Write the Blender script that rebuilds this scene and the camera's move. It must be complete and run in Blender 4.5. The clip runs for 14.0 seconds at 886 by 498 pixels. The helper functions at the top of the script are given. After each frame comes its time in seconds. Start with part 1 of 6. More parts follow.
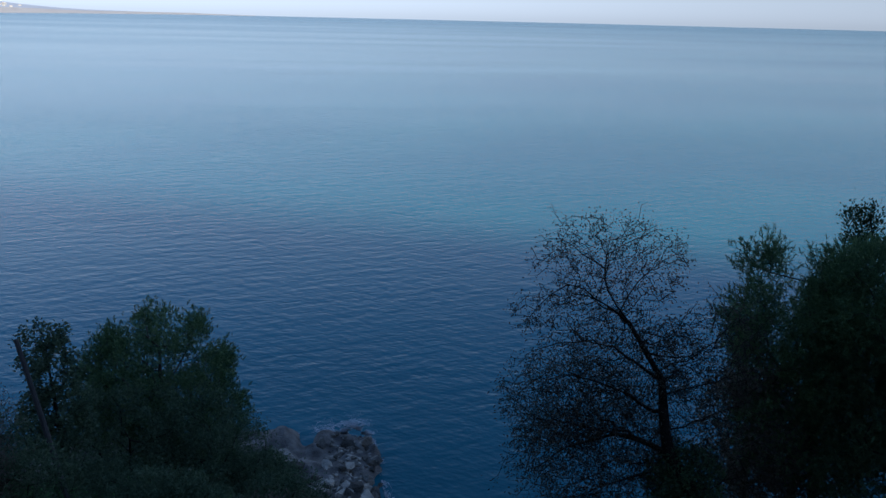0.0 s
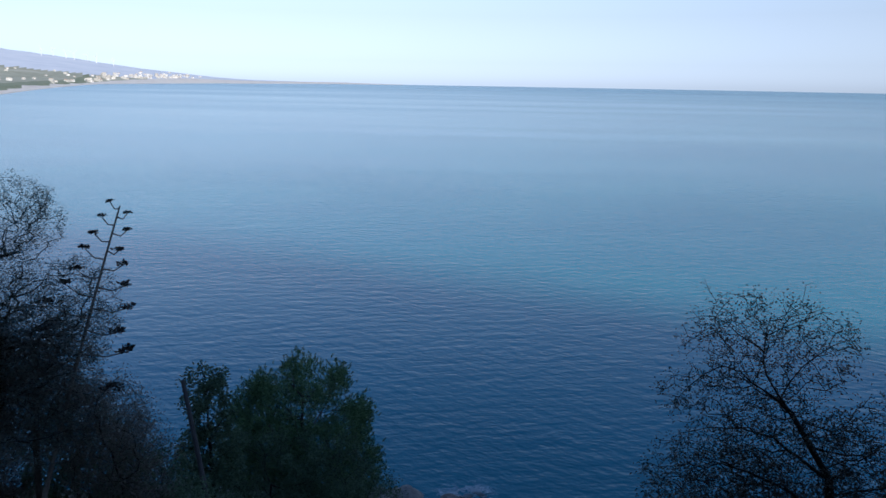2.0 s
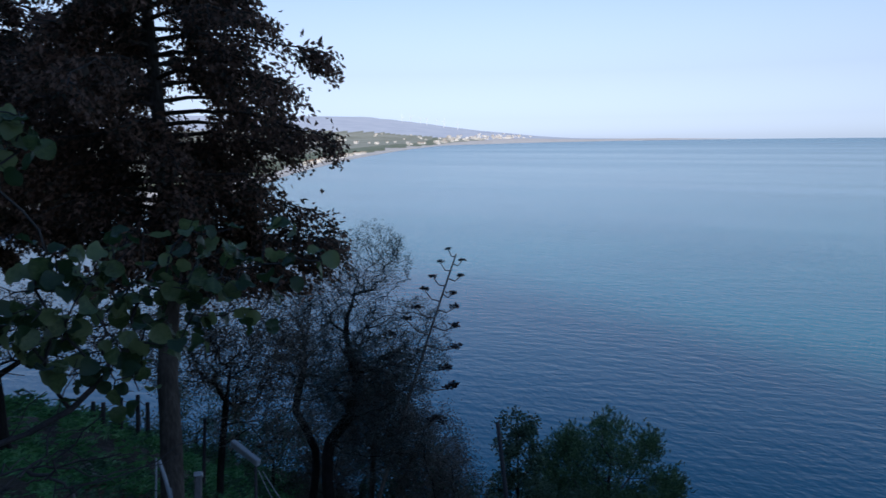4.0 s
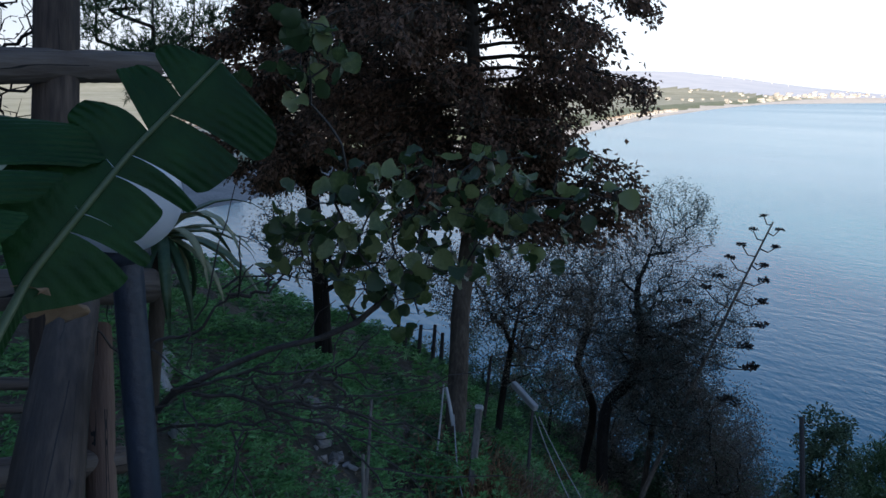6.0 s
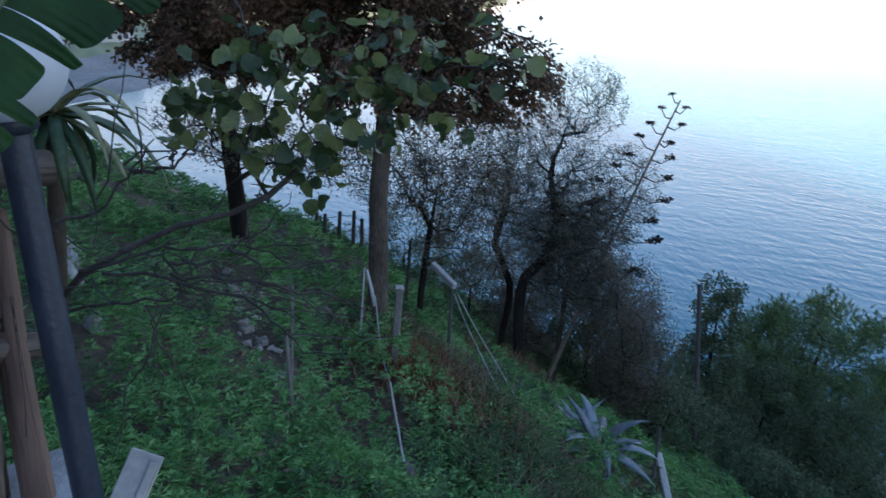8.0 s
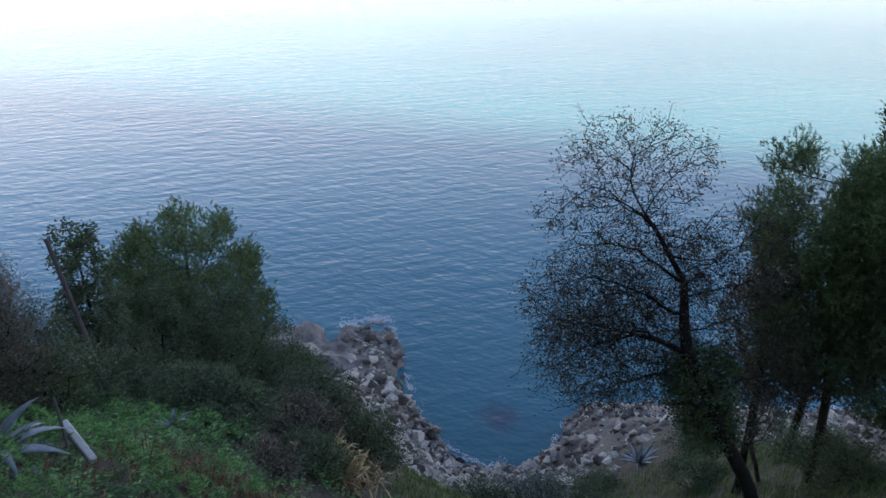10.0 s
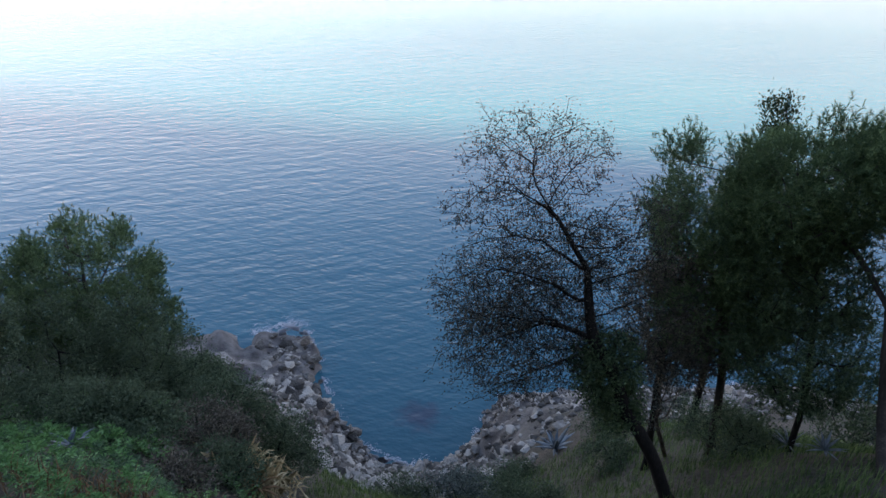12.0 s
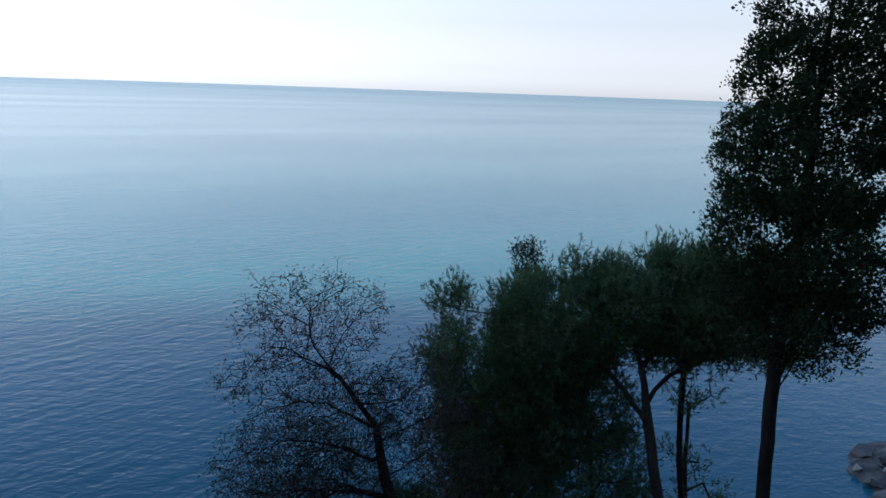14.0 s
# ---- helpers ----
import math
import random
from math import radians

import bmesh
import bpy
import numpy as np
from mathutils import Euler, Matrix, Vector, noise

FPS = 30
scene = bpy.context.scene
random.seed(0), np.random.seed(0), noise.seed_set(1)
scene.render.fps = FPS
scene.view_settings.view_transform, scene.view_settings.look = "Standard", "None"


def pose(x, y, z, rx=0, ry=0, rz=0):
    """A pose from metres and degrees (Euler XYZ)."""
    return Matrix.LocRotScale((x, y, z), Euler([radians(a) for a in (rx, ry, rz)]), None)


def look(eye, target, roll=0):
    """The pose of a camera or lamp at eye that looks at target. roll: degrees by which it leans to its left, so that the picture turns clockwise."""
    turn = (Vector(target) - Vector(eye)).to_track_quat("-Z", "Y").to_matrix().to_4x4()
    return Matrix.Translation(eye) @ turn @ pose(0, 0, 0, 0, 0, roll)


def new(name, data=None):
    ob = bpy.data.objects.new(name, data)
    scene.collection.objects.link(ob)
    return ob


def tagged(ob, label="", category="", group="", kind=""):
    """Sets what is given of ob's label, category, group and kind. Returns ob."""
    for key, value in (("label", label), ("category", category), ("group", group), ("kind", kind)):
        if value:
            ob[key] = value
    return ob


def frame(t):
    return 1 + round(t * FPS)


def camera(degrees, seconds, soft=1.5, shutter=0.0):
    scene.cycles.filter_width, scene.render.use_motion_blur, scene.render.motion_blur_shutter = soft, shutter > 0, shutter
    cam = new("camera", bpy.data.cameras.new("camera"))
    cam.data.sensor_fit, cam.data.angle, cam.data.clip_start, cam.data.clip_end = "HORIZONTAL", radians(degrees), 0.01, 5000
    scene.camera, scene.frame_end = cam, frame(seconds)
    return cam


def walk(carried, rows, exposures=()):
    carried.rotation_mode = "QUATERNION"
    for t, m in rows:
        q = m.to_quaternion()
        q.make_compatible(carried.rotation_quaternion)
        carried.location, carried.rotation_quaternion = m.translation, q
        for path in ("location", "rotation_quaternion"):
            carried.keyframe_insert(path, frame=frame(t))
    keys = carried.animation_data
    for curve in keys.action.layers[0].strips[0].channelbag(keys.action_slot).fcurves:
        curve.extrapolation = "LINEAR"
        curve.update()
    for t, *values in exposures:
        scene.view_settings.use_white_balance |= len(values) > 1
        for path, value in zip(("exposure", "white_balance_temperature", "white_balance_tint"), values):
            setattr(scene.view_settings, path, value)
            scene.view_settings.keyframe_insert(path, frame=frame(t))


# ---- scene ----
cam = camera(65.2, 14.0, soft=1.5, shutter=0.15)
PATH = [
    (0.0, pose(0.030, -0.099, 24.998, 71.43, -1.29, -0.37)),
    (0.5, pose(0.028, -0.094, 25.011, 72.79, -1.39, -0.27)),
    (1.0, pose(-0.004, -0.113, 25.024, 74.71, -1.65, 1.67)),
    (1.5, pose(-0.153, -0.168, 25.060, 76.47, -1.34, 5.35)),
    (2.0, pose(-0.184, -0.183, 25.075, 76.43, -0.95, 10.79)),
    (2.5, pose(-0.203, -0.190, 25.079, 76.59, -0.88, 16.64)),
    (3.0, pose(-0.215, -0.231, 25.072, 78.46, -0.78, 21.59)),
    (3.5, pose(-0.229, -0.247, 25.070, 79.76, -0.02, 28.20)),
    (4.0, pose(-0.262, -0.170, 25.068, 80.93, 0.65, 36.69)),
    (4.2, pose(-0.267, -0.184, 25.061, 80.54, 0.79, 40.90)),
    (6.3, pose(-0.429, -0.006, 24.960, 76.83, 0.24, 62.65)),
    (6.5, pose(-0.414, -0.006, 24.953, 76.16, 0.67, 63.31)),
    (7.0, pose(-0.395, -0.010, 24.934, 72.93, -1.20, 64.28)),
    (7.5, pose(-0.398, -0.006, 24.927, 70.71, -1.25, 61.85)),
    (8.0, pose(-0.374, -0.018, 24.933, 68.18, -0.59, 54.56)),
    (8.5, pose(-0.320, -0.031, 24.965, 65.65, 0.63, 41.30)),
    (9.0, pose(-0.340, 0.147, 25.014, 64.06, 0.79, 24.10)),
    (9.2, pose(-0.268, 0.113, 25.017, 64.17, 0.92, 14.96)),
    (11.3, pose(0.086, -0.040, 24.993, 62.26, -1.39, -3.21)),
    (11.5, pose(0.086, -0.045, 24.995, 62.65, -1.41, -3.53)),
    (12.0, pose(0.091, -0.062, 24.992, 63.18, -1.83, -6.06)),
    (12.5, pose(0.107, -0.047, 24.998, 64.24, -2.38, -9.08)),
    (13.0, pose(0.116, -0.048, 24.940, 66.62, -2.49, -11.93)),
    (13.5, pose(0.140, -0.053, 24.969, 72.91, -1.73, -20.31)),
    (14.0, pose(0.164, -0.057, 24.997, 76.89, -1.95, -24.98)),
]
# stops, kelvin, tint: the clip's camera opens up when it turns to the shaded slope
EXPOSURES = [
    (0.0, -0.1, 5500, 7), (1.5, -0.05, 5350, 7), (3.0, 0.06, 5400, 9), (3.6, -0.18, 5350, 9), (4.2, -0.24, 5350, 10), (6.3, 0.62, 6450, 9), (6.5, 0.78, 6550, 9), (7.0, 1.5, 6750, 9), (7.5, 1.55, 6750, 9), (8.2, 1.45, 6750, 10),
    (9.0, 1.53, 7400, 15), (11.3, 1.62, 8000, 19), (12.5, 1.6, 8000, 19), (13.5, 1.3, 7100, 13), (14.0, 0.56, 6300, 10),
]
walk(cam, PATH, EXPOSURES)

# ---- sky and sun ----
SUN_ELEVATION, SUN_AZIMUTH = 23.0, 142.0  # degrees; azimuth clockwise from +y
world = bpy.data.worlds.new("world")
scene.world = world
world.use_nodes = True
wn, wl = world.node_tree.nodes, world.node_tree.links
sky = wn.new("ShaderNodeTexSky")
sky.sky_type, sky.sun_disc = "NISHITA", False
sky.sun_elevation, sky.sun_rotation = radians(SUN_ELEVATION), radians(SUN_AZIMUTH)
sky.air_density, sky.dust_density, sky.ozone_density = 1.0, 0.3, 1.2
wn["Background"].inputs["Strength"].default_value = 0.12
# thin haze: a paler, less saturated sky
pale = wn.new("ShaderNodeHueSaturation")
high = wn.new("ShaderNodeSeparateXYZ")
fade = wn.new("ShaderNodeMapRange")
fade.inputs["From Min"].default_value, fade.inputs["From Max"].default_value = 0.08, 0.45
fade.inputs["To Min"].default_value, fade.inputs["To Max"].default_value = 0.14, 1.05
wl.new(wn.new("ShaderNodeTexCoord").outputs["Generated"], high.inputs[0])
wl.new(high.outputs["Z"], fade.inputs["Value"])
wl.new(fade.outputs["Result"], pale.inputs["Saturation"])
even = wn.new("ShaderNodeMapRange")
even.inputs["From Min"].default_value, even.inputs["From Max"].default_value = 0.0, 0.4
even.inputs["To Min"].default_value, even.inputs["To Max"].default_value = 0.85, 1.38
wl.new(high.outputs["Z"], even.inputs["Value"])
wl.new(even.outputs["Result"], pale.inputs["Value"])
cool = wn.new("ShaderNodeMix")
cool.data_type, cool.blend_type = "RGBA", "MULTIPLY"
cool.inputs["Factor"].default_value = 1.0
cool.inputs["B"].default_value = (0.92, 0.967, 1.075, 1)
wl.new(sky.outputs["Color"], pale.inputs["Color"])
wl.new(pale.outputs["Color"], cool.inputs["A"])
wl.new(cool.outputs["Result"], wn["Background"].inputs["Color"])

sun_data = bpy.data.lights.new("sun", "SUN")
sun_data.energy, sun_data.angle, sun_data.color = 4.9, radians(3.5), (1.0, 0.86, 0.68)
sun = new("sun", sun_data)
a, e = radians(SUN_AZIMUTH), radians(SUN_ELEVATION)
sun.matrix_world = look((0, 0, 200), (-math.sin(a) * math.cos(e), -math.cos(a) * math.cos(e), 200 - math.sin(e)))


# ---- mesh helpers ----
class Buf:
    """Collects vertices and faces of one mesh."""

    def __init__(self):
        self.v, self.f, self.n, self.mi = [], [], 0, []

    def add(self, v, f, m=0):
        v, f = np.asarray(v, float).reshape(-1, 3), np.asarray(f, int)
        if len(v) == 0 or len(f) == 0:
            return self
        self.v.append(v)
        self.f.append(f + self.n)
        self.mi.append(np.full(len(f), m, int))
        self.n += len(v)
        return self

    def mesh(self, name, smooth=False):
        me = bpy.data.meshes.new(name)
        v = np.concatenate(self.v)
        loops = np.concatenate([f.ravel() for f in self.f])
        totals = np.concatenate([np.full(len(f), f.shape[1], int) for f in self.f])
        me.vertices.add(len(v))
        me.vertices.foreach_set("co", v.ravel().astype(np.float32))
        me.loops.add(len(loops))
        me.loops.foreach_set("vertex_index", loops.astype(np.int32))
        me.polygons.add(len(totals))
        me.polygons.foreach_set("loop_start", np.r_[0, np.cumsum(totals)[:-1]].astype(np.int32))
        me.polygons.foreach_set("loop_total", totals.astype(np.int32))
        me.polygons.foreach_set("material_index", np.concatenate(self.mi).astype(np.int32))
        me.update(calc_edges=True)
        me.polygons.foreach_set("use_smooth", np.full(len(totals), smooth))
        return me


def part(name, buf, material, parent=None, label="", smooth=False):
    """One mesh object, under a thing or a part. buf: Buf, bmesh or mesh, in the parent's coordinates."""
    if isinstance(buf, Buf):
        me = buf.mesh(name, smooth)
    elif isinstance(buf, bmesh.types.BMesh):
        me = bpy.data.meshes.new(name)
        buf.to_mesh(me)
        buf.free()
        me.polygons.foreach_set("use_smooth", np.full(len(me.polygons), smooth))
    else:
        me = buf
    if material is not None and not me.materials:
        for m in material if isinstance(material, (list, tuple)) else (material,):
            me.materials.append(m)
    ob = new(name, me)
    if parent is not None:
        ob.parent = parent
    if label:
        ob["label"] = label
    return ob


def thing(name, place, label, category, group="", kind=""):
    ob = new(name)
    ob.empty_display_size = 0.2
    ob.location = place
    return tagged(ob, label, category, group, kind)


def unit(v):
    v = np.asarray(v, float)
    return v / np.maximum(np.linalg.norm(v, axis=-1, keepdims=True), 1e-9)


def tube(buf, path, radii, sides=6, m=0, cap=True):
    """A tapered tube along a polyline."""
    p = np.asarray(path, float)
    r = np.broadcast_to(np.asarray(radii, float), (len(p),))
    d = unit(np.gradient(p, axis=0))
    ref = np.array([0.31, 0.17, 0.93]) if abs(d[0][2]) < 0.9 else np.array([0.9, 0.3, 0.1])
    rings = []
    ang = np.linspace(0, 2 * np.pi, sides, endpoint=False)
    u = unit(np.cross(d[0], ref))
    for k in range(len(p)):
        u = unit(u - (u @ d[k]) * d[k])
        w = np.cross(d[k], u)
        rings.append(p[k] + r[k] * (np.cos(ang)[:, None] * u + np.sin(ang)[:, None] * w))
    v = np.concatenate(rings)
    i, j = np.meshgrid(np.arange(len(p) - 1), np.arange(sides), indexing="ij")
    a0, a1 = i * sides + j, i * sides + (j + 1) % sides
    buf.add(v, np.stack([a0, a1, a1 + sides, a0 + sides], -1).reshape(-1, 4), m)
    if cap:
        for ring, c, flip in ((rings[0], p[0], True), (rings[-1], p[-1], False)):
            vv = np.vstack([ring, c])
            q = np.arange(sides)
            f = np.stack([q, (q + 1) % sides, np.full(sides, sides)], 1)
            buf.add(vv, f[:, ::-1] if flip else f, m)
    return buf


def bent(a, b, n=6, sag=0.0, wob=0.0, rng=None):
    """Points from a to b, sagging and wobbling."""
    a, b = np.asarray(a, float), np.asarray(b, float)
    t = np.linspace(0, 1, n)[:, None]
    p = a + (b - a) * t
    p[:, 2] -= (4 * sag * t * (1 - t))[:, 0]
    if wob and rng is not None:
        off = rng.normal(0, wob, (n, 3))
        off[0] = off[-1] = 0
        p += off
    return p


def box(buf, centre, size, turn=None, m=0, bevel=0.0):
    """A box with chamfered upright and top edges."""
    sx, sy, sz = np.asarray(size, float) / 2
    if bevel:
        b = bevel
        ring = np.array([(-sx + b, -sy), (sx - b, -sy), (sx, -sy + b), (sx, sy - b), (sx - b, sy), (-sx + b, sy), (-sx, sy - b), (-sx, -sy + b)])
        inner = ring * np.array([(sx - b) / sx, (sy - b) / sy])
        v = np.vstack([np.c_[inner, np.full(8, -sz)], np.c_[ring, np.full(8, -sz + b)], np.c_[ring, np.full(8, sz - b)], np.c_[inner, np.full(8, sz)]])
        f = [(k * 8 + j, k * 8 + (j + 1) % 8, k * 8 + 8 + (j + 1) % 8, k * 8 + 8 + j) for k in range(3) for j in range(8)]
    else:
        v = np.array([(x, y, z) for z in (-sz, sz) for x, y in ((-sx, -sy), (sx, -sy), (sx, sy), (-sx, sy))])
        f = [(0, 1, 5, 4), (1, 2, 6, 5), (2, 3, 7, 6), (3, 0, 4, 7)]
    if turn is not None:
        v = v @ np.array(turn.to_3x3()).T
    v = v + np.asarray(centre, float)
    buf.add(v, f, m)
    if bevel:
        buf.add(v, [list(range(7, -1, -1)), list(range(24, 32))], m)
    else:
        buf.add(v, [(3, 2, 1, 0), (4, 5, 6, 7)], m)
    return buf


def leaves(buf, pos, way, length, width, rng, m=0, fold=0.25, droop=0.0):
    """Folded, pointed leaves: four corners each, from pos along way."""
    n = len(pos)
    if n == 0:
        return buf
    way = unit(way)
    side = unit(np.cross(way, rng.normal(size=(n, 3))))
    up = np.cross(side, way)
    L = np.broadcast_to(length, (n,)) * rng.uniform(0.7, 1.25, n)
    W = np.broadcast_to(width, (n,)) * rng.uniform(0.75, 1.25, n)
    tip = pos + way * L[:, None]
    tip[:, 2] -= droop * L
    mid = pos + way * (0.45 * L)[:, None] + up * (fold * W)[:, None]
    v = np.stack([pos, mid + side * (W / 2)[:, None], tip, mid - side * (W / 2)[:, None]], 1).reshape(-1, 3)
    buf.add(v, np.arange(4 * n).reshape(-1, 4), m)
    return buf


def ball_points(rng, n, centre, radii):
    """Points inside an ellipsoid, or in its outer shell."""
    d = unit(rng.normal(size=(n, 3)))
    r = rng.uniform(0, 1, n) ** (1 / 3)
    return np.asarray(centre, float) + d * r[:, None] * np.asarray(radii, float)


def grow(trunk, targets, rng, step=0.35, crook=0.12, lowest=0.35, thrift=0.35):
    """A branching skeleton: from the nodes of a trunk with its boughs (nodes and parents) to every target. Returns nodes and parents."""
    nodes, par = trunk
    par = list(par)
    n = len(nodes)
    P = np.zeros((n + len(targets) * 12 + 10, 3))
    C = np.full(len(P), 1e9)
    P[:n] = nodes
    length = [0.0]
    for k in range(1, n):
        length.append(length[par[k]] + float(np.linalg.norm(P[k] - P[par[k]])))
    stem = 1
    while stem < n and par[stem] == stem - 1:
        stem += 1
    C[:n] = thrift * np.array(length)
    C[: max(1, int(lowest * stem))] += 50
    order = np.argsort(np.linalg.norm(targets - P[stem - 1 - stem // 4], axis=1))
    for g in targets[order]:
        d = np.linalg.norm(P[:n] - g, axis=1)
        k = int(np.argmin(d + C[:n]))
        dist = d[k]
        steps = int(np.clip(round(dist / step), 1, 10))
        if n + steps >= len(P):
            break
        start = P[k].copy()
        bow = rng.normal(0, crook * dist, 3)
        last = k
        for q in range(1, steps + 1):
            t = q / steps
            w = start + (g - start) * t + bow * 4 * t * (1 - t) * 0.5
            if q < steps:
                w = w + rng.normal(0, crook * step * 0.35, 3)
            P[n] = w
            length.append(length[last] + dist / steps)
            C[n] = thrift * length[-1]
            par.append(last)
            last = n
            n += 1
    return P[:n], np.array(par)


def limbs(buf, P, par, tip=0.006, power=1.8, trunk_radius=None, m=0, flare=1.0):
    """Tubes for a skeleton, thick where many twigs hang on. Returns the nodes' radii."""
    n = len(P)
    load = np.zeros(n)
    kids = [[] for _ in range(n)]
    for k in range(n - 1, 0, -1):
        if not kids[k]:
            load[k] = max(load[k], 1.0)
        load[par[k]] += load[k]
        kids[par[k]].append(k)
    r = tip * np.maximum(load, 1.0) ** (1 / power)
    if trunk_radius:
        r = tip + (r - tip) * (trunk_radius - tip) / max(r[0] - tip, 1e-6)
    seen = np.zeros(n, bool)
    for k in range(n):
        if seen[k]:
            continue
        chain = [k]
        seen[k] = True
        while kids[chain[-1]]:
            free = [q for q in kids[chain[-1]] if not seen[q]]
            if not free:
                break
            best = max(free, key=lambda q: load[q])
            seen[best] = True
            chain.append(best)
        pts = ([P[par[k]]] if k else []) + [P[q] for q in chain]
        rad = ([min(r[par[k]], r[k] * 1.25)] if k else []) + [r[q] for q in chain]
        if len(pts) < 2:
            continue
        rad[-1] *= 0.5
        if not k:
            rad[0] *= flare
        big = max(rad)
        tube(buf, pts, rad, 10 if big > 0.08 else 6 if big > 0.025 else 4 if big > 0.01 else 3, m, cap=False)
    return r


# ---- materials ----
def nodes_of(name):
    m = bpy.data.materials.new(name)
    m.use_nodes = True
    return m, m.node_tree.nodes, m.node_tree.links


def surface(name, colours, scale=3.0, fine=30.0, rough=0.8, bump=0.3, bump_scale=40.0, metal=0.0, stretch=(1, 1, 1), island=0.0, object_random=0.0, translucent=0.0, specular=0.5, depth=0.02):
    """A material whose colour runs through colours by noise at two scales (and by piece), with fine relief."""
    m, nd, ln = nodes_of(name)
    bsdf = nd["Principled BSDF"]
    tc, mp = nd.new("ShaderNodeTexCoord"), nd.new("ShaderNodeMapping")
    mp.inputs["Scale"].default_value = stretch
    ln.new(tc.outputs["Object"], mp.inputs["Vector"])
    big, small = nd.new("ShaderNodeTexNoise"), nd.new("ShaderNodeTexNoise")
    big.inputs["Scale"].default_value, big.inputs["Detail"].default_value = scale, 4
    small.inputs["Scale"].default_value, small.inputs["Detail"].default_value = fine, 3
    for t in (big, small):
        ln.new(mp.outputs["Vector"], t.inputs["Vector"])
    mix = nd.new("ShaderNodeMath")
    mix.operation = "MULTIPLY_ADD"
    mix.inputs[1].default_value = 0.45
    ln.new(small.outputs["Fac"], mix.inputs[0])
    half = nd.new("ShaderNodeMath")
    half.operation = "MULTIPLY"
    half.inputs[1].default_value = 0.55
    ln.new(big.outputs["Fac"], half.inputs[0])
    ln.new(half.outputs[0], mix.inputs[2])
    value = mix.outputs[0]
    for source, amount in (("island", island), ("object", object_random)):
        if amount:
            if source == "island":
                src = nd.new("ShaderNodeNewGeometry").outputs["Random Per Island"]
            else:
                src = nd.new("ShaderNodeObjectInfo").outputs["Random"]
            ma = nd.new("ShaderNodeMath")
            ma.operation = "MULTIPLY_ADD"
            ma.inputs[1].default_value = amount
            ln.new(src, ma.inputs[0])
            sub = nd.new("ShaderNodeMath")
            sub.operation = "SUBTRACT"
            sub.inputs[1].default_value = amount / 2
            ln.new(value, sub.inputs[0])
            ln.new(sub.outputs[0], ma.inputs[2])
            value = ma.outputs[0]
    ramp = nd.new("ShaderNodeValToRGB")
    el = ramp.color_ramp.elements
    while len(el) < len(colours):
        el.new(0.5)
    for k, c in enumerate(colours):
        el[k].position = 0.28 + 0.44 * k / max(1, len(colours) - 1)
        el[k].color = (*c, 1)
    ln.new(value, ramp.inputs["Fac"])
    ln.new(ramp.outputs["Color"], bsdf.inputs["Base Color"])
    bsdf.inputs["Roughness"].default_value, bsdf.inputs["Metallic"].default_value = rough, metal
    bsdf.inputs["Specular IOR Level"].default_value = specular
    if bump:
        bn, bp = nd.new("ShaderNodeTexNoise"), nd.new("ShaderNodeBump")
        bn.inputs["Scale"].default_value, bn.inputs["Detail"].default_value = bump_scale, 5
        bp.inputs["Strength"].default_value, bp.inputs["Distance"].default_value = bump, depth
        ln.new(mp.outputs["Vector"], bn.inputs["Vector"])
        ln.new(bn.outputs["Fac"], bp.inputs["Height"])
        ln.new(bp.outputs["Normal"], bsdf.inputs["Normal"])
    if translucent:
        tr, ms = nd.new("ShaderNodeBsdfTranslucent"), nd.new("ShaderNodeMixShader")
        ln.new(ramp.outputs["Color"], tr.inputs["Color"])
        ms.inputs["Fac"].default_value = translucent
        ln.new(bsdf.outputs["BSDF"], ms.inputs[1])
        ln.new(tr.outputs["BSDF"], ms.inputs[2])
        ln.new(ms.outputs["Shader"], nd["Material Output"].inputs["Surface"])
    return m


def leafy(name, colours, rough=0.7, translucent=0.3, island=0.5, scale=0.8):
    return surface(name, colours, scale=scale, fine=6, rough=rough, bump=0, island=island, translucent=translucent, specular=0.12)


M_BARK_PINE = surface("pine_bark", [(0.022, 0.018, 0.015), (0.055, 0.045, 0.037), (0.11, 0.09, 0.075)], 4, 30, 0.9, 0.8, 22, stretch=(1, 1, 0.25), specular=0.15)
M_BARK_GREY = surface("grey_bark", [(0.026, 0.021, 0.016), (0.075, 0.06, 0.046), (0.15, 0.125, 0.10)], 5, 35, 0.9, 0.7, 30, stretch=(1, 1, 0.3), specular=0.15)
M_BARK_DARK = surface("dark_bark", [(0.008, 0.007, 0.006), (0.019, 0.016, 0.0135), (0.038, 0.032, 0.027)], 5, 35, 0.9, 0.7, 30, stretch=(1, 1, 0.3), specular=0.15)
M_PINE = leafy("pine_needles", [(0.05, 0.085, 0.04), (0.098, 0.16, 0.07), (0.18, 0.26, 0.115)], island=0.35)
M_PINE_DARK = leafy("dark_pine_needles", [(0.038, 0.064, 0.034), (0.078, 0.124, 0.06), (0.13, 0.19, 0.085)], island=0.35)
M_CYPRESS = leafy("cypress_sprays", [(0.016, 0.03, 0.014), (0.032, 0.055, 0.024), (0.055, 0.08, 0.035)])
M_CYPRESS_BROWN = leafy("browned_cypress_sprays", [(0.06, 0.055, 0.038), (0.17, 0.105, 0.07), (0.30, 0.175, 0.115)], translucent=0.4)
M_OLIVE = leafy("olive_leaves", [(0.06, 0.072, 0.056), (0.115, 0.13, 0.108), (0.21, 0.23, 0.20)])
M_ALMOND = leafy("sparse_tree_leaves", [(0.036, 0.036, 0.027), (0.072, 0.068, 0.05), (0.12, 0.11, 0.08)])
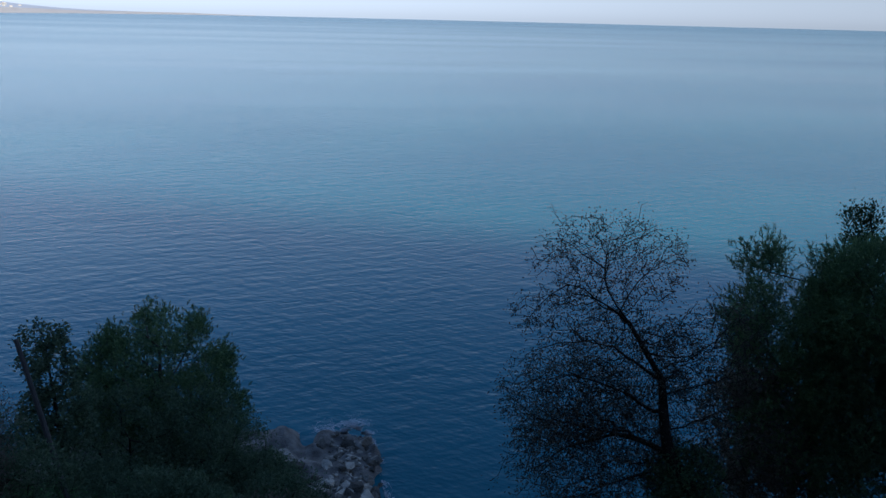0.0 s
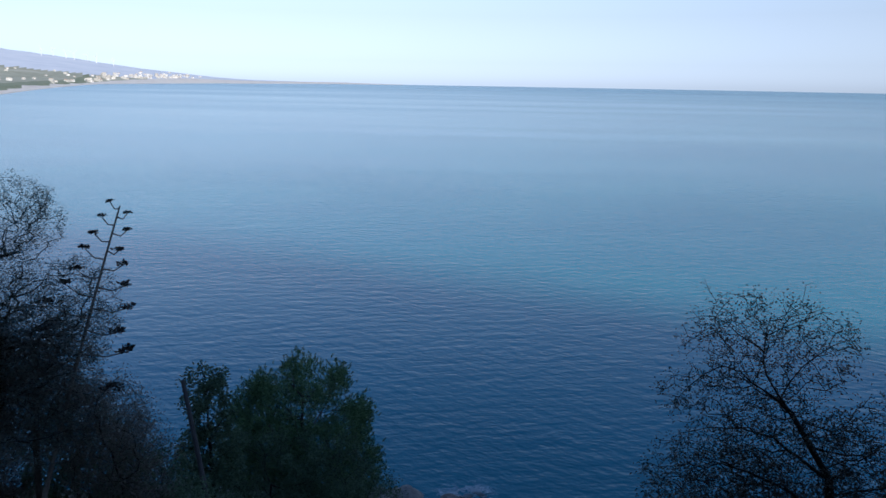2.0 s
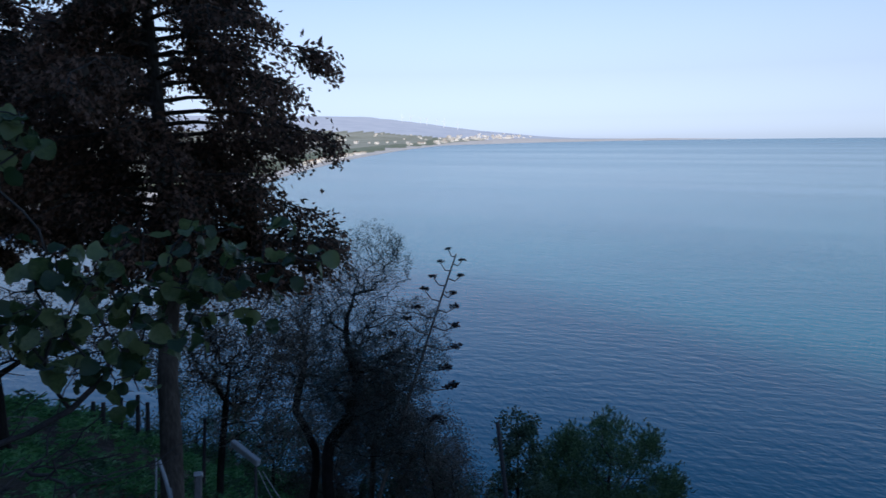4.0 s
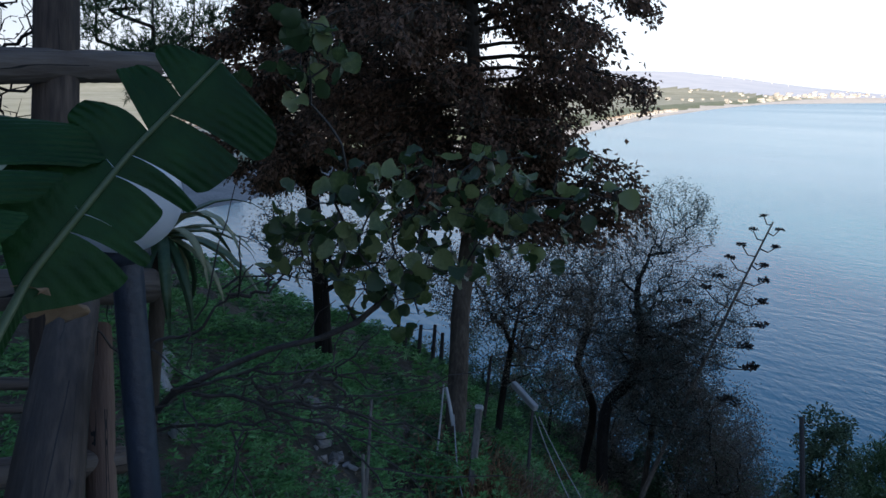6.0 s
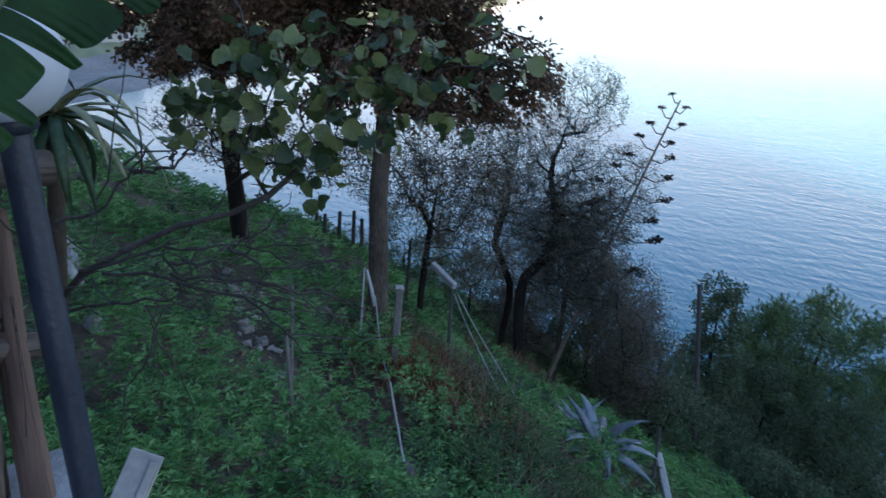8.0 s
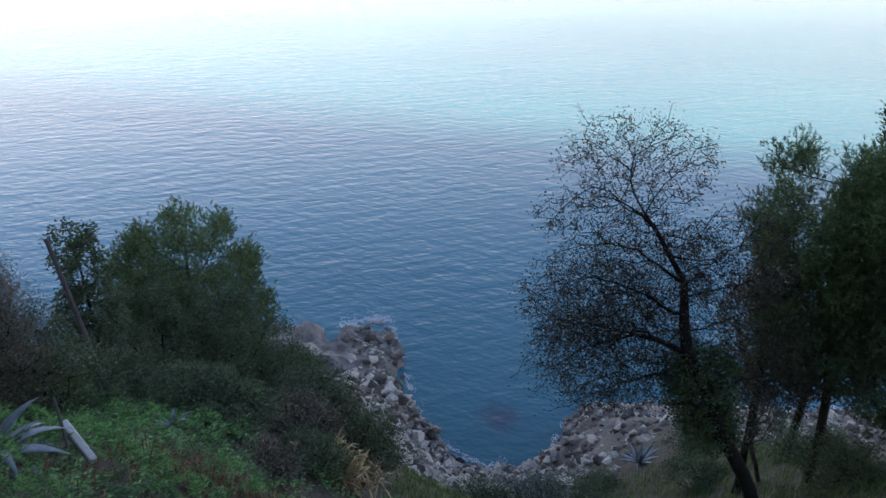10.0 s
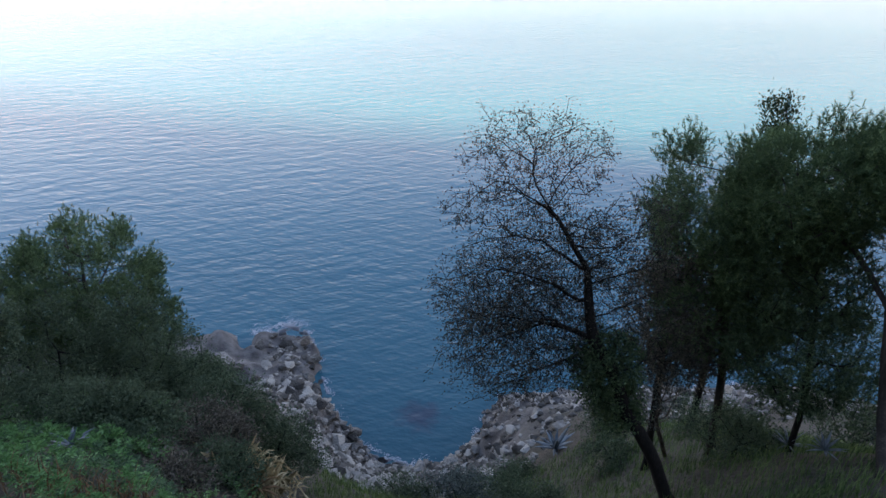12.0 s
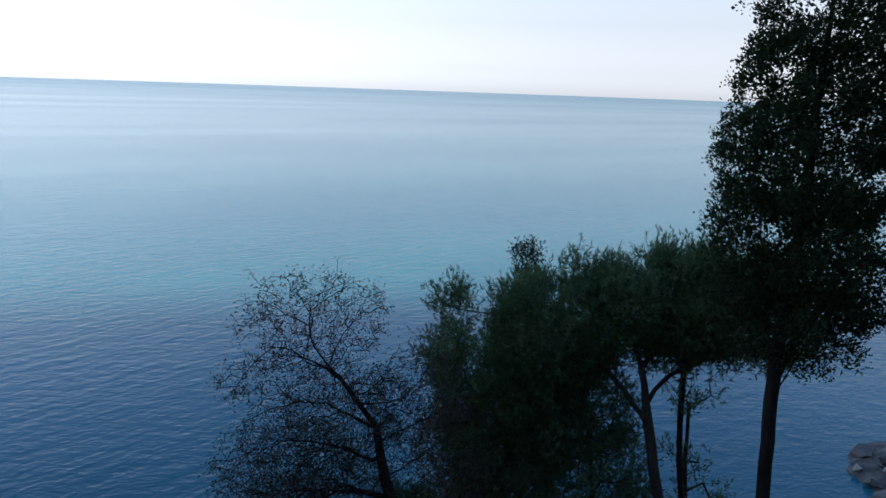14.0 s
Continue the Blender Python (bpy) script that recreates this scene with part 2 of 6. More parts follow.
M_SHRUB = leafy("shrub_leaves", [(0.055, 0.08, 0.047), (0.092, 0.135, 0.078), (0.15, 0.20, 0.122)], island=0.3)
M_SHRUB_GREY = leafy("grey_shrub_leaves", [(0.05, 0.07, 0.06), (0.10, 0.13, 0.115), (0.18, 0.22, 0.20)])
M_SHRUB_BROWN = leafy("brown_shrub_leaves", [(0.07, 0.064, 0.05), (0.135, 0.12, 0.093), (0.21, 0.188, 0.148)])
M_FUZZ = leafy("bare_brown_twigs", [(0.08, 0.072, 0.056), (0.15, 0.13, 0.102), (0.23, 0.20, 0.16)], island=0.3)
M_HERB_FINE = leafy("narrow_herb_leaves", [(0.05, 0.085, 0.04), (0.10, 0.17, 0.075), (0.18, 0.27, 0.13)], island=0.4)
M_HERB = leafy("nettle_leaves", [(0.045, 0.115, 0.038), (0.10, 0.235, 0.074), (0.19, 0.37, 0.125)], island=0.2, translucent=0.14)
M_DRY = leafy("dry_stems", [(0.09, 0.045, 0.022), (0.18, 0.10, 0.05), (0.28, 0.18, 0.10)], translucent=0.15)
M_GRASS = leafy("pale_grass", [(0.05, 0.09, 0.03), (0.10, 0.165, 0.055), (0.19, 0.26, 0.10)])
M_SOIL = surface("slope_soil", [(0.025, 0.03, 0.018), (0.06, 0.05, 0.034), (0.13, 0.095, 0.07)], 0.9, 7, 0.95, 0.9, 11, depth=0.12)


def rocky_below(material, low, high_):
    """Bare rock where the ground lies low above the sea, with a ragged border."""
    nd, ln = material.node_tree.nodes, material.node_tree.links
    b = nd["Principled BSDF"]
    old = b.inputs["Base Color"].links[0].from_socket
    tc, sep, no, add, mr, mix, ramp = (nd.new("ShaderNode" + k) for k in ("TexCoord", "SeparateXYZ", "TexNoise", "Math", "MapRange", "Mix", "ValToRGB"))
    ln.new(tc.outputs["Object"], sep.inputs[0])
    ln.new(tc.outputs["Object"], no.inputs["Vector"])
    no.inputs["Scale"].default_value, no.inputs["Detail"].default_value = 1.3, 5
    add.operation = "MULTIPLY_ADD"
    add.inputs[1].default_value = 5.0
    ln.new(no.outputs["Fac"], add.inputs[0])
    ln.new(sep.outputs["Z"], add.inputs[2])
    mr.inputs["From Min"].default_value, mr.inputs["From Max"].default_value = low + 2.5, high_ + 2.5
    ln.new(add.outputs[0], mr.inputs["Value"])
    ramp.color_ramp.elements[0].position, ramp.color_ramp.elements[1].position = 0.3, 0.7
    ramp.color_ramp.elements[0].color, ramp.color_ramp.elements[1].color = (0.05, 0.043, 0.04, 1), (0.22, 0.20, 0.18, 1)
    ln.new(no.outputs["Fac"], ramp.inputs["Fac"])
    mix.data_type = "RGBA"
    ln.new(mr.outputs["Result"], mix.inputs["Factor"])
    ln.new(ramp.outputs["Color"], mix.inputs["A"])
    ln.new(old, mix.inputs["B"])
    ln.new(mix.outputs["Result"], b.inputs["Base Color"])


rocky_below(M_SOIL, 5.5, 8.0)
M_ROCK = surface("shore_rock", [(0.05, 0.044, 0.036), (0.15, 0.134, 0.113), (0.38, 0.35, 0.30)], 1.6, 9, 0.88, 1.0, 6, object_random=0.6, depth=0.12)
M_ROCK_WET = surface("wet_rock", [(0.035, 0.03, 0.028), (0.08, 0.07, 0.065), (0.15, 0.13, 0.12)], 0.9, 7, 0.45, 0.7, 9, object_random=0.4, depth=0.06)

# ---- the lie of the land ----
def smooth(a, b, x):
    t = np.clip((np.asarray(x, float) - a) / (b - a), 0, 1)
    return t * t * (3 - 2 * t)


def point(x):
    """How far the low rocky point runs out beyond the slope."""
    x = np.asarray(x, float)
    return 8.6 / (1 + np.exp(np.clip((x + 2.7) / 0.55, -50, 50))) + 3.6 * (1 - smooth(-3.2, 1.6, x))


def shore(x):
    """y of the shoreline below the slope."""
    x = np.asarray(x, float)
    y = 25.2 + point(x) + 5.2 * smooth(3.6, 8, x)
    y = y - 9 * smooth(24, 32, x) + 7.6 * smooth(39, 48, x)
    return y - 9 * smooth(-14, -45, x)


def fbm(x, y, scale, seed=0.0):
    """Cheap smooth noise from sines, about -1 to 1."""
    x, y = np.asarray(x, float) / scale, np.asarray(y, float) / scale
    out = np.zeros(np.broadcast(x, y).shape)
    amp = 0.5
    for k in range(4):
        a = seed + 1.7 * k
        out = out + amp * np.sin(x * (1.3 + 0.21 * k) + y * (0.9 - 0.37 * k) + a * 2.1 + 1.3 * np.sin(y * 1.7 + a)) * np.cos(y * 1.1 - x * 0.6 * np.cos(a) + a)
        x, y, amp = x * 2.03, y * 2.03, amp * 0.5
    return out


def height(x, y):
    """The slope: a terrace's height at y = 0, down to the sea at shore(x), and up behind."""
    x, y = np.broadcast_arrays(np.asarray(x, float), np.asarray(y, float))
    top = 22.6 - 27 * smooth(-17, -62, x) - 17 * smooth(16, 40, x)
    s = shore(x + 0.7 * fbm(x, y, 1.5, 11.0) * smooth(17, 25, y))
    z = np.where(top > 0, top * (1 - y / (s - 0.5 * point(x) * smooth(14, 26, y))), top)
    z = np.where((top > 0) & (y < s), np.maximum(z, np.minimum(0.25 + 0.16 * (s - y), 3.0)), z)
    z = np.where(y > s, -(y - s) * 0.8, z)
    start = 5 + 0.12 * np.clip(-x, 0, 200)
    back = np.clip(-y - start, 0, 60) / 60
    # unseen crest behind, its height fitted so its shadow covers slope and near sea
    crest = (68.3 - 17.5 * np.clip((x - 68) / 78, 0, 1.2) + 1.3 * fbm(x, 0 * x, 11.0) + 0.8 * fbm(x, 0 * x, 3.0, 4.0)) * (1 - 0.7 * smooth(-230, -320, x)) + 22.6 - top
    z = np.where(y < 0, top + 0.15 * np.minimum(-y, 4) + back * crest, z)
    z = z + 0.35 * np.exp(-(((x + 6.5) / 3) ** 2) - ((y - 3.8) / 2.5) ** 2)
    z = z + 0.85 * np.exp(-(((x + 11.6) / 2.2) ** 2) - ((y - 5.2) / 1.4) ** 2)
    z = z - 1.7 * np.exp(-(((x + 2.3) / 0.95) ** 2) - ((y - 32.3) / 1.2) ** 2) - 1.3 * np.exp(-(((x + 7.6) / 0.5) ** 2) - ((y - 37.0) / 1.3) ** 2)
    z = z + 0.7 * np.exp(-(((x + 9.2) / 0.9) ** 2) - ((y - 36.3) / 0.8) ** 2) + 0.5 * np.exp(-(((x + 2.6) / 0.7) ** 2) - ((y - 35.4) / 0.7) ** 2)
    z = z - 0.9 * smooth(8.8, 12, x) * smooth(4, 7, y) * (1 - smooth(16, 22, y))
    z = z - 0.4 * np.exp(-(((x + 4.7) / 1.3) ** 2) - ((y - 2.6) / 0.9) ** 2)
    rough = 0.28 * fbm(x, y, 2.6) + 0.10 * fbm(x, y, 0.7, 3.0)
    rough = rough + (0.42 * fbm(x, y, 1.2, 8.0) + 0.15 * fbm(x, y, 0.45, 6.0)) * smooth(19, 25, y)
    return np.maximum(z + rough * smooth(-2, 2, y), -4.0)


def ground(x, y):
    return float(height(x, y))


def sheet(xs, ys, zf):
    X, Y = np.meshgrid(xs, ys, indexing="ij")
    b = Buf()
    i, j = np.meshgrid(np.arange(len(xs) - 1), np.arange(len(ys) - 1), indexing="ij")
    k = i * len(ys) + j
    b.add(np.stack([X, Y, zf(X, Y)], -1).reshape(-1, 3), np.stack([k, k + len(ys), k + len(ys) + 1, k + 1], -1).reshape(-1, 4))
    return b


xs = np.r_[np.linspace(-340, -26, 90), np.linspace(-25, 14, 157), np.linspace(15, 220, 90)]
ys = np.r_[np.linspace(-110, -5, 30), np.linspace(-4, 40, 150), np.linspace(42, 60, 6)]
slope = tagged(part("ground", sheet(xs, ys, height), M_SOIL, smooth=True), "steep overgrown earth slope falling to the sea", "hillside", kind="structure")

# ---- the sea ----
WEED_X, WEED_Y = 2.8, 29.3


def sea_material():
    m, nd, ln = nodes_of("sea_water")
    b = nd["Principled BSDF"]
    tc = nd.new("ShaderNodeTexCoord")

    def wave(scale, stretch, turn, detail=3.0, rough=0.55):
        mp, t = nd.new("ShaderNodeMapping"), nd.new("ShaderNodeTexNoise")
        mp.vector_type = "TEXTURE"
        mp.inputs["Scale"].default_value = tuple(1 / s for s in stretch)
        mp.inputs["Rotation"].default_value = (0, 0, radians(turn))
        ln.new(tc.outputs["Object"], mp.inputs["Vector"])
        ln.new(mp.outputs["Vector"], t.inputs["Vector"])
        t.inputs["Scale"].default_value, t.inputs["Detail"].default_value, t.inputs["Roughness"].default_value = scale, detail, rough
        return t.outputs["Fac"]

    def math_node(op, a, c):
        n = nd.new("ShaderNodeMath")
        n.operation = op
        for k, v in enumerate((a, c)):
            if isinstance(v, (int, float)):
                n.inputs[k].default_value = v
            else:
                ln.new(v, n.inputs[k])
        return n.outputs[0]

    swell = wave(0.26, (0.3, 1, 1), 24, 2)
    chop = wave(0.95, (0.36, 1, 1), 20, 2)
    cross = wave(1.3, (0.4, 1, 1), -28, 2)
    ripple = wave(3.6, (0.5, 1, 1), -8, 3)
    high = math_node("ADD", math_node("MULTIPLY", swell, 0.24), math_node("ADD", math_node("ADD", math_node("MULTIPLY", chop, 0.36), math_node("MULTIPLY", cross, 0.26)), math_node("MULTIPLY", ripple, 0.15)))
    bump = nd.new("ShaderNodeBump")
    bump.inputs["Distance"].default_value = 0.42
    ln.new(high, bump.inputs["Height"])
    ln.new(bump.outputs["Normal"], b.inputs["Normal"])
    # wind lanes: smoother and rougher water, and greener shallows
    lane = wave(0.010, (0.22, 1, 1), 8, 4)
    calm = nd.new("ShaderNodeMapRange")
    calm.inputs["From Min"].default_value, calm.inputs["From Max"].default_value = 0.36, 0.62
    calm.inputs["To Min"].default_value, calm.inputs["To Max"].default_value = 0.45, 1.1
    ln.new(lane, calm.inputs["Value"])
    # waves seen far off blur into one another
    off = nd.new("ShaderNodeVectorMath")
    off.operation = "LENGTH"
    ln.new(tc.outputs["Object"], off.inputs[0])
    open_sea = nd.new("ShaderNodeMapRange")
    open_sea.interpolation_type = "SMOOTHSTEP"
    open_sea.inputs["From Min"].default_value, open_sea.inputs["From Max"].default_value = 40, 420
    open_sea.inputs["To Min"].default_value, open_sea.inputs["To Max"].default_value = 0.33, 0.14
    ln.new(off.outputs["Value"], open_sea.inputs["Value"])
    ln.new(open_sea.outputs["Result"], bump.inputs["Distance"])
    ln.new(calm.outputs["Result"], bump.inputs["Strength"])
    green = wave(0.018, (0.6, 1, 1), 40, 2)
    ramp = nd.new("ShaderNodeValToRGB")
    ramp.color_ramp.elements[0].position, ramp.color_ramp.elements[1].position = 0.35, 0.65
    ramp.color_ramp.elements[0].color, ramp.color_ramp.elements[1].color = (0.018, 0.142, 0.196, 1), (0.024, 0.176, 0.220, 1)
    ln.new(green, ramp.inputs["Fac"])
    # a weedy rock close under the surface in the cove
    near = nd.new("ShaderNodeVectorMath")
    near.operation = "DISTANCE"
    near.inputs[1].default_value = (WEED_X, WEED_Y, 0)
    ln.new(tc.outputs["Object"], near.inputs[0])
    ragged = math_node("ADD", near.outputs["Value"], math_node("MULTIPLY", wave(1.2, (1, 1, 1), 0, 4), 2.0))
    patch = nd.new("ShaderNodeMapRange")
    patch.interpolation_type = "SMOOTHSTEP"
    patch.inputs["From Min"].default_value, patch.inputs["From Max"].default_value = 1.3, 2.7
    patch.inputs["To Min"].default_value, patch.inputs["To Max"].default_value = 0.75, 0.0
    ln.new(ragged, patch.inputs["Value"])
    body = nd.new("ShaderNodeMix")
    body.data_type = "RGBA"
    body.inputs["B"].default_value = (0.045, 0.05, 0.075, 1)
    # darker water colour close in, blending to the open-sea colour farther out
    inshore, inshore_mix = nd.new("ShaderNodeMapRange"), nd.new("ShaderNodeMix")
    inshore.interpolation_type = "SMOOTHSTEP"
    inshore.inputs["From Min"].default_value, inshore.inputs["From Max"].default_value = 26, 80
    ln.new(math_node("ADD", off.outputs["Value"], math_node("MULTIPLY", wave(0.12, (0.6, 1, 1), 10, 3), 14.0)), inshore.inputs["Value"])
    inshore_mix.data_type = "RGBA"
    inshore_mix.inputs["A"].default_value = (0.016, 0.094, 0.122, 1)
    ln.new(inshore.outputs["Result"], inshore_mix.inputs["Factor"])
    ln.new(ramp.outputs["Color"], inshore_mix.inputs["B"])
    ln.new(patch.outputs["Result"], body.inputs["Factor"])
    ln.new(inshore_mix.outputs["Result"], body.inputs["A"])
    ln.new(body.outputs["Result"], b.inputs["Base Color"])
    # far out the waves are too small to tell apart and act as a rough surface
    far_rough = nd.new("ShaderNodeMapRange")
    far_rough.inputs["From Min"].default_value, far_rough.inputs["From Max"].default_value = 120, 2600
    far_rough.inputs["To Min"].default_value, far_rough.inputs["To Max"].default_value = 0.18, 0.26
    ln.new(off.outputs["Value"], far_rough.inputs["Value"])
    streak = math_node("MULTIPLY", math_node("SUBTRACT", wave(0.006, (0.16, 1, 1), 5, 3), 0.5), 0.12)
    ln.new(math_node("MAXIMUM", math_node("ADD", far_rough.outputs["Result"], streak), 0.1), b.inputs["Roughness"])
    b.inputs["IOR"].default_value = 1.333
    return m


def sea_disc():
    r = np.r_[0.0, np.geomspace(6, 4950, 60)]
    a = np.linspace(0, 2 * np.pi, 128, endpoint=False)
    R, A = np.meshgrid(r, a, indexing="ij")
    v = np.stack([R * np.cos(A), R * np.sin(A), 0 * R], -1).reshape(-1, 3)
    i, j = np.meshgrid(np.arange(len(r) - 1), np.arange(128), indexing="ij")
    k, k1 = i * 128 + j, i * 128 + (j + 1) % 128
    return Buf().add(v, np.stack([k, k + 128, k1 + 128, k1], -1).reshape(-1, 4))


M_SEA = sea_material()
tagged(part("water", sea_disc(), M_SEA, smooth=True), "calm blue sea with small wind ripples", "sea", kind="structure")

# ---- the far coast ----
M_SAND = surface("beach_sand", [(0.52, 0.45, 0.37), (0.66, 0.58, 0.49), (0.74, 0.67, 0.58)], 0.02, 0.2, 0.95, 0.0)
M_PLAIN = surface("coastal_plain", [(0.22, 0.22, 0.14), (0.34, 0.32, 0.22), (0.50, 0.45, 0.34)], 0.006, 0.04, 0.95, 0.0)
M_WOOD_FAR = surface("coastal_woods", [(0.12, 0.14, 0.07), (0.20, 0.21, 0.115), (0.30, 0.29, 0.18)], 0.02, 0.12, 0.95, 0.0)
# the hills' pale grey has the distance haze mixed into the base colour
M_HILL_HAZED = surface("haze_pale_hills", [(0.50, 0.51, 0.54), (0.60, 0.60, 0.62), (0.70, 0.68, 0.68)], 0.002, 0.01, 0.95, 0.0)
# sand of the near beach, greyed and darkened in colour for the shade there
M_SAND_SHADED = surface("shaded_grey_sand", [(0.13, 0.125, 0.12), (0.20, 0.19, 0.18), (0.29, 0.275, 0.26)], 0.15, 1.5, 0.95, 0.0)
YAW_KNOTS = [14, 18, 22, 30, 36.6, 42, 47, 53, 65, 78, 90, 125]
LOG_SHORE = np.log([4850, 4700, 4300, 3300, 2505, 1162, 648, 352, 240, 168, 138, 120])


def far_shore(yaw):
    return np.exp(np.interp(yaw, YAW_KNOTS, LOG_SHORE))


def coast_height(yaw, r):
    rs = far_shore(yaw)
    d = r - rs
    beach = 12 + 0.13 * rs
    z = np.clip(d / 12, -2, 1) * 1.6
    woods = smooth(34, 40, yaw) * smooth(beach, beach * 1.3, d) * (4.5 + 1.2 * fbm(yaw * 60, r * 0.1, 9))
    z = z + woods + np.clip(d - beach, 0, 5000) * 0.008
    ridge = (0.1 + 1.6 * smooth(24, 47, yaw)) * (1 + 0.07 * fbm(yaw, 0 * yaw, 3.0) + 0.02 * fbm(yaw, 0 * yaw, 0.8))
    return z + smooth(0.55, 0.97, (r / 4800)) * 4800 * np.tan(np.radians(ridge)) * smooth(0, 300, d)


def coast():
    yaw = np.linspace(14, 125, 260)
    f = np.r_[np.linspace(-0.02, 0.10, 14), np.linspace(0.12, 1.0, 46)]
    Yw, F = np.meshgrid(yaw, f, indexing="ij")
    rs = far_shore(Yw)
    r = rs * (4900 / rs) ** np.clip(F, 0, 1) + np.minimum(F, 0) * rs
    z = coast_height(Yw, r)
    v = np.stack([-np.sin(np.radians(Yw)) * r, np.cos(np.radians(Yw)) * r, z], -1).reshape(-1, 3)
    n = len(f)
    i, j = np.meshgrid(np.arange(len(yaw) - 1), np.arange(n - 1), indexing="ij")
    k = (i * n + j).ravel()
    q = np.stack([k, k + 1, k + n + 1, k + n], -1)
    d = (r - rs)[:-1, :-1].ravel()
    beach = (12 + 0.13 * rs)[:-1, :-1].ravel()
    rr, yy = r[:-1, :-1].ravel(), Yw[:-1, :-1].ravel()
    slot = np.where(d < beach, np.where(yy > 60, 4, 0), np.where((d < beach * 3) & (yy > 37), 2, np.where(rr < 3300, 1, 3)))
    b = Buf()
    b.add(v, q)
    b.mi = [slot]
    return b


tagged(part("backdrop", coast(), [M_SAND, M_PLAIN, M_WOOD_FAR, M_HILL_HAZED, M_SAND_SHADED], smooth=True), "distant sunlit coast with a sandy beach, woods and hills coloured pale with haze", "coast", kind="structure")

# ---- white houses along the coast ----
M_PLASTER = surface("white_plaster", [(0.42, 0.39, 0.34), (0.54, 0.50, 0.44), (0.66, 0.62, 0.56)], 0.1, 0.5, 0.9, 0.0, object_random=0.5)
M_TILE = surface("clay_roof", [(0.35, 0.22, 0.15), (0.45, 0.3, 0.2), (0.5, 0.36, 0.26)], 0.3, 1.5, 0.9, 0.0, object_random=0.5)
M_WINDOW = surface("dark_window", [(0.03, 0.035, 0.04), (0.05, 0.055, 0.06)], 1, 4, 0.2, 0.0)


def house_meshes(w, d, h, flat):
    wall, roof, win = Buf(), Buf(), Buf()
    box(wall, (0, 0, h / 2 - 2), (w, d, h + 4))
    if flat:
        box(roof, (0, 0, h + 0.15), (w + 0.4, d + 0.4, 0.3))
    else:
        v = [(-w / 2 - 0.4, -d / 2 - 0.4, h), (w / 2 + 0.4, -d / 2 - 0.4, h), (w / 2 + 0.4, d / 2 + 0.4, h), (-w / 2 - 0.4, d / 2 + 0.4, h), (-w / 2 - 0.4, 0, h + d * 0.25), (w / 2 + 0.4, 0, h + d * 0.25)]
        roof.add(v, [(0, 1, 5, 4), (2, 3, 4, 5)]).add(v, [(0, 4, 3), (1, 2, 5)]).add(v, [(3, 2, 1, 0)])
    for k in range(max(2, int(w / 4))):
        for q in range(max(1, int(h / 3.2))):
            for side in (-1, 1):
                box(win, (-w / 2 + (k + 0.5) * w / max(2, int(w / 4)), side * (d / 2 + 0.03), 1.6 + 3.1 * q), (1.2, 0.06, 1.4))
    out = []
    for b, m, n in ((wall, M_PLASTER, "wall"), (roof, M_TILE, "roof"), (win, M_WINDOW, "windows")):
        me = b.mesh(n)
        me.materials.append(m)
        out.append((n, me))
    return out


rng = np.random.default_rng(5)
KINDS = [house_meshes(*a) for a in ((8, 6, 3.2, True), (9, 7, 4.5, False), (11, 8, 6.4, True), (15, 9, 8.0, True), (8, 6, 4.5, True))]


def house(kind, yaw, r, label, group):
    z = float(coast_height(np.array(yaw), np.array(r)))
    h = thing("house", (-math.sin(radians(yaw)) * r, math.cos(radians(yaw)) * r, z), label, "house", group)
    h.rotation_euler[2] = radians(yaw + rng.uniform(-35, 35))
    for n, me in KINDS[kind]:
        tagged(part(n, me, None, h), kind="stuff" if n == "windows" else "")
    return h


for k in range(95):
    yaw = 29.5 + 9.5 * rng.beta(1.6, 1.8)
    rs = float(far_shore(np.array(yaw)))
    house(int(rng.choice([1, 2, 3, 2, 3])), yaw, rs + 40 + 0.13 * rs + abs(rng.normal(0, 220)), "pale sunlit block of a distant seaside town", "seaside town")
for k in range(34):
    yaw = rng.uniform(38, 50)
    house(int(rng.choice([1, 4, 2])), yaw, rng.uniform(1900, 3300), "white house scattered on the coastal plain", "houses on the plain")
for k in range(18):
    yaw = 43 + 5 * (k + rng.uniform(0, 1)) / 18
    rs = float(far_shore(np.array(yaw)))
    house(0, yaw, rs + (12 + 0.13 * rs) * rng.uniform(0.85, 1.1), "low white beach hut behind the sand", "beach huts")
for k in range(14):
    yaw = rng.uniform(70, 92)
    house(int(rng.choice([0, 4])), yaw, rng.uniform(205, 420), "low pale house behind the near beach", "houses near the beach")

# ---- wind turbines on the far plain ----
M_TURBINE = surface("white_steel", [(0.6, 0.6, 0.6), (0.7, 0.7, 0.7)], 0.1, 0.5, 0.5, 0.0)


def wind_turbine(yaw, r, tall, turn):
    z = float(coast_height(np.array(yaw), np.array(r)))
    t = thing("wind_turbine", (-math.sin(radians(yaw)) * r, math.cos(radians(yaw)) * r, z - 2), "white three-bladed wind turbine on the hazy plain", "wind turbine", "wind turbines")
    part("tower", tube(Buf(), [(0, 0, 0), (0, 0, tall)], [1.9, 1.1], 10), M_TURBINE, t, smooth=True)
    part("nacelle", box(Buf(), (0, 0, tall + 1), (2.6, 5, 2.4), pose(0, 0, 0, 0, 0, yaw), 0, 0.3), M_TURBINE, t)
    front = np.array([math.sin(radians(yaw)), -math.cos(radians(yaw)), 0]) * 3
    side = np.array([math.cos(radians(yaw)), math.sin(radians(yaw)), 0])
    for k in range(3):
        a = radians(turn + 120 * k)
        d = side * math.sin(a) + np.array([0, 0, math.cos(a)])
        hub = np.array([0, 0, tall + 1]) + front
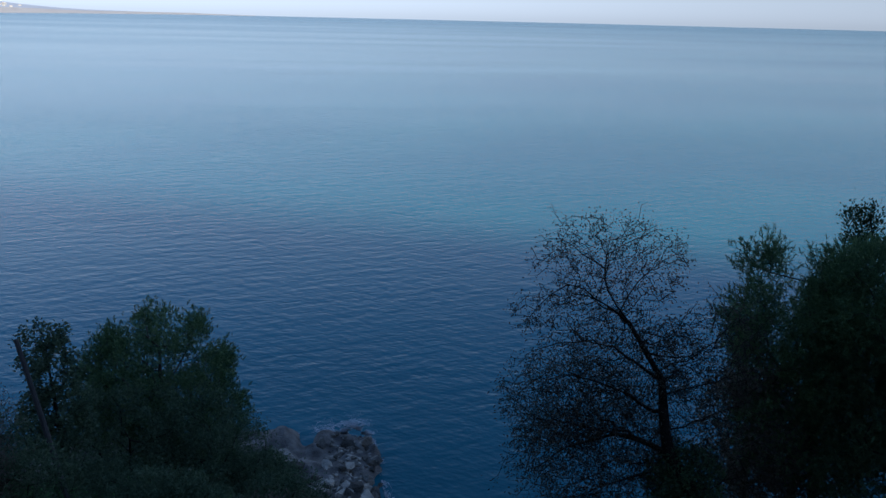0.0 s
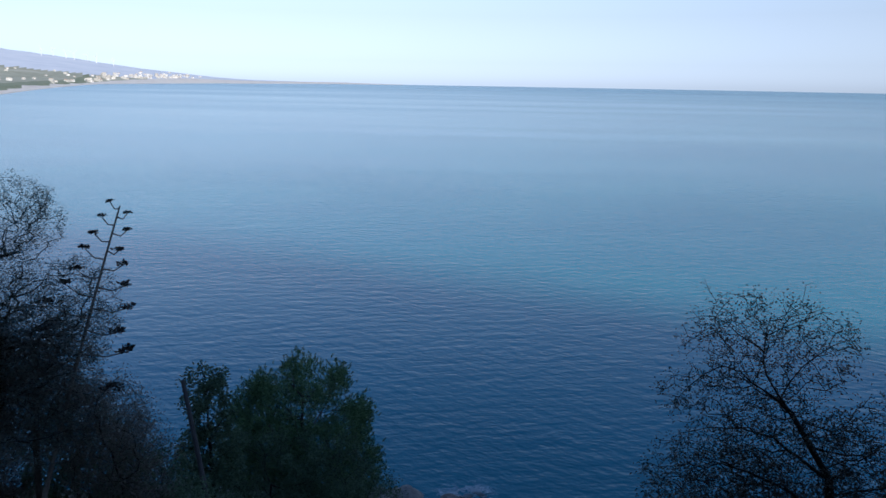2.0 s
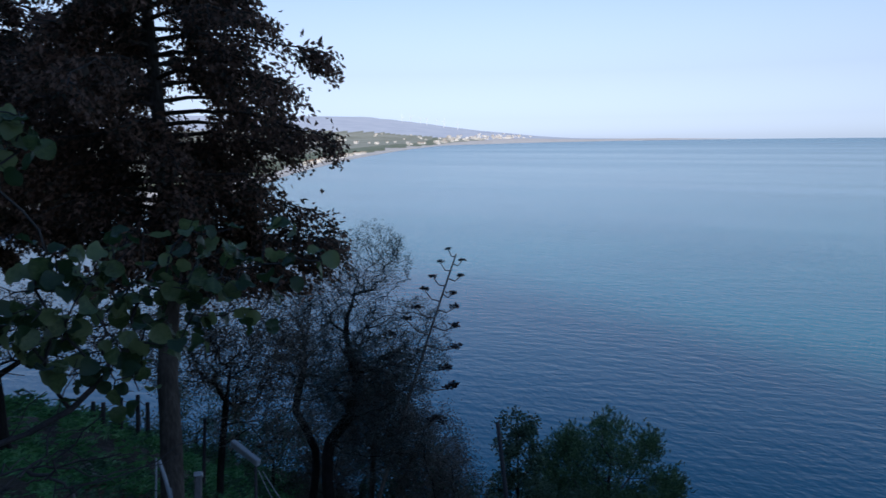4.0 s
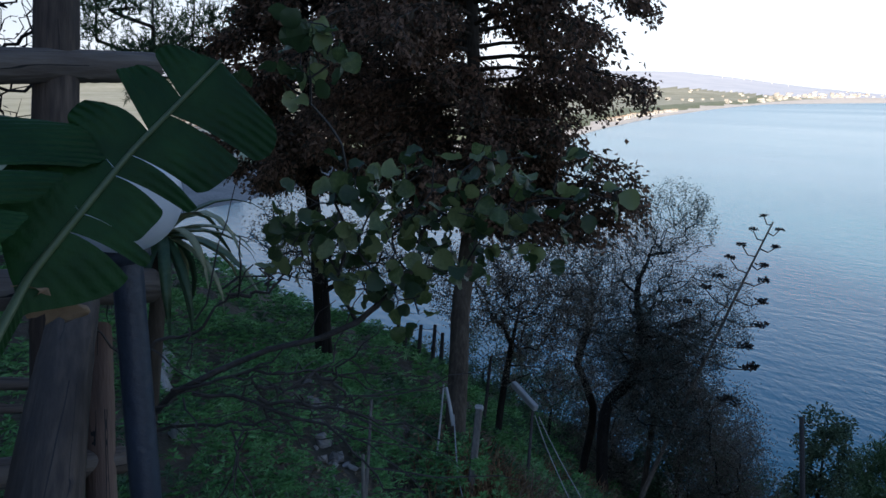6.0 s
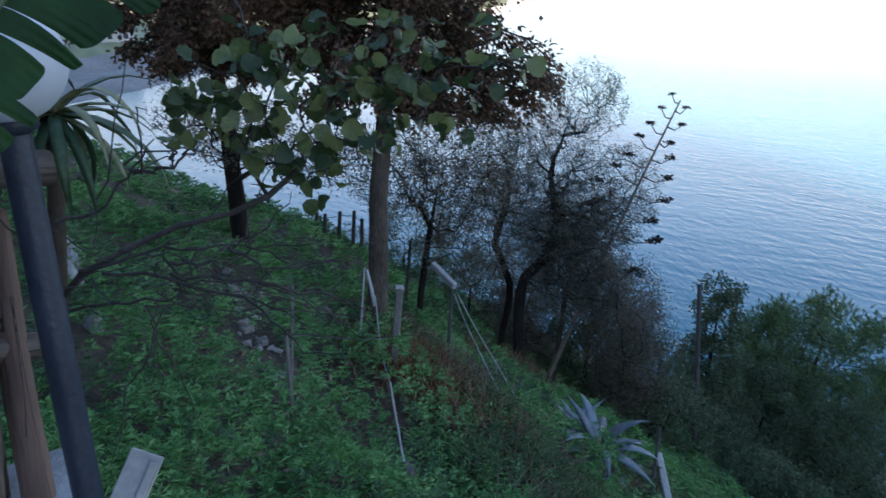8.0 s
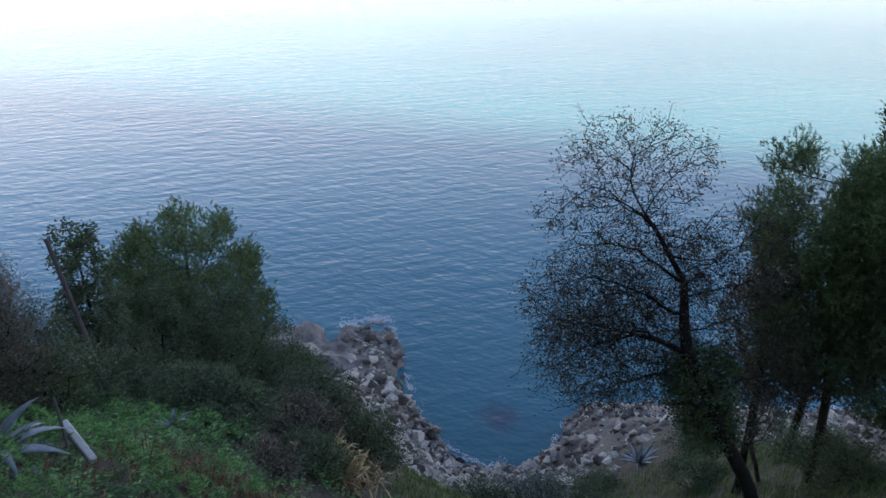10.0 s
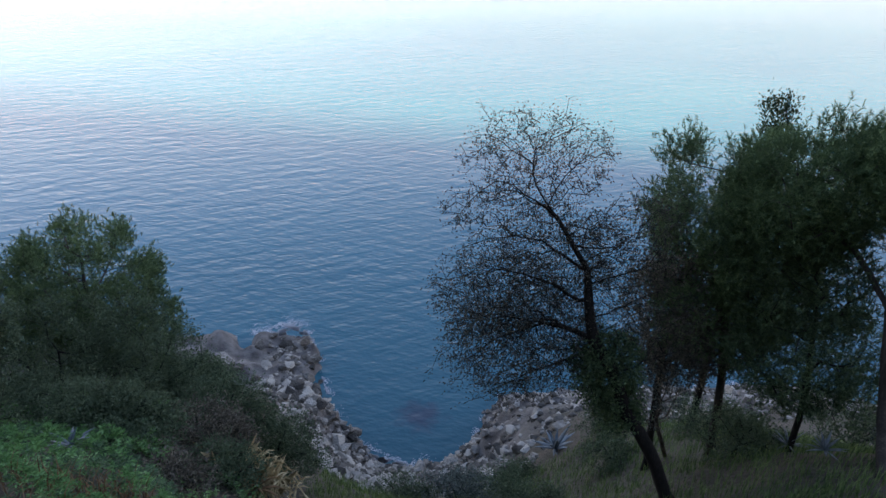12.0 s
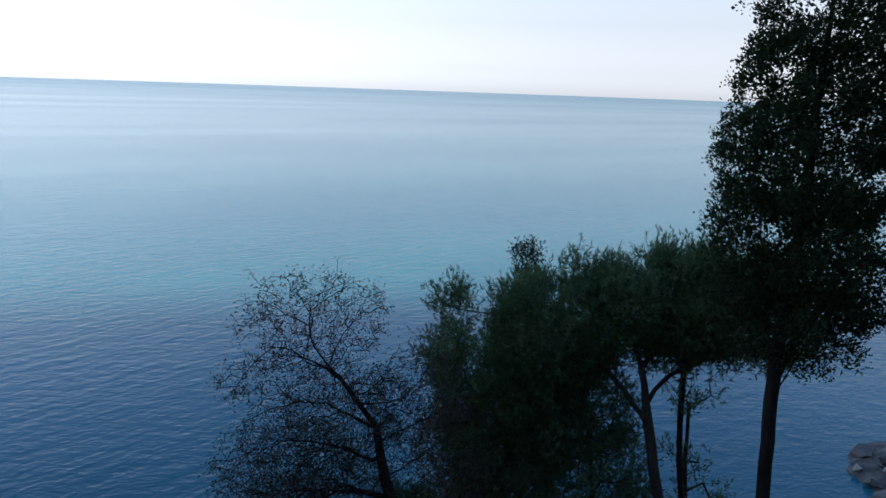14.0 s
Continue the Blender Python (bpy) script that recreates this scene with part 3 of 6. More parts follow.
        part("blade", tube(Buf(), [hub, hub + d * tall * 0.12, hub + d * tall * 0.55], [0.6, 1.1, 0.2], 6), M_TURBINE, t)


for k, yaw in enumerate((35.5, 36.6, 37.2, 38.0, 38.5, 39.3, 40.0)):
    wind_turbine(yaw, 4150 + 60 * (k % 3), 34 + 4 * (k % 2), 17 * k)

# ---- rocks along the shore ----
def rock_mesh(seed, flat=0.7, bevel=True):
    r = np.random.default_rng(seed)
    bm = bmesh.new()
    for p in unit(r.normal(size=(13, 3))) * r.uniform(0.75, 1.1, (13, 1)) * np.array([1, r.uniform(0.6, 0.95), flat * r.uniform(0.7, 1.1)]):
        bm.verts.new(p)
    res = bmesh.ops.convex_hull(bm, input=bm.verts)
    bmesh.ops.delete(bm, geom=[g for g in res["geom_interior"] if isinstance(g, bmesh.types.BMVert)], context="VERTS")
    if bevel:
        bmesh.ops.bevel(bm, geom=list(bm.edges), offset=0.014, segments=1, affect="EDGES", profile=0.6)
    bmesh.ops.triangulate(bm, faces=[f for f in bm.faces if len(f.verts) > 4])
    me = bpy.data.meshes.new("boulder")
    bm.to_mesh(me)
    bm.free()
    return me


rng = np.random.default_rng(11)
ROCKS = [rock_mesh(s) for s in range(10)]
WET = [rock_mesh(s + 50) for s in range(4)]
for me in ROCKS:
    me.materials.append(M_ROCK)
for me in WET:
    me.materials.append(M_ROCK_WET)


def boulder(x, y, size, wet=False, sink=0.25, z=None):
    me = rng.choice(WET if wet else ROCKS)
    ob = new("boulder", me)
    zz = max(ground(x, y), -0.4) if z is None else z
    ob.matrix_world = Matrix.Translation((x, y, zz + size * (0.5 - sink))) @ pose(0, 0, 0, rng.uniform(-25, 25), rng.uniform(-25, 25), rng.uniform(0, 360)).to_4x4() @ Matrix.Diagonal((size, size, size, 1))
    return tagged(ob, "wet dark boulder at the waterline" if wet else "angular grey boulder on the rocky shore", "rock", "shore boulders")


for k in range(165):
    x = rng.uniform(-9, 24) if k % 3 else rng.uniform(-6, 3)
    s = float(shore(x))
    u = rng.uniform(0.62, 1.015) if -4 < x < 3 else rng.uniform(0.78, 1.02)
    if ground(x, s * u) > -0.25:
        boulder(x, s * u, float(np.clip(rng.lognormal(-1.6, 0.5), 0.11, 0.55)), u > 0.985)
for x, y, size in ((-2.15, 36.0, 0.8), (-2.5, 36.2, 0.7), (-2.05, 35.7, 0.6), (-2.2, 35.2, 0.55), (-2.7, 35.0, 0.7), (-1.9, 34.8, 0.4), (-2.5, 34.3, 0.8), (-3.1, 34.0, 1.0), (-2.8, 32.6, 0.9), (-3.8, 35.6, 0.9), (-5.0, 36.0, 1.0), (-6.4, 35.6, 1.1), (-2.9, 30.9, 0.9), (-8.2, 33.2, 1.3), (-4.2, 27.2, 1.1), (-3.3, 28.3, 1.0), (-5.0, 29.5, 1.2), (0.5, 24.6, 0.9), (2.4, 23.6, 1.0), (-0.6, 25.6, 0.8), (5.3, 25.4, 0.9)):
    boulder(x, y, size * 0.62)
# pale fallen blocks along the neck of the point
for x, y, size in ((-7.55, 32.3, 0.78), (-5.3, 29.5, 0.62), (-3.8, 30.3, 0.6), (-4.1, 28.4, 0.6), (-4.9, 28.9, 0.5), (-3.2, 29.2, 0.42), (-1.4, 24.8, 0.72), (0.2, 23.2, 0.62), (-1.0, 23.0, 0.5), (-2.66, 35.1, 0.5), (-3.0, 27.4, 0.5), (-2.3, 26.6, 0.45), (2.5, 24.5, 0.6), (3.9, 24.6, 0.6), (0.9, 24.2, 0.5), (-2.4, 24.8, 0.55), (-6.2, 31.2, 0.55), (-1.7, 26.2, 0.4)):
    boulder(x, y, size, sink=0.3)
for k in range(18):
    x = rng.uniform(41, 62)
    boulder(x, float(shore(x)) * rng.uniform(0.8, 1.0), float(rng.uniform(0.4, 1.0)), k % 3 > 0)

for k in range(70):
    f = rng.uniform(0, 1)
    x, y = -4.4 + 4.6 * f + rng.normal(0, 0.55), 30.6 - 4.0 * f + rng.normal(0, 0.8)
    if ground(x, y) > 0.05:
        boulder(x, y, float(rng.uniform(0.22, 0.55)), sink=0.2)
for k in range(24):
    x = rng.uniform(4.2, 13)
    boulder(x, float(shore(x)) - abs(rng.normal(0.4, 0.7)) - 0.2, float(rng.uniform(0.2, 0.5)), k % 3 == 0)

rubble = Buf()
proto = [(np.array([v.co for v in me.vertices]), [list(p.vertices) for p in me.polygons]) for me in (rock_mesh(s + 70, 0.7, False) for s in range(5))]
for k in range(6200):
    x = rng.uniform(-10, 25) if k % 2 else rng.uniform(-6, 5)
    s = float(shore(x))
    y = s * rng.uniform(0.52 if -4 < x < 3.5 else 0.6, 1.02)
    if ground(x, y) < -0.2 or (y > 31.5 and x < -1.5 and k % 4):  # the head of the point is bare bedrock
        continue
    v, f = proto[k % 5]
    a = rng.uniform(0, 6.28)
    size = float(np.clip(rng.lognormal(-2.0, 0.5), 0.06, 0.38))
    w = v @ np.array([[math.cos(a), -math.sin(a), 0], [math.sin(a), math.cos(a), 0], [0, 0, 1]]) * size + (x, y, max(ground(x, y), -0.3) + size * 0.15)
    for n in (3, 4):
        some = [q for q in f if len(q) == n]
        if some:
            rubble.add(w, some)
M_RUBBLE = surface("shore_rubble", [(0.045, 0.04, 0.033), (0.14, 0.124, 0.104), (0.34, 0.31, 0.265)], 0.6, 6, 0.85, 0.6, 12, island=0.8, depth=0.04)
tagged(part("shore_rubble", rubble, M_RUBBLE), "broken grey stones covering the shore", "stones", kind="stuff")


# ---- trees ----
def smooth_line(p, step):
    """A smooth curve (Catmull-Rom) through the points."""
    p = np.asarray(p, float)
    q = np.vstack([2 * p[0] - p[1], p, 2 * p[-1] - p[-2]])
    out = [p[0]]
    for k in range(1, len(q) - 2):
        a, b, c, d = q[k - 1 : k + 3]
        n = max(2, int(np.linalg.norm(c - b) / step))
        for t in np.linspace(0, 1, n + 1)[1:]:
            out.append(0.5 * (2 * b + (c - a) * t + (2 * a - 5 * b + 4 * c - d) * t * t + (3 * b - a - 3 * c + d) * t**3))
    return np.array(out)


def tree_foot(name, label, category, trunk, radius, r, group=""):
    """The tree's thing at its foot on the ground, that foot, and the trunk's line."""
    trunk = np.asarray(trunk, float)
    base = trunk[0].copy()
    base[2] = ground(base[0], base[1])
    trunk[0] = base - (0, 0, 0.15)
    fine = smooth_line(trunk, 0.3)
    fine[1:-1] += r.normal(0, radius * 0.06, (len(fine) - 2, 3))
    return thing(name, base, label, category, group), base, fine


def framed(fine, boughs, r, radius):
    """The trunk's nodes with its main boughs' nodes added, and their parents."""
    P, par = [p for p in fine], [-1] + list(range(len(fine) - 1))
    for line in boughs:
        line = smooth_line(line, 0.2)
        line[1:] += r.normal(0, radius * 0.12, (len(line) - 1, 3))
        last = int(np.argmin([np.linalg.norm(p - line[0]) for p in P]))
        for p in line[1:]:
            P.append(p)
            par.append(last)
            last = len(P) - 1
    return np.array(P), par


def tree(name, label, category, trunk, blobs, count, leaf, bark, seed, radius, group="", step=0.35, crook=0.12, tip=0.005, lowest=0.4, thrift=0.35, flare=1.5, boughs=(), taper=1.8):
    """A tree from its trunk's line and the ellipsoids that its crown fills. leaf(buf, nodes, ways, rng) dresses the twigs."""
    r = np.random.default_rng(seed)
    t, base, fine = tree_foot(name, label, category, trunk, radius, r, group)
    vol = np.array([np.prod(b[1]) * (b[2] if len(b) > 2 else 1) for b in blobs])
    targets = np.concatenate([ball_points(r, max(4, int(count * v / vol.sum())), b[0], b[1]) for b, v in zip(blobs, vol)])
    middle = targets.mean(0)
    stray = r.random(len(targets)) < 0.06
    targets[stray] = middle + (targets[stray] - middle) * r.uniform(1.03, 1.18, (stray.sum(), 1))
    P, par = grow(framed(fine, boughs, r, radius), targets, r, step, crook, lowest, thrift)
    wood, crown = Buf(), Buf()
    limbs(wood, P - base, par, tip, taper, radius, 0, flare)
    ends = np.arange(len(fine), len(P))
    way = unit(P[ends] - P[par[ends]])
    leaf(crown, P[ends] - base, way, r)
    part("trunk", wood, bark, t, smooth=True)
    return t, crown


def flat_leaf(count, length, width, jitter=0.06, up=0.2, droop=0.2, alng=0.6, share=1.0):
    def dress(buf, pos, way, r):
        some = r.permutation(len(pos))[: max(8, int(share * len(pos)))]
        k = some[r.integers(0, len(some), count)]
        p = pos[k] + r.normal(0, jitter, (count, 3))
        w = unit(way[k] * alng + np.array([0, 0, up]) + r.normal(0, 0.6, (count, 3)))
        leaves(buf, p, w, length, width, r, droop=droop)
    return dress


def lobed_shell(r, blobs, count, lobe=0.45, inner=0.25, bunch=9):
    """Points over the outside of a crown made of ellipsoids, bunched into rounded lobes; some inside. Returns points and outward ways."""
    C = np.array([b[0] for b in blobs], float)
    R = np.array([b[1] for b in blobs], float)
    share = (R[:, 0] * R[:, 1] + R[:, 0] * R[:, 2] + R[:, 1] * R[:, 2]) * np.array([b[2] if len(b) > 2 else 1.0 for b in blobs])
    which = r.choice(len(blobs), count, p=share / share.sum())
    d = unit(r.normal(size=(count, 3)))
    hub = C[which] + d * R[which] * np.where(r.random(count) < inner, r.uniform(0.35, 0.8, count), r.uniform(0.84, 0.97, count))[:, None]
    far = np.min(np.linalg.norm((hub[:, None] - C[None]) / R[None], axis=2), axis=1)
    hub = hub[(far > 0.55) | (r.random(count) < 0.3)]
    n = len(hub)
    near = np.argmin(np.linalg.norm((hub[:, None] - C[None]) / R[None], axis=2), axis=1)
    out = unit((hub - C[near]) / R[near] ** 2)
    lobes = hub[r.permutation(n)[: max(6, n // bunch)]]
    k = np.argmin(np.linalg.norm(hub[:, None] - lobes[None], axis=2), axis=1)
    away = unit(hub - lobes[k] + out * 0.35 * lobe)
    pts = lobes[k] + away * lobe * r.uniform(0.55, 1.05, (n, 1))
    return pts, unit(out + away * 0.6)


def conifer(name, label, category, trunk, blobs, count, dress, bark, foliage, seed, radius, group="", lobe=0.45, inner=0.25, boughs=(), lowest=0.4, thrift=0.25, crook=0.14, tip=0.006, every=3, bunch=9):
    """A tree with a dense lobed crown: boughs grow to the crown's points, and dress(buf, points, ways, rng) covers each with foliage."""
    r = np.random.default_rng(seed)
    t, base, fine = tree_foot(name, label, category, trunk, radius, r, group)
    pts, out = lobed_shell(r, blobs, count, lobe, inner, bunch)
    P, par = framed(fine, boughs, r, radius)
    P, par = grow((P, par), pts[::every] - out[::every] * 0.1, r, 0.35, crook, lowest, thrift)
    wood, crown = Buf(), Buf()
    limbs(wood, P - base, par, tip, 1.8, radius, 0, 1.4)
    dress(crown, pts - base, out, r)
    part("trunk", wood, bark, t, smooth=True)
    part("crown", crown, foliage, t)
    return t


def inner_foliage(buf, pos, out, r, per, length, width):
    """Older foliage behind the outer shoots, which closes the crown."""
    n = len(pos) * per
    p = np.repeat(pos, per, 0) - np.repeat(out, per, 0) * r.uniform(0.02, 0.3, (n, 1)) + r.normal(0, 0.1, (n, 3))
    leaves(buf, p, np.repeat(out, per, 0) * 0.4 + r.normal(0, 0.7, (n, 3)), length, width, r)


def pine_shoots(per=3, length=0.2, needles_each=16, needle=0.10, width=0.014, up=0.7, inside=14):
    """Upright candles of needles: short shoots with needles along them."""
    def dress(buf, pos, out, r):
        n = len(pos) * per
        p = np.repeat(pos, per, 0) + r.normal(0, 0.09, (n, 3))
        w = unit(np.repeat(out, per, 0) * 0.6 + np.array([0, 0, up]) + r.normal(0, 0.4, (n, 3)))
        L = length * r.uniform(0.5, 1.2, n)
        q = np.repeat(p, needles_each, 0) + np.repeat(w * L[:, None], needles_each, 0) * np.tile(np.linspace(0, 1, needles_each), n)[:, None]
        d = unit(np.repeat(w, needles_each, 0) * 0.75 + r.normal(0, 0.5, (len(q), 3)))
        side = unit(np.cross(d, r.normal(size=d.shape))) * (width / 2)
        tip = q + d * (needle * r.uniform(0.6, 1.15, len(q)))[:, None]
        buf.add(np.stack([q - side, q + side, tip], 1).reshape(-1, 3), np.arange(3 * len(q)).reshape(-1, 3))
        inner_foliage(buf, pos, out, r, inside, 0.11, 0.022)
    return dress


def scaly_sprays(per=26, length=0.065, width=0.034, spread=0.09, lift=0.5, inside=8):
    """Bunches of small scaly sprays that point out and up (or hang, with a negative lift)."""
    def dress(buf, pos, out, r):
        n = len(pos) * per
        p = np.repeat(pos, per, 0) + r.normal(0, spread, (n, 3)) * np.array([1, 1, 1.25])
        w = unit(np.repeat(out, per, 0) * 0.6 + np.array([0, 0, lift]) + r.normal(0, 0.5, (n, 3)))
        leaves(buf, p, w, length, width, r)
        inner_foliage(buf, pos, out, r, inside, 0.10, 0.05)
    return dress


def tiered_cypress(label, trunk, tiers, reach, dress_per, foliage, bark, seed, radius, group, low, high, side_twigs=9, droop=0.35, leaf=0.06, extra=()):
    """A cypress with spreading tiers of boughs: each bough runs out from the trunk, dips at its end and carries hanging sprays."""
    r = np.random.default_rng(seed)
    t, base, fine = tree_foot("cypress_tree", label, "cypress tree", trunk, radius, r, group)
    wood, crown = Buf(), Buf()
    tube(wood, fine - base, np.linspace(radius * 1.1, radius * 0.35, len(fine)), 12)
    plan = []
    for k in range(tiers):
        z, a = low + (high - low) * (k + r.uniform(0, 1)) / tiers, 2.4 * k + r.normal(0, 0.4)
        plan.append((z, a, reach(z, a) * r.uniform(0.65, 1.08)))
    for z, a, L in (*plan, *extra):
        root = np.array([np.interp(z, fine[:, 2], fine[:, c]) for c in range(3)])
        d = np.array([math.cos(a), math.sin(a), 0])
        s = np.linspace(0, 1, 9)
        rise = r.uniform(0.05, 0.3)
        line = root + d * (L * s)[:, None] + np.array([0, 0, 1]) * (L * (rise * s - (rise + droop * r.uniform(0.2, 0.9)) * s**2.4))[:, None] + r.normal(0, 0.03, (9, 3)) * s[:, None]
        tube(wood, line - base, np.linspace(0.03, 0.006, 9), 5, cap=False)
        pts, way = [], []
        for j in range(side_twigs):
            g = r.uniform(0.22, 1.0)
            o = np.array([np.interp(g, s, line[:, c]) for c in range(3)])
            turn = r.choice([-1, 1]) * r.uniform(0.3, 1.0)
            dd = np.array([math.cos(a + turn), math.sin(a + turn), -0.15 + r.normal(0, 0.12)])
            ll = (0.22 + 0.3 * r.random()) * (1.15 - 0.45 * g) * max(L, 0.9) * 0.6
            tw = o + dd * (ll * np.linspace(0, 1, 6))[:, None] - np.array([0, 0, 0.10]) * (np.linspace(0, 1, 6) ** 2)[:, None]
            tube(wood, tw - base, np.linspace(0.008, 0.003, 6), 3, cap=False)
            pts.append(tw[1:])
            way.append(np.repeat(dd[None], 5, 0))
        pts.append(line[4:])
        way.append(np.repeat(d[None], 5, 0))
        pts, way = np.concatenate(pts), np.concatenate(way)
        n = len(pts) * dress_per
        hang = r.uniform(0, 1, n) ** 1.5 * 0.2
        p = np.repeat(pts, dress_per, 0) + r.normal(0, 0.05, (n, 3)) * np.array([1.2, 1.2, 0.7])
        p[:, 2] -= hang
        w = unit(np.repeat(way, dress_per, 0) * 0.5 + np.array([0, 0, -0.5]) + r.normal(0, 0.45, (n, 3)))
        leaves(crown, p - base, w, leaf, leaf * 0.55, r)
        inner_foliage(crown, pts - base, way * 0.3, r, 1, leaf * 1.6, leaf * 0.8)
    part("trunk", wood, bark, t, smooth=True)
    part("crown", crown, foliage, t)
    return t


# round-headed pine above the rocks
conifer("pine_tree", "round-headed green pine above the rocky shore", "pine tree", [(-6.3, 14.9, 13), (-6.5, 15.2, 14.5), (-6.8, 15.5, 16.0), (-6.8, 15.6, 17.0)],
        [((-6.8, 15.6, 16.35), (1.85, 1.75, 1.5)), ((-7.5, 15.5, 15.9), (1.35, 1.3, 1.3)), ((-6.15, 15.6, 15.4), (1.35, 1.3, 1.45)), ((-7.6, 15.4, 14.9), (1.3, 1.2, 1.2)), ((-6.3, 15.3, 14.4), (1.5, 1.3, 1.1))],
        3300, pine_shoots(4, 0.12, 11, 0.09, 0.019, inside=12), M_BARK_PINE, M_PINE, 21, 0.13, lobe=0.42, bunch=22, inner=0.25)

# half-bare tree leaning over the cove
ALMOND_TRUNK = [(5.32, 8.31, 15.6), (4.83, 8.5, 16.66), (4.39, 8.69, 17.33), (4.1, 8.88, 18.08), (3.74, 9.07, 18.64), (3.62, 9.26, 19.28), (3.62, 9.45, 19.7), (3.37, 9.64, 20.07), (3.12, 9.83, 20.49), (2.8, 10.02, 20.95), (2.76, 10.21, 21.26), (2.83, 10.4, 21.67)]
ALMOND_BOUGHS = [
    [(3.65, 9.45, 19.49), (3.94, 9.37, 19.58), (4.4, 9.28, 19.77), (4.74, 9.2, 20.31)],
    [(3.31, 9.7, 20.14), (3.87, 9.75, 19.95), (4.52, 9.8, 20.22), (4.67, 9.85, 20.6), (4.32, 9.9, 21.17)],
    [(3.14, 9.9, 20.46), (2.57, 9.8, 20.9), (2.08, 9.7, 21.18), (1.65, 9.6, 20.85), (1.43, 9.5, 20.52)],
    [(2.76, 10.2, 21.27), (2.38, 10.23, 21.49), (2.06, 10.27, 21.71), (1.62, 10.3, 21.66)],
    [(2.82, 10.3, 21.42), (3.29, 10.45, 21.7), (3.6, 10.6, 21.79)],
    [(3.01, 10.0, 20.66), (3.45, 10.17, 21.27), (3.94, 10.33, 21.5), (4.23, 10.5, 21.15)],
    [(3.68, 9.2, 18.66), (2.97, 9.43, 18.7), (2.27, 9.67, 18.29), (1.75, 9.9, 17.67)],
    [(3.69, 9.4, 19.09), (2.96, 9.35, 19.57), (2.11, 9.3, 19.82), (1.4, 9.25, 19.56), (1.08, 9.2, 19.7)],
    [(3.92, 9.2, 18.31), (3.03, 9.33, 17.91), (2.3, 9.47, 17.36), (1.74, 9.6, 16.97)],
    [(4.4, 9.0, 17.97), (4.62, 8.93, 18.25), (5.14, 8.87, 18.5), (5.34, 8.8, 18.76)],
    [(3.68, 9.6, 19.62), (2.93, 9.8, 20.05), (2.31, 10.0, 20.07), (1.69, 10.2, 19.77)],
]
t, c = tree("almond_tree", "half-bare dark tree with sparse brownish leaves", "tree", ALMOND_TRUNK,
            [((2.87, 10.3, 21.32), (1.3, 0.9, 0.85), 0.6), ((2.22, 9.7, 19.2), (1.15, 0.9, 0.85), 1.3), ((2.74, 9.6, 18.2), (1.5, 0.9, 1.0), 1.4), ((4.48, 9.6, 20.0), (0.85, 0.7, 1.05), 0.9), ((3.2, 9.8, 19.9), (1.15, 0.9, 0.85)), ((5.2, 9.4, 18.3), (0.8, 0.7, 1.0), 0.7), ((2.0, 9.8, 20.6), (0.8, 0.6, 0.5), 0.8), ((3.9, 9.5, 18.9), (0.8, 0.7, 0.9), 0.8)],
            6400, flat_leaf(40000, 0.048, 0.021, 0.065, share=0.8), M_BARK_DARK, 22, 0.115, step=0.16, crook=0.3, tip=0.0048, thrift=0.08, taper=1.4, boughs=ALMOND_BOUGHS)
part("crown", c, M_ALMOND, t)
IVY = [((4.05, 9.05, 18.0), (0.62, 0.5, 0.8)), ((4.3, 8.85, 17.3), (0.45, 0.4, 0.5))]
t, c = tree("ivy_shrub", "dark evergreen growth round the leaning trunk", "shrub", [(5.28, 8.4, 15.6), (4.8, 8.58, 16.66), (4.36, 8.77, 17.33), (4.1, 9.0, 18.0)], IVY, 380, flat_leaf(13000, 0.06, 0.03, 0.07), M_BARK_DARK, 122, 0.03)
part("crown", c, M_PINE_DARK, t)

# pines on the slope beyond it
conifer("pine_tree", "dense dark green pine among others on the slope", "pine tree", [(7.2, 10.4, 14), (7.05, 10.4, 16.6), (6.8, 10.8, 19), (6.5, 11.0, 20.8)],
        [((6.3, 11.05, 20.3), (1.05, 0.95, 1.2)), ((6.5, 10.9, 19.3), (1.15, 1.0, 1.1)), ((7.2, 10.7, 19.6), (1.25, 1.0, 1.3)), ((6.9, 10.8, 18.1), (1.25, 1.0, 0.9)), ((7.5, 10.5, 18.6), (1.1, 1.0, 1.0))],
        2500, pine_shoots(4, 0.15, 13, 0.09, 0.014, inside=11), M_BARK_PINE, M_PINE, 23, 0.08, "pines on the slope", lobe=0.40, bunch=30, inner=0.15)
conifer("pine_tree", "umbrella-shaped pine with a bare forked trunk", "pine tree", [(7.72, 6.85, 17.06), (8.43, 7.99, 17.67), (8.40, 8.42, 18.96), (8.30, 8.75, 20.32), (8.25, 9.14, 21.0)],
        [((7.45, 10.0, 20.95), (1.2, 1.0, 1.0)), ((8.1, 9.7, 20.8), (1.1, 0.9, 0.85)), ((8.7, 9.0, 21.5), (1.0, 0.95, 0.8)), ((9.6, 8.7, 21.3), (1.05, 0.95, 0.8)), ((10.5, 8.4, 21.0), (0.85, 0.8, 0.65))],
        2900, pine_shoots(4, 0.15, 13, 0.09, 0.014, inside=9), M_BARK_PINE, M_PINE, 24, 0.095, "pines on the slope", lobe=0.40, bunch=30, inner=0.12, lowest=0.72,
        boughs=[[(8.38, 8.5, 19.3), (8.0, 9.0, 20.0), (7.6, 9.5, 20.5), (7.3, 9.9, 20.9)], [(8.3, 8.75, 20.3), (8.75, 8.8, 20.65), (9.3, 8.75, 21.0), (9.9, 8.6, 21.2)], [(8.35, 8.6, 19.8), (9.0, 8.7, 20.1), (9.7, 8.7, 20.25), (10.2, 8.6, 20.5)]])
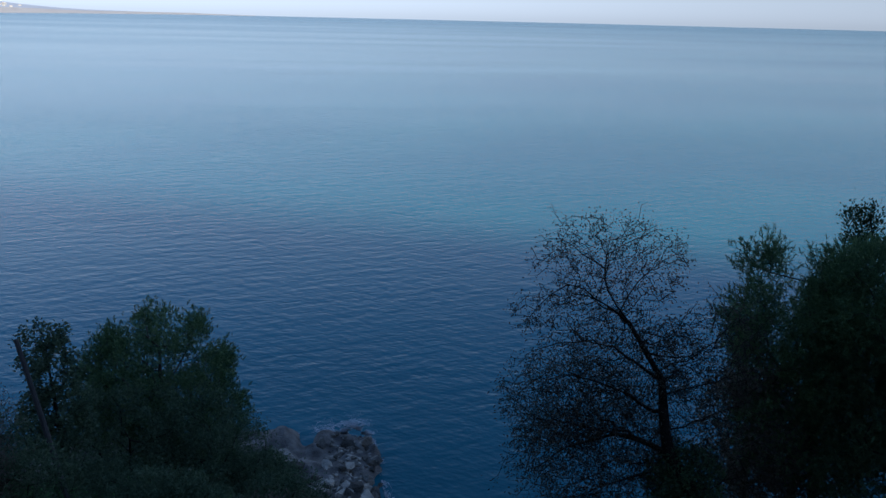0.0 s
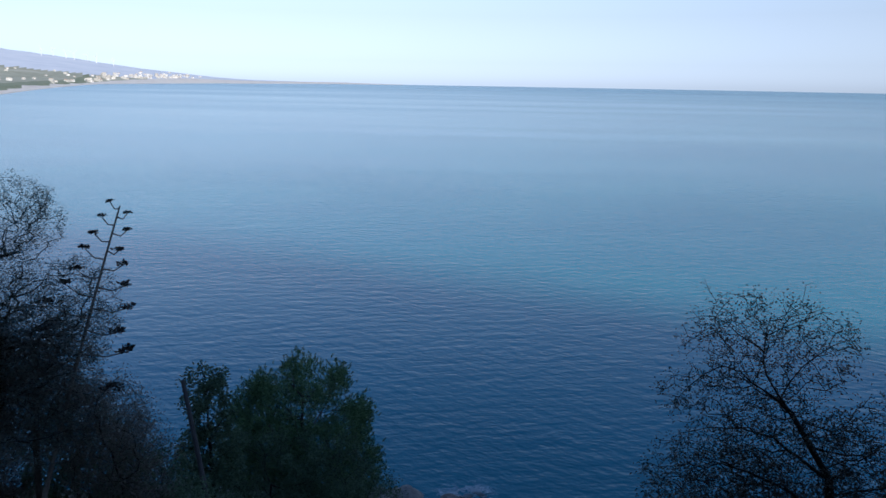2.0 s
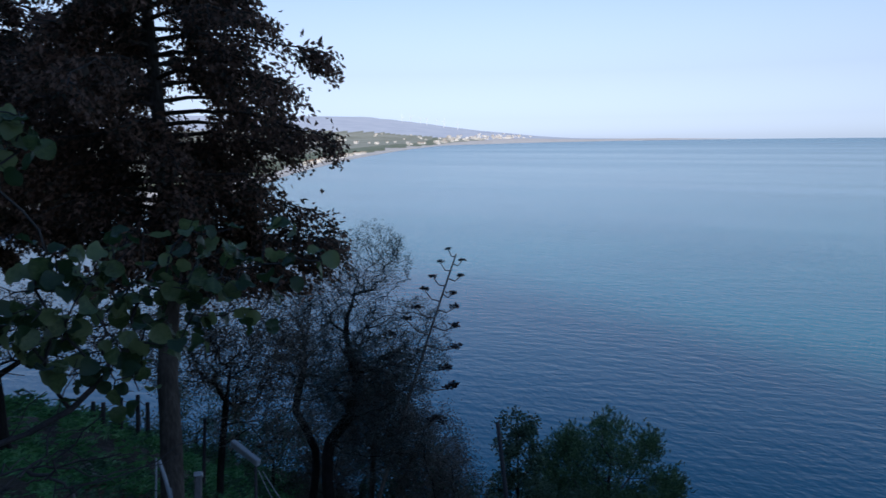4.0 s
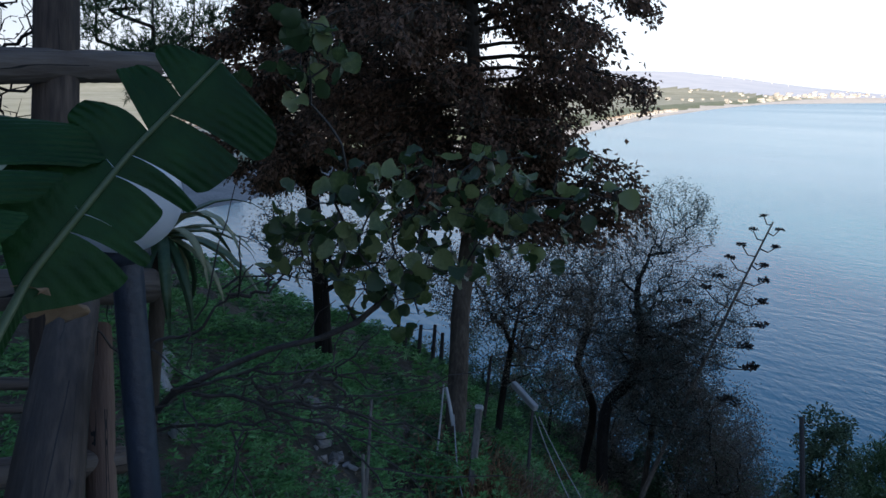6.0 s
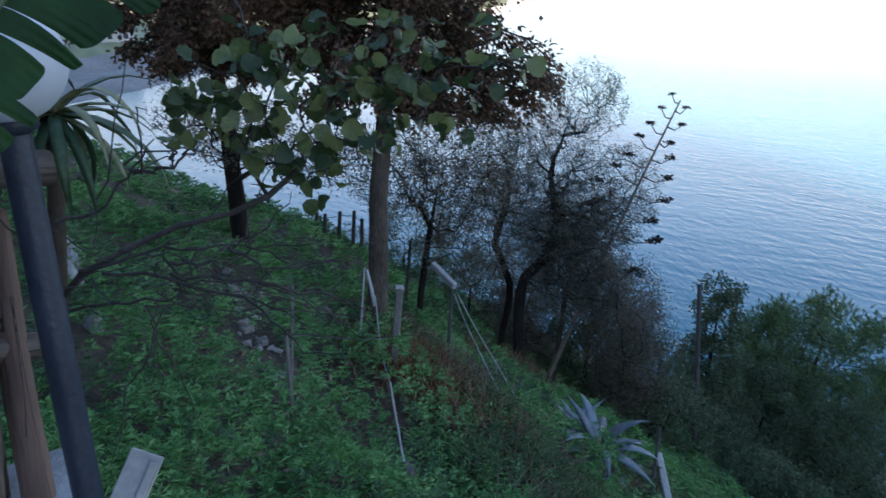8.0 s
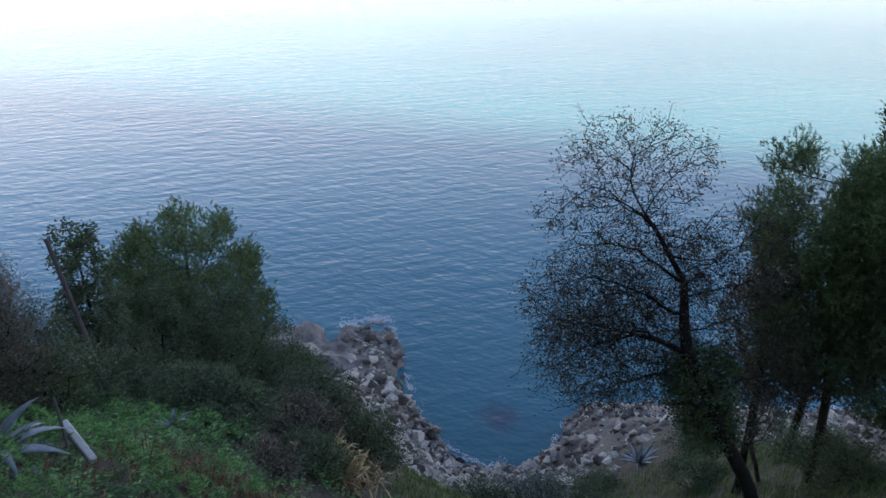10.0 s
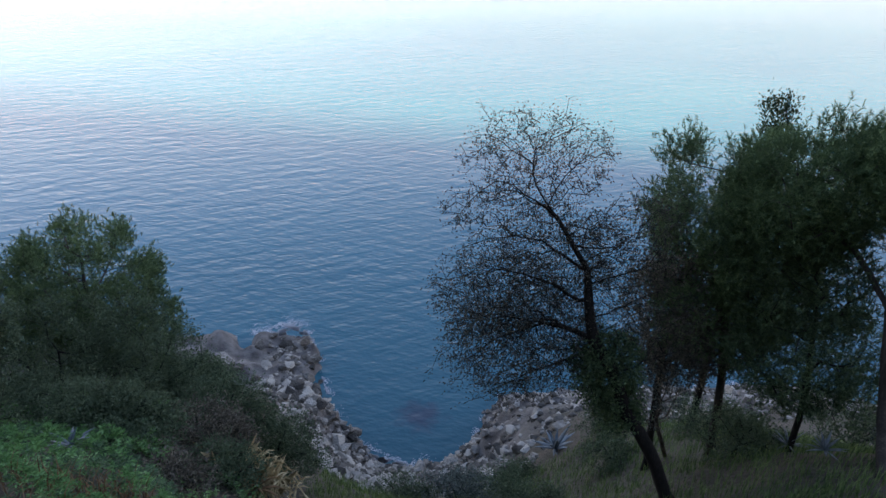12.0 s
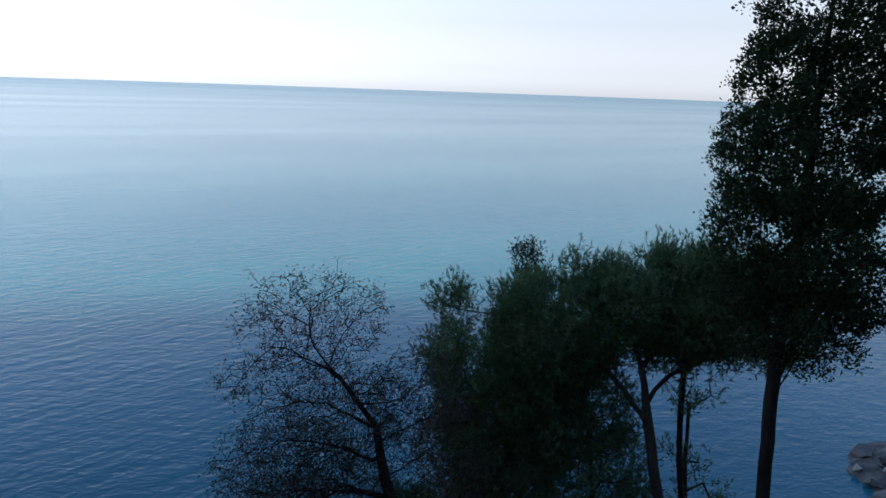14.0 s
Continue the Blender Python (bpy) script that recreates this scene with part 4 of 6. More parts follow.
conifer("pine_tree", "young dark pine under the taller ones", "pine tree", [(8.0, 9.2, 15), (7.95, 9.2, 17), (7.7, 9.3, 19)],
        [((7.7, 9.3, 18.1), (1.25, 0.95, 0.85)), ((7.6, 9.6, 19.2), (1.1, 0.9, 0.85)), ((8.2, 9.1, 17.4), (0.95, 0.8, 0.5), 0.7)],
        1100, pine_shoots(4, 0.16, 14, 0.09, 0.013, 0.3, inside=7), M_BARK_DARK, M_PINE_DARK, 25, 0.06, "pines on the slope", lobe=0.3, lowest=0.5)
conifer("pine_tree", "thin young pine with tufts on bare branches", "pine tree", [(9.6, 8.4, 16), (9.5, 8.6, 18), (9.45, 8.65, 19.8)],
        [((9.5, 8.6, 19.5), (0.55, 0.5, 0.4)), ((9.7, 8.4, 18.3), (0.75, 0.6, 0.25)), ((9.9, 8.3, 17.4), (0.6, 0.5, 0.2))],
        80, pine_shoots(3, 0.15, 14, 0.10, 0.013, inside=4), M_BARK_PINE, M_PINE, 26, 0.06, "pines on the slope", lobe=0.32, lowest=0.4, inner=0.5, every=1)
conifer("pine_tree", "leaning dark pine trunk at the edge of the group", "pine tree", [(8.86, 7.59, 16.62), (9.14, 8.42, 18.46), (9.35, 8.81, 20.40), (9.33, 8.96, 21.33)],
        [((9.48, 8.95, 21.75), (0.9, 0.9, 0.5)), ((9.3, 9.1, 20.45), (0.9, 0.7, 0.3), 0.6)],
        520, pine_shoots(4, 0.16, 14, 0.09, 0.015), M_BARK_DARK, M_PINE, 42, 0.055, "pines on the slope", lobe=0.28, lowest=0.7)

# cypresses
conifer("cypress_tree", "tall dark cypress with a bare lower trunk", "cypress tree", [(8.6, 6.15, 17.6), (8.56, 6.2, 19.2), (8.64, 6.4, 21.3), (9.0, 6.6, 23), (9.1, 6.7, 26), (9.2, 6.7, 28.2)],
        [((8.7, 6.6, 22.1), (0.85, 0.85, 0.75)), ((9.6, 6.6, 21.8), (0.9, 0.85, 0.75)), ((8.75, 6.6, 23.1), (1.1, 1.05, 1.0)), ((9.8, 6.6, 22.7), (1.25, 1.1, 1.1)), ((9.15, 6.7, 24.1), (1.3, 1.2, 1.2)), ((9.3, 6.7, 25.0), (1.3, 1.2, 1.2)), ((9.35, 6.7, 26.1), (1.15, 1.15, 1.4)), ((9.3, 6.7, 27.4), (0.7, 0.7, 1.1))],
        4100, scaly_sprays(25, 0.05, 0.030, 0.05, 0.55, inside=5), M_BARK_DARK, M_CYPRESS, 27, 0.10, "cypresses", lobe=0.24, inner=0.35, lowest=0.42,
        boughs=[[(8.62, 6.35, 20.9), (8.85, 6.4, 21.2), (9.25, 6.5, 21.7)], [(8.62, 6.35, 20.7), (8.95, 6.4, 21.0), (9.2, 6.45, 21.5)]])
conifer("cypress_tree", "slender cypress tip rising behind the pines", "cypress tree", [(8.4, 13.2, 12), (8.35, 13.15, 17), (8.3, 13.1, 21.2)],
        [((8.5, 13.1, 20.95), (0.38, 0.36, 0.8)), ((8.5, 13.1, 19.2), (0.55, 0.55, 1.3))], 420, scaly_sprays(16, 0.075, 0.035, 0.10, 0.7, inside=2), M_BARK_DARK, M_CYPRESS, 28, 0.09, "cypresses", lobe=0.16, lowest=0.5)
tiered_cypress("large cypress with browned drooping sprays", [(-6.85, 3.65, 20.6), (-7.2, 3.95, 22.4), (-7.6, 4.32, 24.6), (-7.82, 4.36, 27), (-7.88, 4.38, 28.3)], 86,
               lambda z, a: float(np.interp(z, [23.2, 23.8, 24.4, 24.8, 25.2, 25.8, 26.2, 26.8, 28, 30], [0.6, 0.9, 1.2, 1.55, 1.85, 2.15, 1.95, 1.3, 0.7, 0.5])) * (1 + 0.12 * math.sin(3 * a + z)),
               19, M_CYPRESS_BROWN, M_BARK_GREY, 29, 0.12, "cypresses", 23.6, 28.0, side_twigs=10, extra=((23.9, 0.9, 1.9), (24.1, 0.75, 1.8), (23.7, 1.0, 1.7), (24.3, 0.95, 1.9), (23.6, 0.8, 1.4), (23.5, 1.1, 1.5), (24.3, -2.0, 1.4), (24.6, -2.2, 1.7), (24.8, -1.9, 1.7), (25.0, -2.3, 1.8), (24.5, -1.8, 1.3), (24.15, -2.1, 1.1)), droop=0.18, leaf=0.064)
tiered_cypress("dark brownish cypress further along the slope", [(-10.4, 3.3, 20.6), (-10.45, 3.3, 22), (-10.7, 3.3, 24), (-10.8, 3.3, 27.8)], 80,
               lambda z, a: float(np.interp(z, [23.4, 23.9, 24.5, 25.3, 26.3, 27.5], [0.8, 1.4, 2.2, 2.4, 1.8, 0.7])) * (1 + 0.12 * math.sin(2 * a + z)) * (1 - 0.3 * max(0.0, math.cos(a + 1.88))),
               19, M_CYPRESS_BROWN, M_BARK_DARK, 30, 0.13, "cypresses", 23.7, 27.5, side_twigs=9, droop=0.12, leaf=0.07)

# olive with twisted trunks, and its neighbours
t, c = tree("olive_tree", "grey-leaved olive with a dark twisted trunk", "olive tree", [(-8.23, 7.34, 18.50), (-8.53, 7.50, 19.31), (-8.68, 7.75, 19.88), (-8.57, 8.07, 20.21), (-8.61, 8.38, 20.87), (-8.91, 8.42, 21.64), (-8.90, 8.60, 22.12)],
            [((-8.75, 8.95, 22.87), (0.8, 0.75, 0.75)), ((-9.06, 8.45, 22.12), (0.8, 0.8, 0.7)), ((-8.04, 8.94, 21.4), (0.95, 0.9, 1.0)), ((-8.56, 8.30, 20.90), (0.9, 0.9, 0.9)), ((-8.03, 8.29, 20.0), (1.0, 0.8, 0.8))],
            2300, flat_leaf(46000, 0.042, 0.013, 0.06, share=0.62), M_BARK_DARK, 31, 0.10, step=0.2, crook=0.3, lowest=0.25, thrift=0.1, tip=0.0035, flare=1.2)
part("crown", c, M_OLIVE, t)
t, c = tree("olive_tree", "smaller olive stem with a crooked dark trunk", "olive tree", [(-8.95, 7.40, 18.68), (-9.16, 7.83, 19.57), (-9.57, 7.78, 20.21), (-9.65, 8.12, 21.04), (-9.81, 8.21, 21.64)],
            [((-9.82, 8.23, 21.73), (0.75, 0.75, 0.8)), ((-9.87, 7.88, 21.06), (0.6, 0.6, 0.6)), ((-9.40, 8.26, 20.73), (0.6, 0.6, 0.8))], 1100, flat_leaf(16000, 0.042, 0.013, 0.06, share=0.62), M_BARK_DARK, 43, 0.07, flare=1.2, crook=0.3, lowest=0.45, thrift=0.1, step=0.22, tip=0.004)
part("crown", c, M_OLIVE, t)
t, c = tree("small_tree", "dense brown twiggy tree inside the olive", "tree", [(-8.1, 8.0, 18.3), (-8.2, 8.3, 19.3), (-8.3, 8.5, 20.2)],
            [((-8.3, 8.6, 20.9), (1.0, 0.7, 0.8)), ((-8.2, 8.6, 20.1), (1.1, 0.8, 0.9)), ((-7.7, 8.9, 19.6), (1.0, 0.8, 0.8)), ((-8.9, 8.3, 20.4), (0.9, 0.7, 0.9))], 1900, flat_leaf(44000, 0.045, 0.014, 0.07), M_BARK_GREY, 131, 0.05, crook=0.3, thrift=0.1, step=0.2, tip=0.0035)
part("crown", c, M_FUZZ, t)
t, c = tree("small_tree", "thin leafy young tree beside a bare pole", "tree", [(-7.0, 11.4, 15.5), (-7.1, 11.5, 17), (-7.3, 11.8, 18.8)],
            [((-7.3, 11.8, 18.6), (0.55, 0.55, 0.75)), ((-7.2, 11.6, 17.4), (0.7, 0.7, 0.8))], 300, flat_leaf(7000, 0.085, 0.045, 0.06), M_BARK_DARK, 32, 0.05)
part("crown", c, M_SHRUB, t)
t, c = tree("small_tree", "sparse brown-leaved young tree on the slope", "tree", [(-8.6, 5.4, 19.4), (-8.7, 5.6, 20.6), (-8.6, 5.8, 22)],
            [((-8.4, 6.0, 22.1), (1.1, 0.8, 0.9)), ((-8.9, 5.2, 22.2), (0.9, 0.7, 0.7)), ((-8.2, 6.0, 21.0), (0.8, 0.7, 0.5))], 1000, flat_leaf(22000, 0.045, 0.018, 0.06), M_BARK_DARK, 33, 0.055, crook=0.25, tip=0.0035, thrift=0.15)
part("crown", c, M_SHRUB_BROWN, t)

t, c = tree("small_tree", "thin twiggy young tree on the ridge above the water", "tree", [(-10.01, 3.18, 21.83), (-10.12, 3.29, 22.32), (-10.16, 3.52, 22.82)],
            [((-10.19, 3.39, 22.74), (0.9, 0.8, 0.55)), ((-9.73, 4.32, 22.37), (0.9, 0.8, 0.5)), ((-10.44, 2.77, 22.99), (0.6, 0.6, 0.5))], 520, flat_leaf(6500, 0.055, 0.02, 0.07), M_BARK_DARK, 34, 0.05, crook=0.22)
part("crown", c, M_SHRUB_BROWN, t)

t, c = tree("small_tree", "grey twiggy young tree at the foot of the half-bare tree", "tree", [(6.79, 11.29, 13.26), (5.84, 10.17, 15.64), (5.93, 11.03, 16.37)],
            [((5.78, 10.86, 16.07), (0.8, 0.7, 0.8)), ((6.45, 11.15, 16.55), (0.7, 0.6, 0.7))], 620, flat_leaf(5000, 0.05, 0.02, 0.05), M_BARK_GREY, 35, 0.05, crook=0.22, tip=0.0035)
part("crown", c, M_SHRUB_GREY, t)


def shrub(label, place, radii, leaf_material, count, seed, length=0.065, width=0.030, twigs=140, fill=2.2):
    x, y = place
    z = ground(x, y)
    rx, ry, rz = radii
    t, c = tree("shrub", label, "shrub", [(x, y, z), (x, y, z + 0.3 * rz), (x + 0.05, y, z + 0.7 * rz)],
                [((x, y, z + 0.75 * rz), (rx, ry, rz * 0.8)), ((x + 0.4 * rx, y - 0.2 * ry, z + 0.5 * rz), (0.8 * rx, 0.8 * ry, 0.6 * rz))],
                twigs, flat_leaf(int(count * fill), length, width, 0.10, 0.4, 0.1), M_BARK_DARK, seed, 0.05, lowest=0.0)
    part("crown", c, leaf_material, t)
    return t


t, c = tree("evergreen_tree", "brownish-green evergreen behind the half-bare tree", "tree", [(6.2, 11.0, 13.5), (6.1, 11.0, 15.5), (6.0, 11.0, 18)],
            [((6.0, 11.0, 18.0), (0.95, 0.9, 1.5)), ((6.2, 10.9, 16.9), (0.8, 0.7, 0.7), 0.7), ((6.9, 10.7, 17.5), (1.0, 0.9, 0.8))], 520, flat_leaf(16000, 0.08, 0.04, 0.09), M_BARK_DARK, 41, 0.08)
part("crown", c, M_SHRUB_BROWN, t)
SHRUBS_OLIVE = [
    
    ("dark broad-leaved shrub below the olive", (-6.7, 9.0), (1.2, 0.9, 1.3), M_SHRUB, 5000),
    ("dark shrub at the foot of the pine", (-4.9, 13.0), (1.4, 1.2, 1.6), M_SHRUB, 6000),
    ("dark shrub at the foot of the pine", (-6.6, 13.0), (1.5, 1.2, 1.7), M_SHRUB, 6000),
    ("grey-green shrub above the rocks", (-3.9, 13.0), (1.0, 1.0, 0.75), M_SHRUB, 4500),
    ("grey-green shrub above the rocks", (-2.9, 11.4), (0.9, 0.8, 0.9), M_SHRUB, 5000),
    ("low dark shrub on the slope", (-1.9, 11.3), (0.95, 0.8, 0.9), M_SHRUB, 4500),
]
SHRUBS_PINES = [
    ("low shrub on the edge of the slope", (2.2, 12.7), (1.0, 0.8, 0.4), M_SHRUB_GREY, 3000),
    ("low shrub on the edge of the slope", (6.0, 12.2), (0.9, 0.7, 0.4), M_SHRUB, 2400),
    ("low dark shrub among the grass", (3.5, 13.4), (0.9, 0.7, 0.4), M_SHRUB, 2500),
    ("low dark shrub among the grass", (0.9, 13.0), (0.8, 0.7, 0.4), M_SHRUB, 2500),
    ("low dark shrub among the grass", (3.4, 10.6), (0.9, 0.6, 0.35), M_SHRUB, 2500),
    ("low dark shrub among the grass", (8.4, 12.6), (1.0, 0.8, 0.6), M_SHRUB, 2500),
    ("low grey-green shrub beside the pale agave", (4.4, 14.8), (0.8, 0.7, 0.35), M_SHRUB, 2400),
    ("low grey-green shrub beside the pale agave", (6.9, 15.0), (0.9, 0.7, 0.4), M_SHRUB, 2400),
    ("low grey-green shrub above the rocks", (2.9, 15.6), (0.8, 0.6, 0.3), M_SHRUB_GREY, 2200),
    ("low dark shrub beside the dry plant", (-2.41, 8.68), (0.6, 0.5, 0.35), M_SHRUB, 2000),
]
SHRUBS_EDGE = [
    ("low brownish shrub beside the dry plant", (-2.72, 7.48), (0.45, 0.4, 0.25), M_SHRUB_BROWN, 1500),
    ("pale grey shrub under the pines", (9.4, 8.0), (0.7, 0.6, 0.5), M_SHRUB_GREY, 3000),
    ("dark shrub under the pines", (7.2, 9.6), (0.9, 0.7, 0.6), M_SHRUB, 2600),
    ("dark shrub under the pines", (10.3, 10.2), (1.2, 0.9, 1.2), M_SHRUB, 3500),
    ("dark shrub on the edge of the slope", (-6.56, 10.93), (0.7, 0.6, 0.5), M_SHRUB, 3500),
    ("dark shrub on the edge of the slope", (-4.39, 9.34), (0.7, 0.6, 0.5), M_SHRUB, 4000),
    ("dark shrub above the rocks", (-4.4, 14.8), (0.8, 0.8, 0.45), M_SHRUB, 4500),
]
SHRUBS_SLOPE = [
    ("dark shrub above the rocks", (-6.8, 17.0), (1.2, 1.0, 1.2), M_SHRUB, 4500),
    ("dark shrub on the lower slope", (-3.84, 9.15), (0.8, 0.7, 0.45), M_SHRUB, 3500),
    ("brownish shrub on the lower slope", (-2.89, 9.76), (0.8, 0.7, 0.45), M_SHRUB_BROWN, 3500),
    ("dark shrub on the lower slope", (-5.24, 10.21), (0.8, 0.7, 0.4), M_SHRUB, 3500),
    ("low tangled shrub among the herbs", (-5.12, 4.03), (0.3, 0.28, 0.2), M_SHRUB, 1500),
    ("low tangled shrub among the herbs", (-4.36, 3.90), (0.3, 0.28, 0.2), M_SHRUB, 1500),
    ("low tangled shrub among the herbs", (-4.36, 3.19), (0.26, 0.24, 0.16), M_SHRUB, 1500),
]
SHRUBS_HILL = [
    ("low tangled shrub among the herbs", (-3.70, 3.96), (0.3, 0.28, 0.2), M_SHRUB, 1500),
    ("dark shrub along the edge of the hill", (-12.5, 9.5), (1.6, 1.2, 1.4), M_SHRUB, 4500),
    ("dark shrub along the edge of the hill", (-10.5, 9.4), (1.3, 1.0, 1.6), M_SHRUB_BROWN, 4500),
    ("tall dark shrub behind the olive", (-8.6, 9.5), (1.0, 0.8, 1.9), M_SHRUB, 5000),
    ("dark shrub along the edge of the hill", (-15.5, 9.5), (2.0, 1.5, 1.6), M_SHRUB, 4500),
]
for k, (label, place, radii, material, count) in enumerate(SHRUBS_OLIVE + SHRUBS_PINES + SHRUBS_EDGE + SHRUBS_SLOPE + SHRUBS_HILL):
    small = radii[0] < 0.4
    shrub(label, place, radii, M_HERB_FINE if small else material, count, 60 + k, 0.05 if small else 0.065, 0.011 if small else 0.030)
# soft brown brush round the olive, mostly fine bare twigs
for k, (place, radii, count) in enumerate((((-7.0, 8.6), (0.75, 0.7, 2.1), 9000), ((-9.9, 9.0), (0.9, 0.8, 1.6), 6000), ((-7.6, 9.7), (0.9, 0.8, 1.7), 6000))):
    shrub("soft grey-brown brush of fine bare twigs near the olive", place, radii, M_FUZZ, count, 140 + k, 0.05, 0.014, 260)

# ---- foam round the rocks ----
M_FOAM = surface("sea_foam", [(0.55, 0.58, 0.62), (0.75, 0.77, 0.8)], 3, 20, 0.9, 0.0)


def foam_flecks():
    r = np.random.default_rng(77)
    b = Buf()
    n = 42000
    pick = r.random(n)
    x = np.where(pick < 0.5, r.normal(-4.3, 1.0, n), np.where(pick < 0.72, r.normal(0.9, 0.7, n), r.uniform(-9, 24, n)))
    wash = np.where(pick < 0.5, 0.75, 0.35)
    y = shore(x) + np.abs(r.normal(0, 1, n)) * wash
    keep = fbm(x, y, 0.8, 9.0) + 0.5 * fbm(x, y, 0.25, 3.0) > np.where(pick < 0.72, -0.05, 0.3)
    x, y = x[keep], y[keep]
    m = len(x)
    a = r.uniform(0, 6.28, (m, 1)) + np.linspace(0, 6.28, 5)[:-1]
    rad = r.uniform(0.006, 0.026, (m, 1)) * r.uniform(0.5, 1.2, (m, 4))
    v = np.stack([x[:, None] + np.cos(a) * rad * 2.0, y[:, None] + np.sin(a) * rad, np.full((m, 4), 0.03)], -1).reshape(-1, 3)
    b.add(v, np.arange(4 * m).reshape(-1, 4))
    return b


tagged(part("foam", foam_flecks(), M_FOAM), "thin white foam washing round the rocks", "foam", kind="stuff")

# ---- ground cover ----
PATH_A, PATH_B = (-7.20, 4.67, 20.13), (-5.50, 4.19, 20.45)  # bare earth
TANGLE_A, TANGLE_B = (-6.47, 4.48, 20.30), (-3.58, 3.73, 20.30)  # a strip of dry tangle down the slope
PIPE = [(-5.31, 2.92, 21.24), (-4.71, 2.63, 21.21), (-4.20, 2.38, 21.24), (-3.89, 2.24, 21.33), (-2.95, 1.90, 21.78)]  # lies over the herbs
WALL_A, WALL_B = (-7.92, 2.34, 21.50), (-5.56, 1.82, 21.55)  # a line of fallen stones
M_HERB_DARK = leafy("dark_herb_leaves", [(0.032, 0.06, 0.032), (0.075, 0.14, 0.068), (0.145, 0.22, 0.12)], island=0.2, translucent=0.14)
M_NETTLE = leafy("pale_nettle_leaves", [(0.05, 0.12, 0.042), (0.13, 0.275, 0.10), (0.25, 0.43, 0.18)], island=0.2, translucent=0.14)


def off_line(x, y, a, b):
    """Distance from the stretch between a and b on the plan."""
    d = np.array([b[0] - a[0], b[1] - a[1]])
    t = np.clip(((x - a[0]) * d[0] + (y - a[1]) * d[1]) / (d @ d), 0, 1)
    return np.hypot(x - a[0] - t * d[0], y - a[1] - t * d[1])


def herb_field():
    """Leafy herbs over the shaded slope: short stems with whorls of narrow leaves, in lighter and darker patches."""
    r = np.random.default_rng(81)
    n = 25500
    dist, yaw = np.exp(r.uniform(math.log(2.1), math.log(24), n)), np.radians(r.uniform(-12, 108, n))
    x, y = -np.sin(yaw) * dist, np.cos(yaw) * dist - 0.1
    bare = fbm(x, y, 1.5, 5.0) * 0.5 + 0.7 * np.exp(-(((x - PATH_A[0]) / 0.65) ** 2 + ((y - PATH_A[1]) / 0.5) ** 2)) + 0.55 * np.exp(-(((x - PATH_B[0]) / 0.6) ** 2 + ((y - PATH_B[1]) / 0.6) ** 2))
    tangle = np.exp(-((off_line(x, y, TANGLE_A, TANGLE_B) / 0.5) ** 2))
    bare = bare + 0.9 * np.exp(-((off_line(x, y, WALL_A, WALL_B) / 0.27) ** 2)) + tangle * r.uniform(-0.3, 0.75, n)
    for a, b in zip(PIPE[:-1], PIPE[1:]):
        bare = bare + 0.6 * np.exp(-((off_line(x, y, a, b) / 0.12) ** 2))
    keep = (y > -5) & (y < 12) & (bare < 0.40) & ~((x > -2.95) & (y < 0.3)) & (x < -2.3 - 0.3 * (y - 6.0) + 0.5 * fbm(x, y, 1.0, 1.0))
    x, y, tangle = x[keep], y[keep], tangle[keep]
    tall = 0.06 + 0.30 * np.clip(fbm(x, y, 0.45, 2.0) + 0.5, 0, 1.2) * (1 - 0.5 * tangle) + r.uniform(0, 0.08, len(x))
    tone = fbm(x, y, 0.8, 7.0) + r.normal(0, 0.22, len(x)) - 0.8 * tangle
    pick = np.where(tone < -0.22, 2, np.where(tone > 0.28, 1, 0))
    buf = Buf()
    per = 15
    low = np.array([0.0] * 7 + [1.0] * 8)  # a small top whorl over a wider one
    step = np.r_[np.arange(7) * 0.898, 0.4 + np.arange(8) * 0.785]
    for m in range(3):
        some = pick == m
        root = np.stack([x[some], y[some], height(x[some], y[some])], 1)
        k = len(root)
        size = np.clip(np.linalg.norm(root[:, :2], axis=1) * 0.0115, 0.06, 0.14) * r.uniform(0.75, 1.25, k)
        p = np.repeat(root, per, 0)
        p[:, 2] += np.repeat(tall[some], per) - np.tile(low, k) * np.repeat(size, per) * 0.55
        p[:, :2] += np.repeat(r.normal(0, 0.03, (k, 2)), per, 0)
        a = np.repeat(r.uniform(0, 6.28, k), per) + np.tile(step, k) + r.normal(0, 0.15, k * per)
        tilt = np.repeat(r.normal(0, 0.22, (k, 2)), per, 0)
        w = np.stack([np.cos(a), np.sin(a), np.tile(0.75 - 0.55 * low, k) + tilt[:, 0] * np.cos(a) + tilt[:, 1] * np.sin(a)], 1)
        leaves(buf, p, w, np.repeat(size, per) * np.tile(0.65 + 0.45 * low, k), np.repeat(size, per) * 0.23, r, m=m, droop=0.12)
    return buf


tagged(part("herb_cover", herb_field(), [M_HERB, M_NETTLE, M_HERB_DARK]), "dense green nettle-like herbs covering the slope", "undergrowth", kind="stuff")


M_STRAW = leafy("straw_leaves", [(0.24, 0.18, 0.095), (0.42, 0.33, 0.18), (0.58, 0.48, 0.29)], translucent=0.2)
M_LITTER = leafy("dry_litter", [(0.08, 0.062, 0.042), (0.16, 0.12, 0.08), (0.27, 0.21, 0.145)], translucent=0.1)


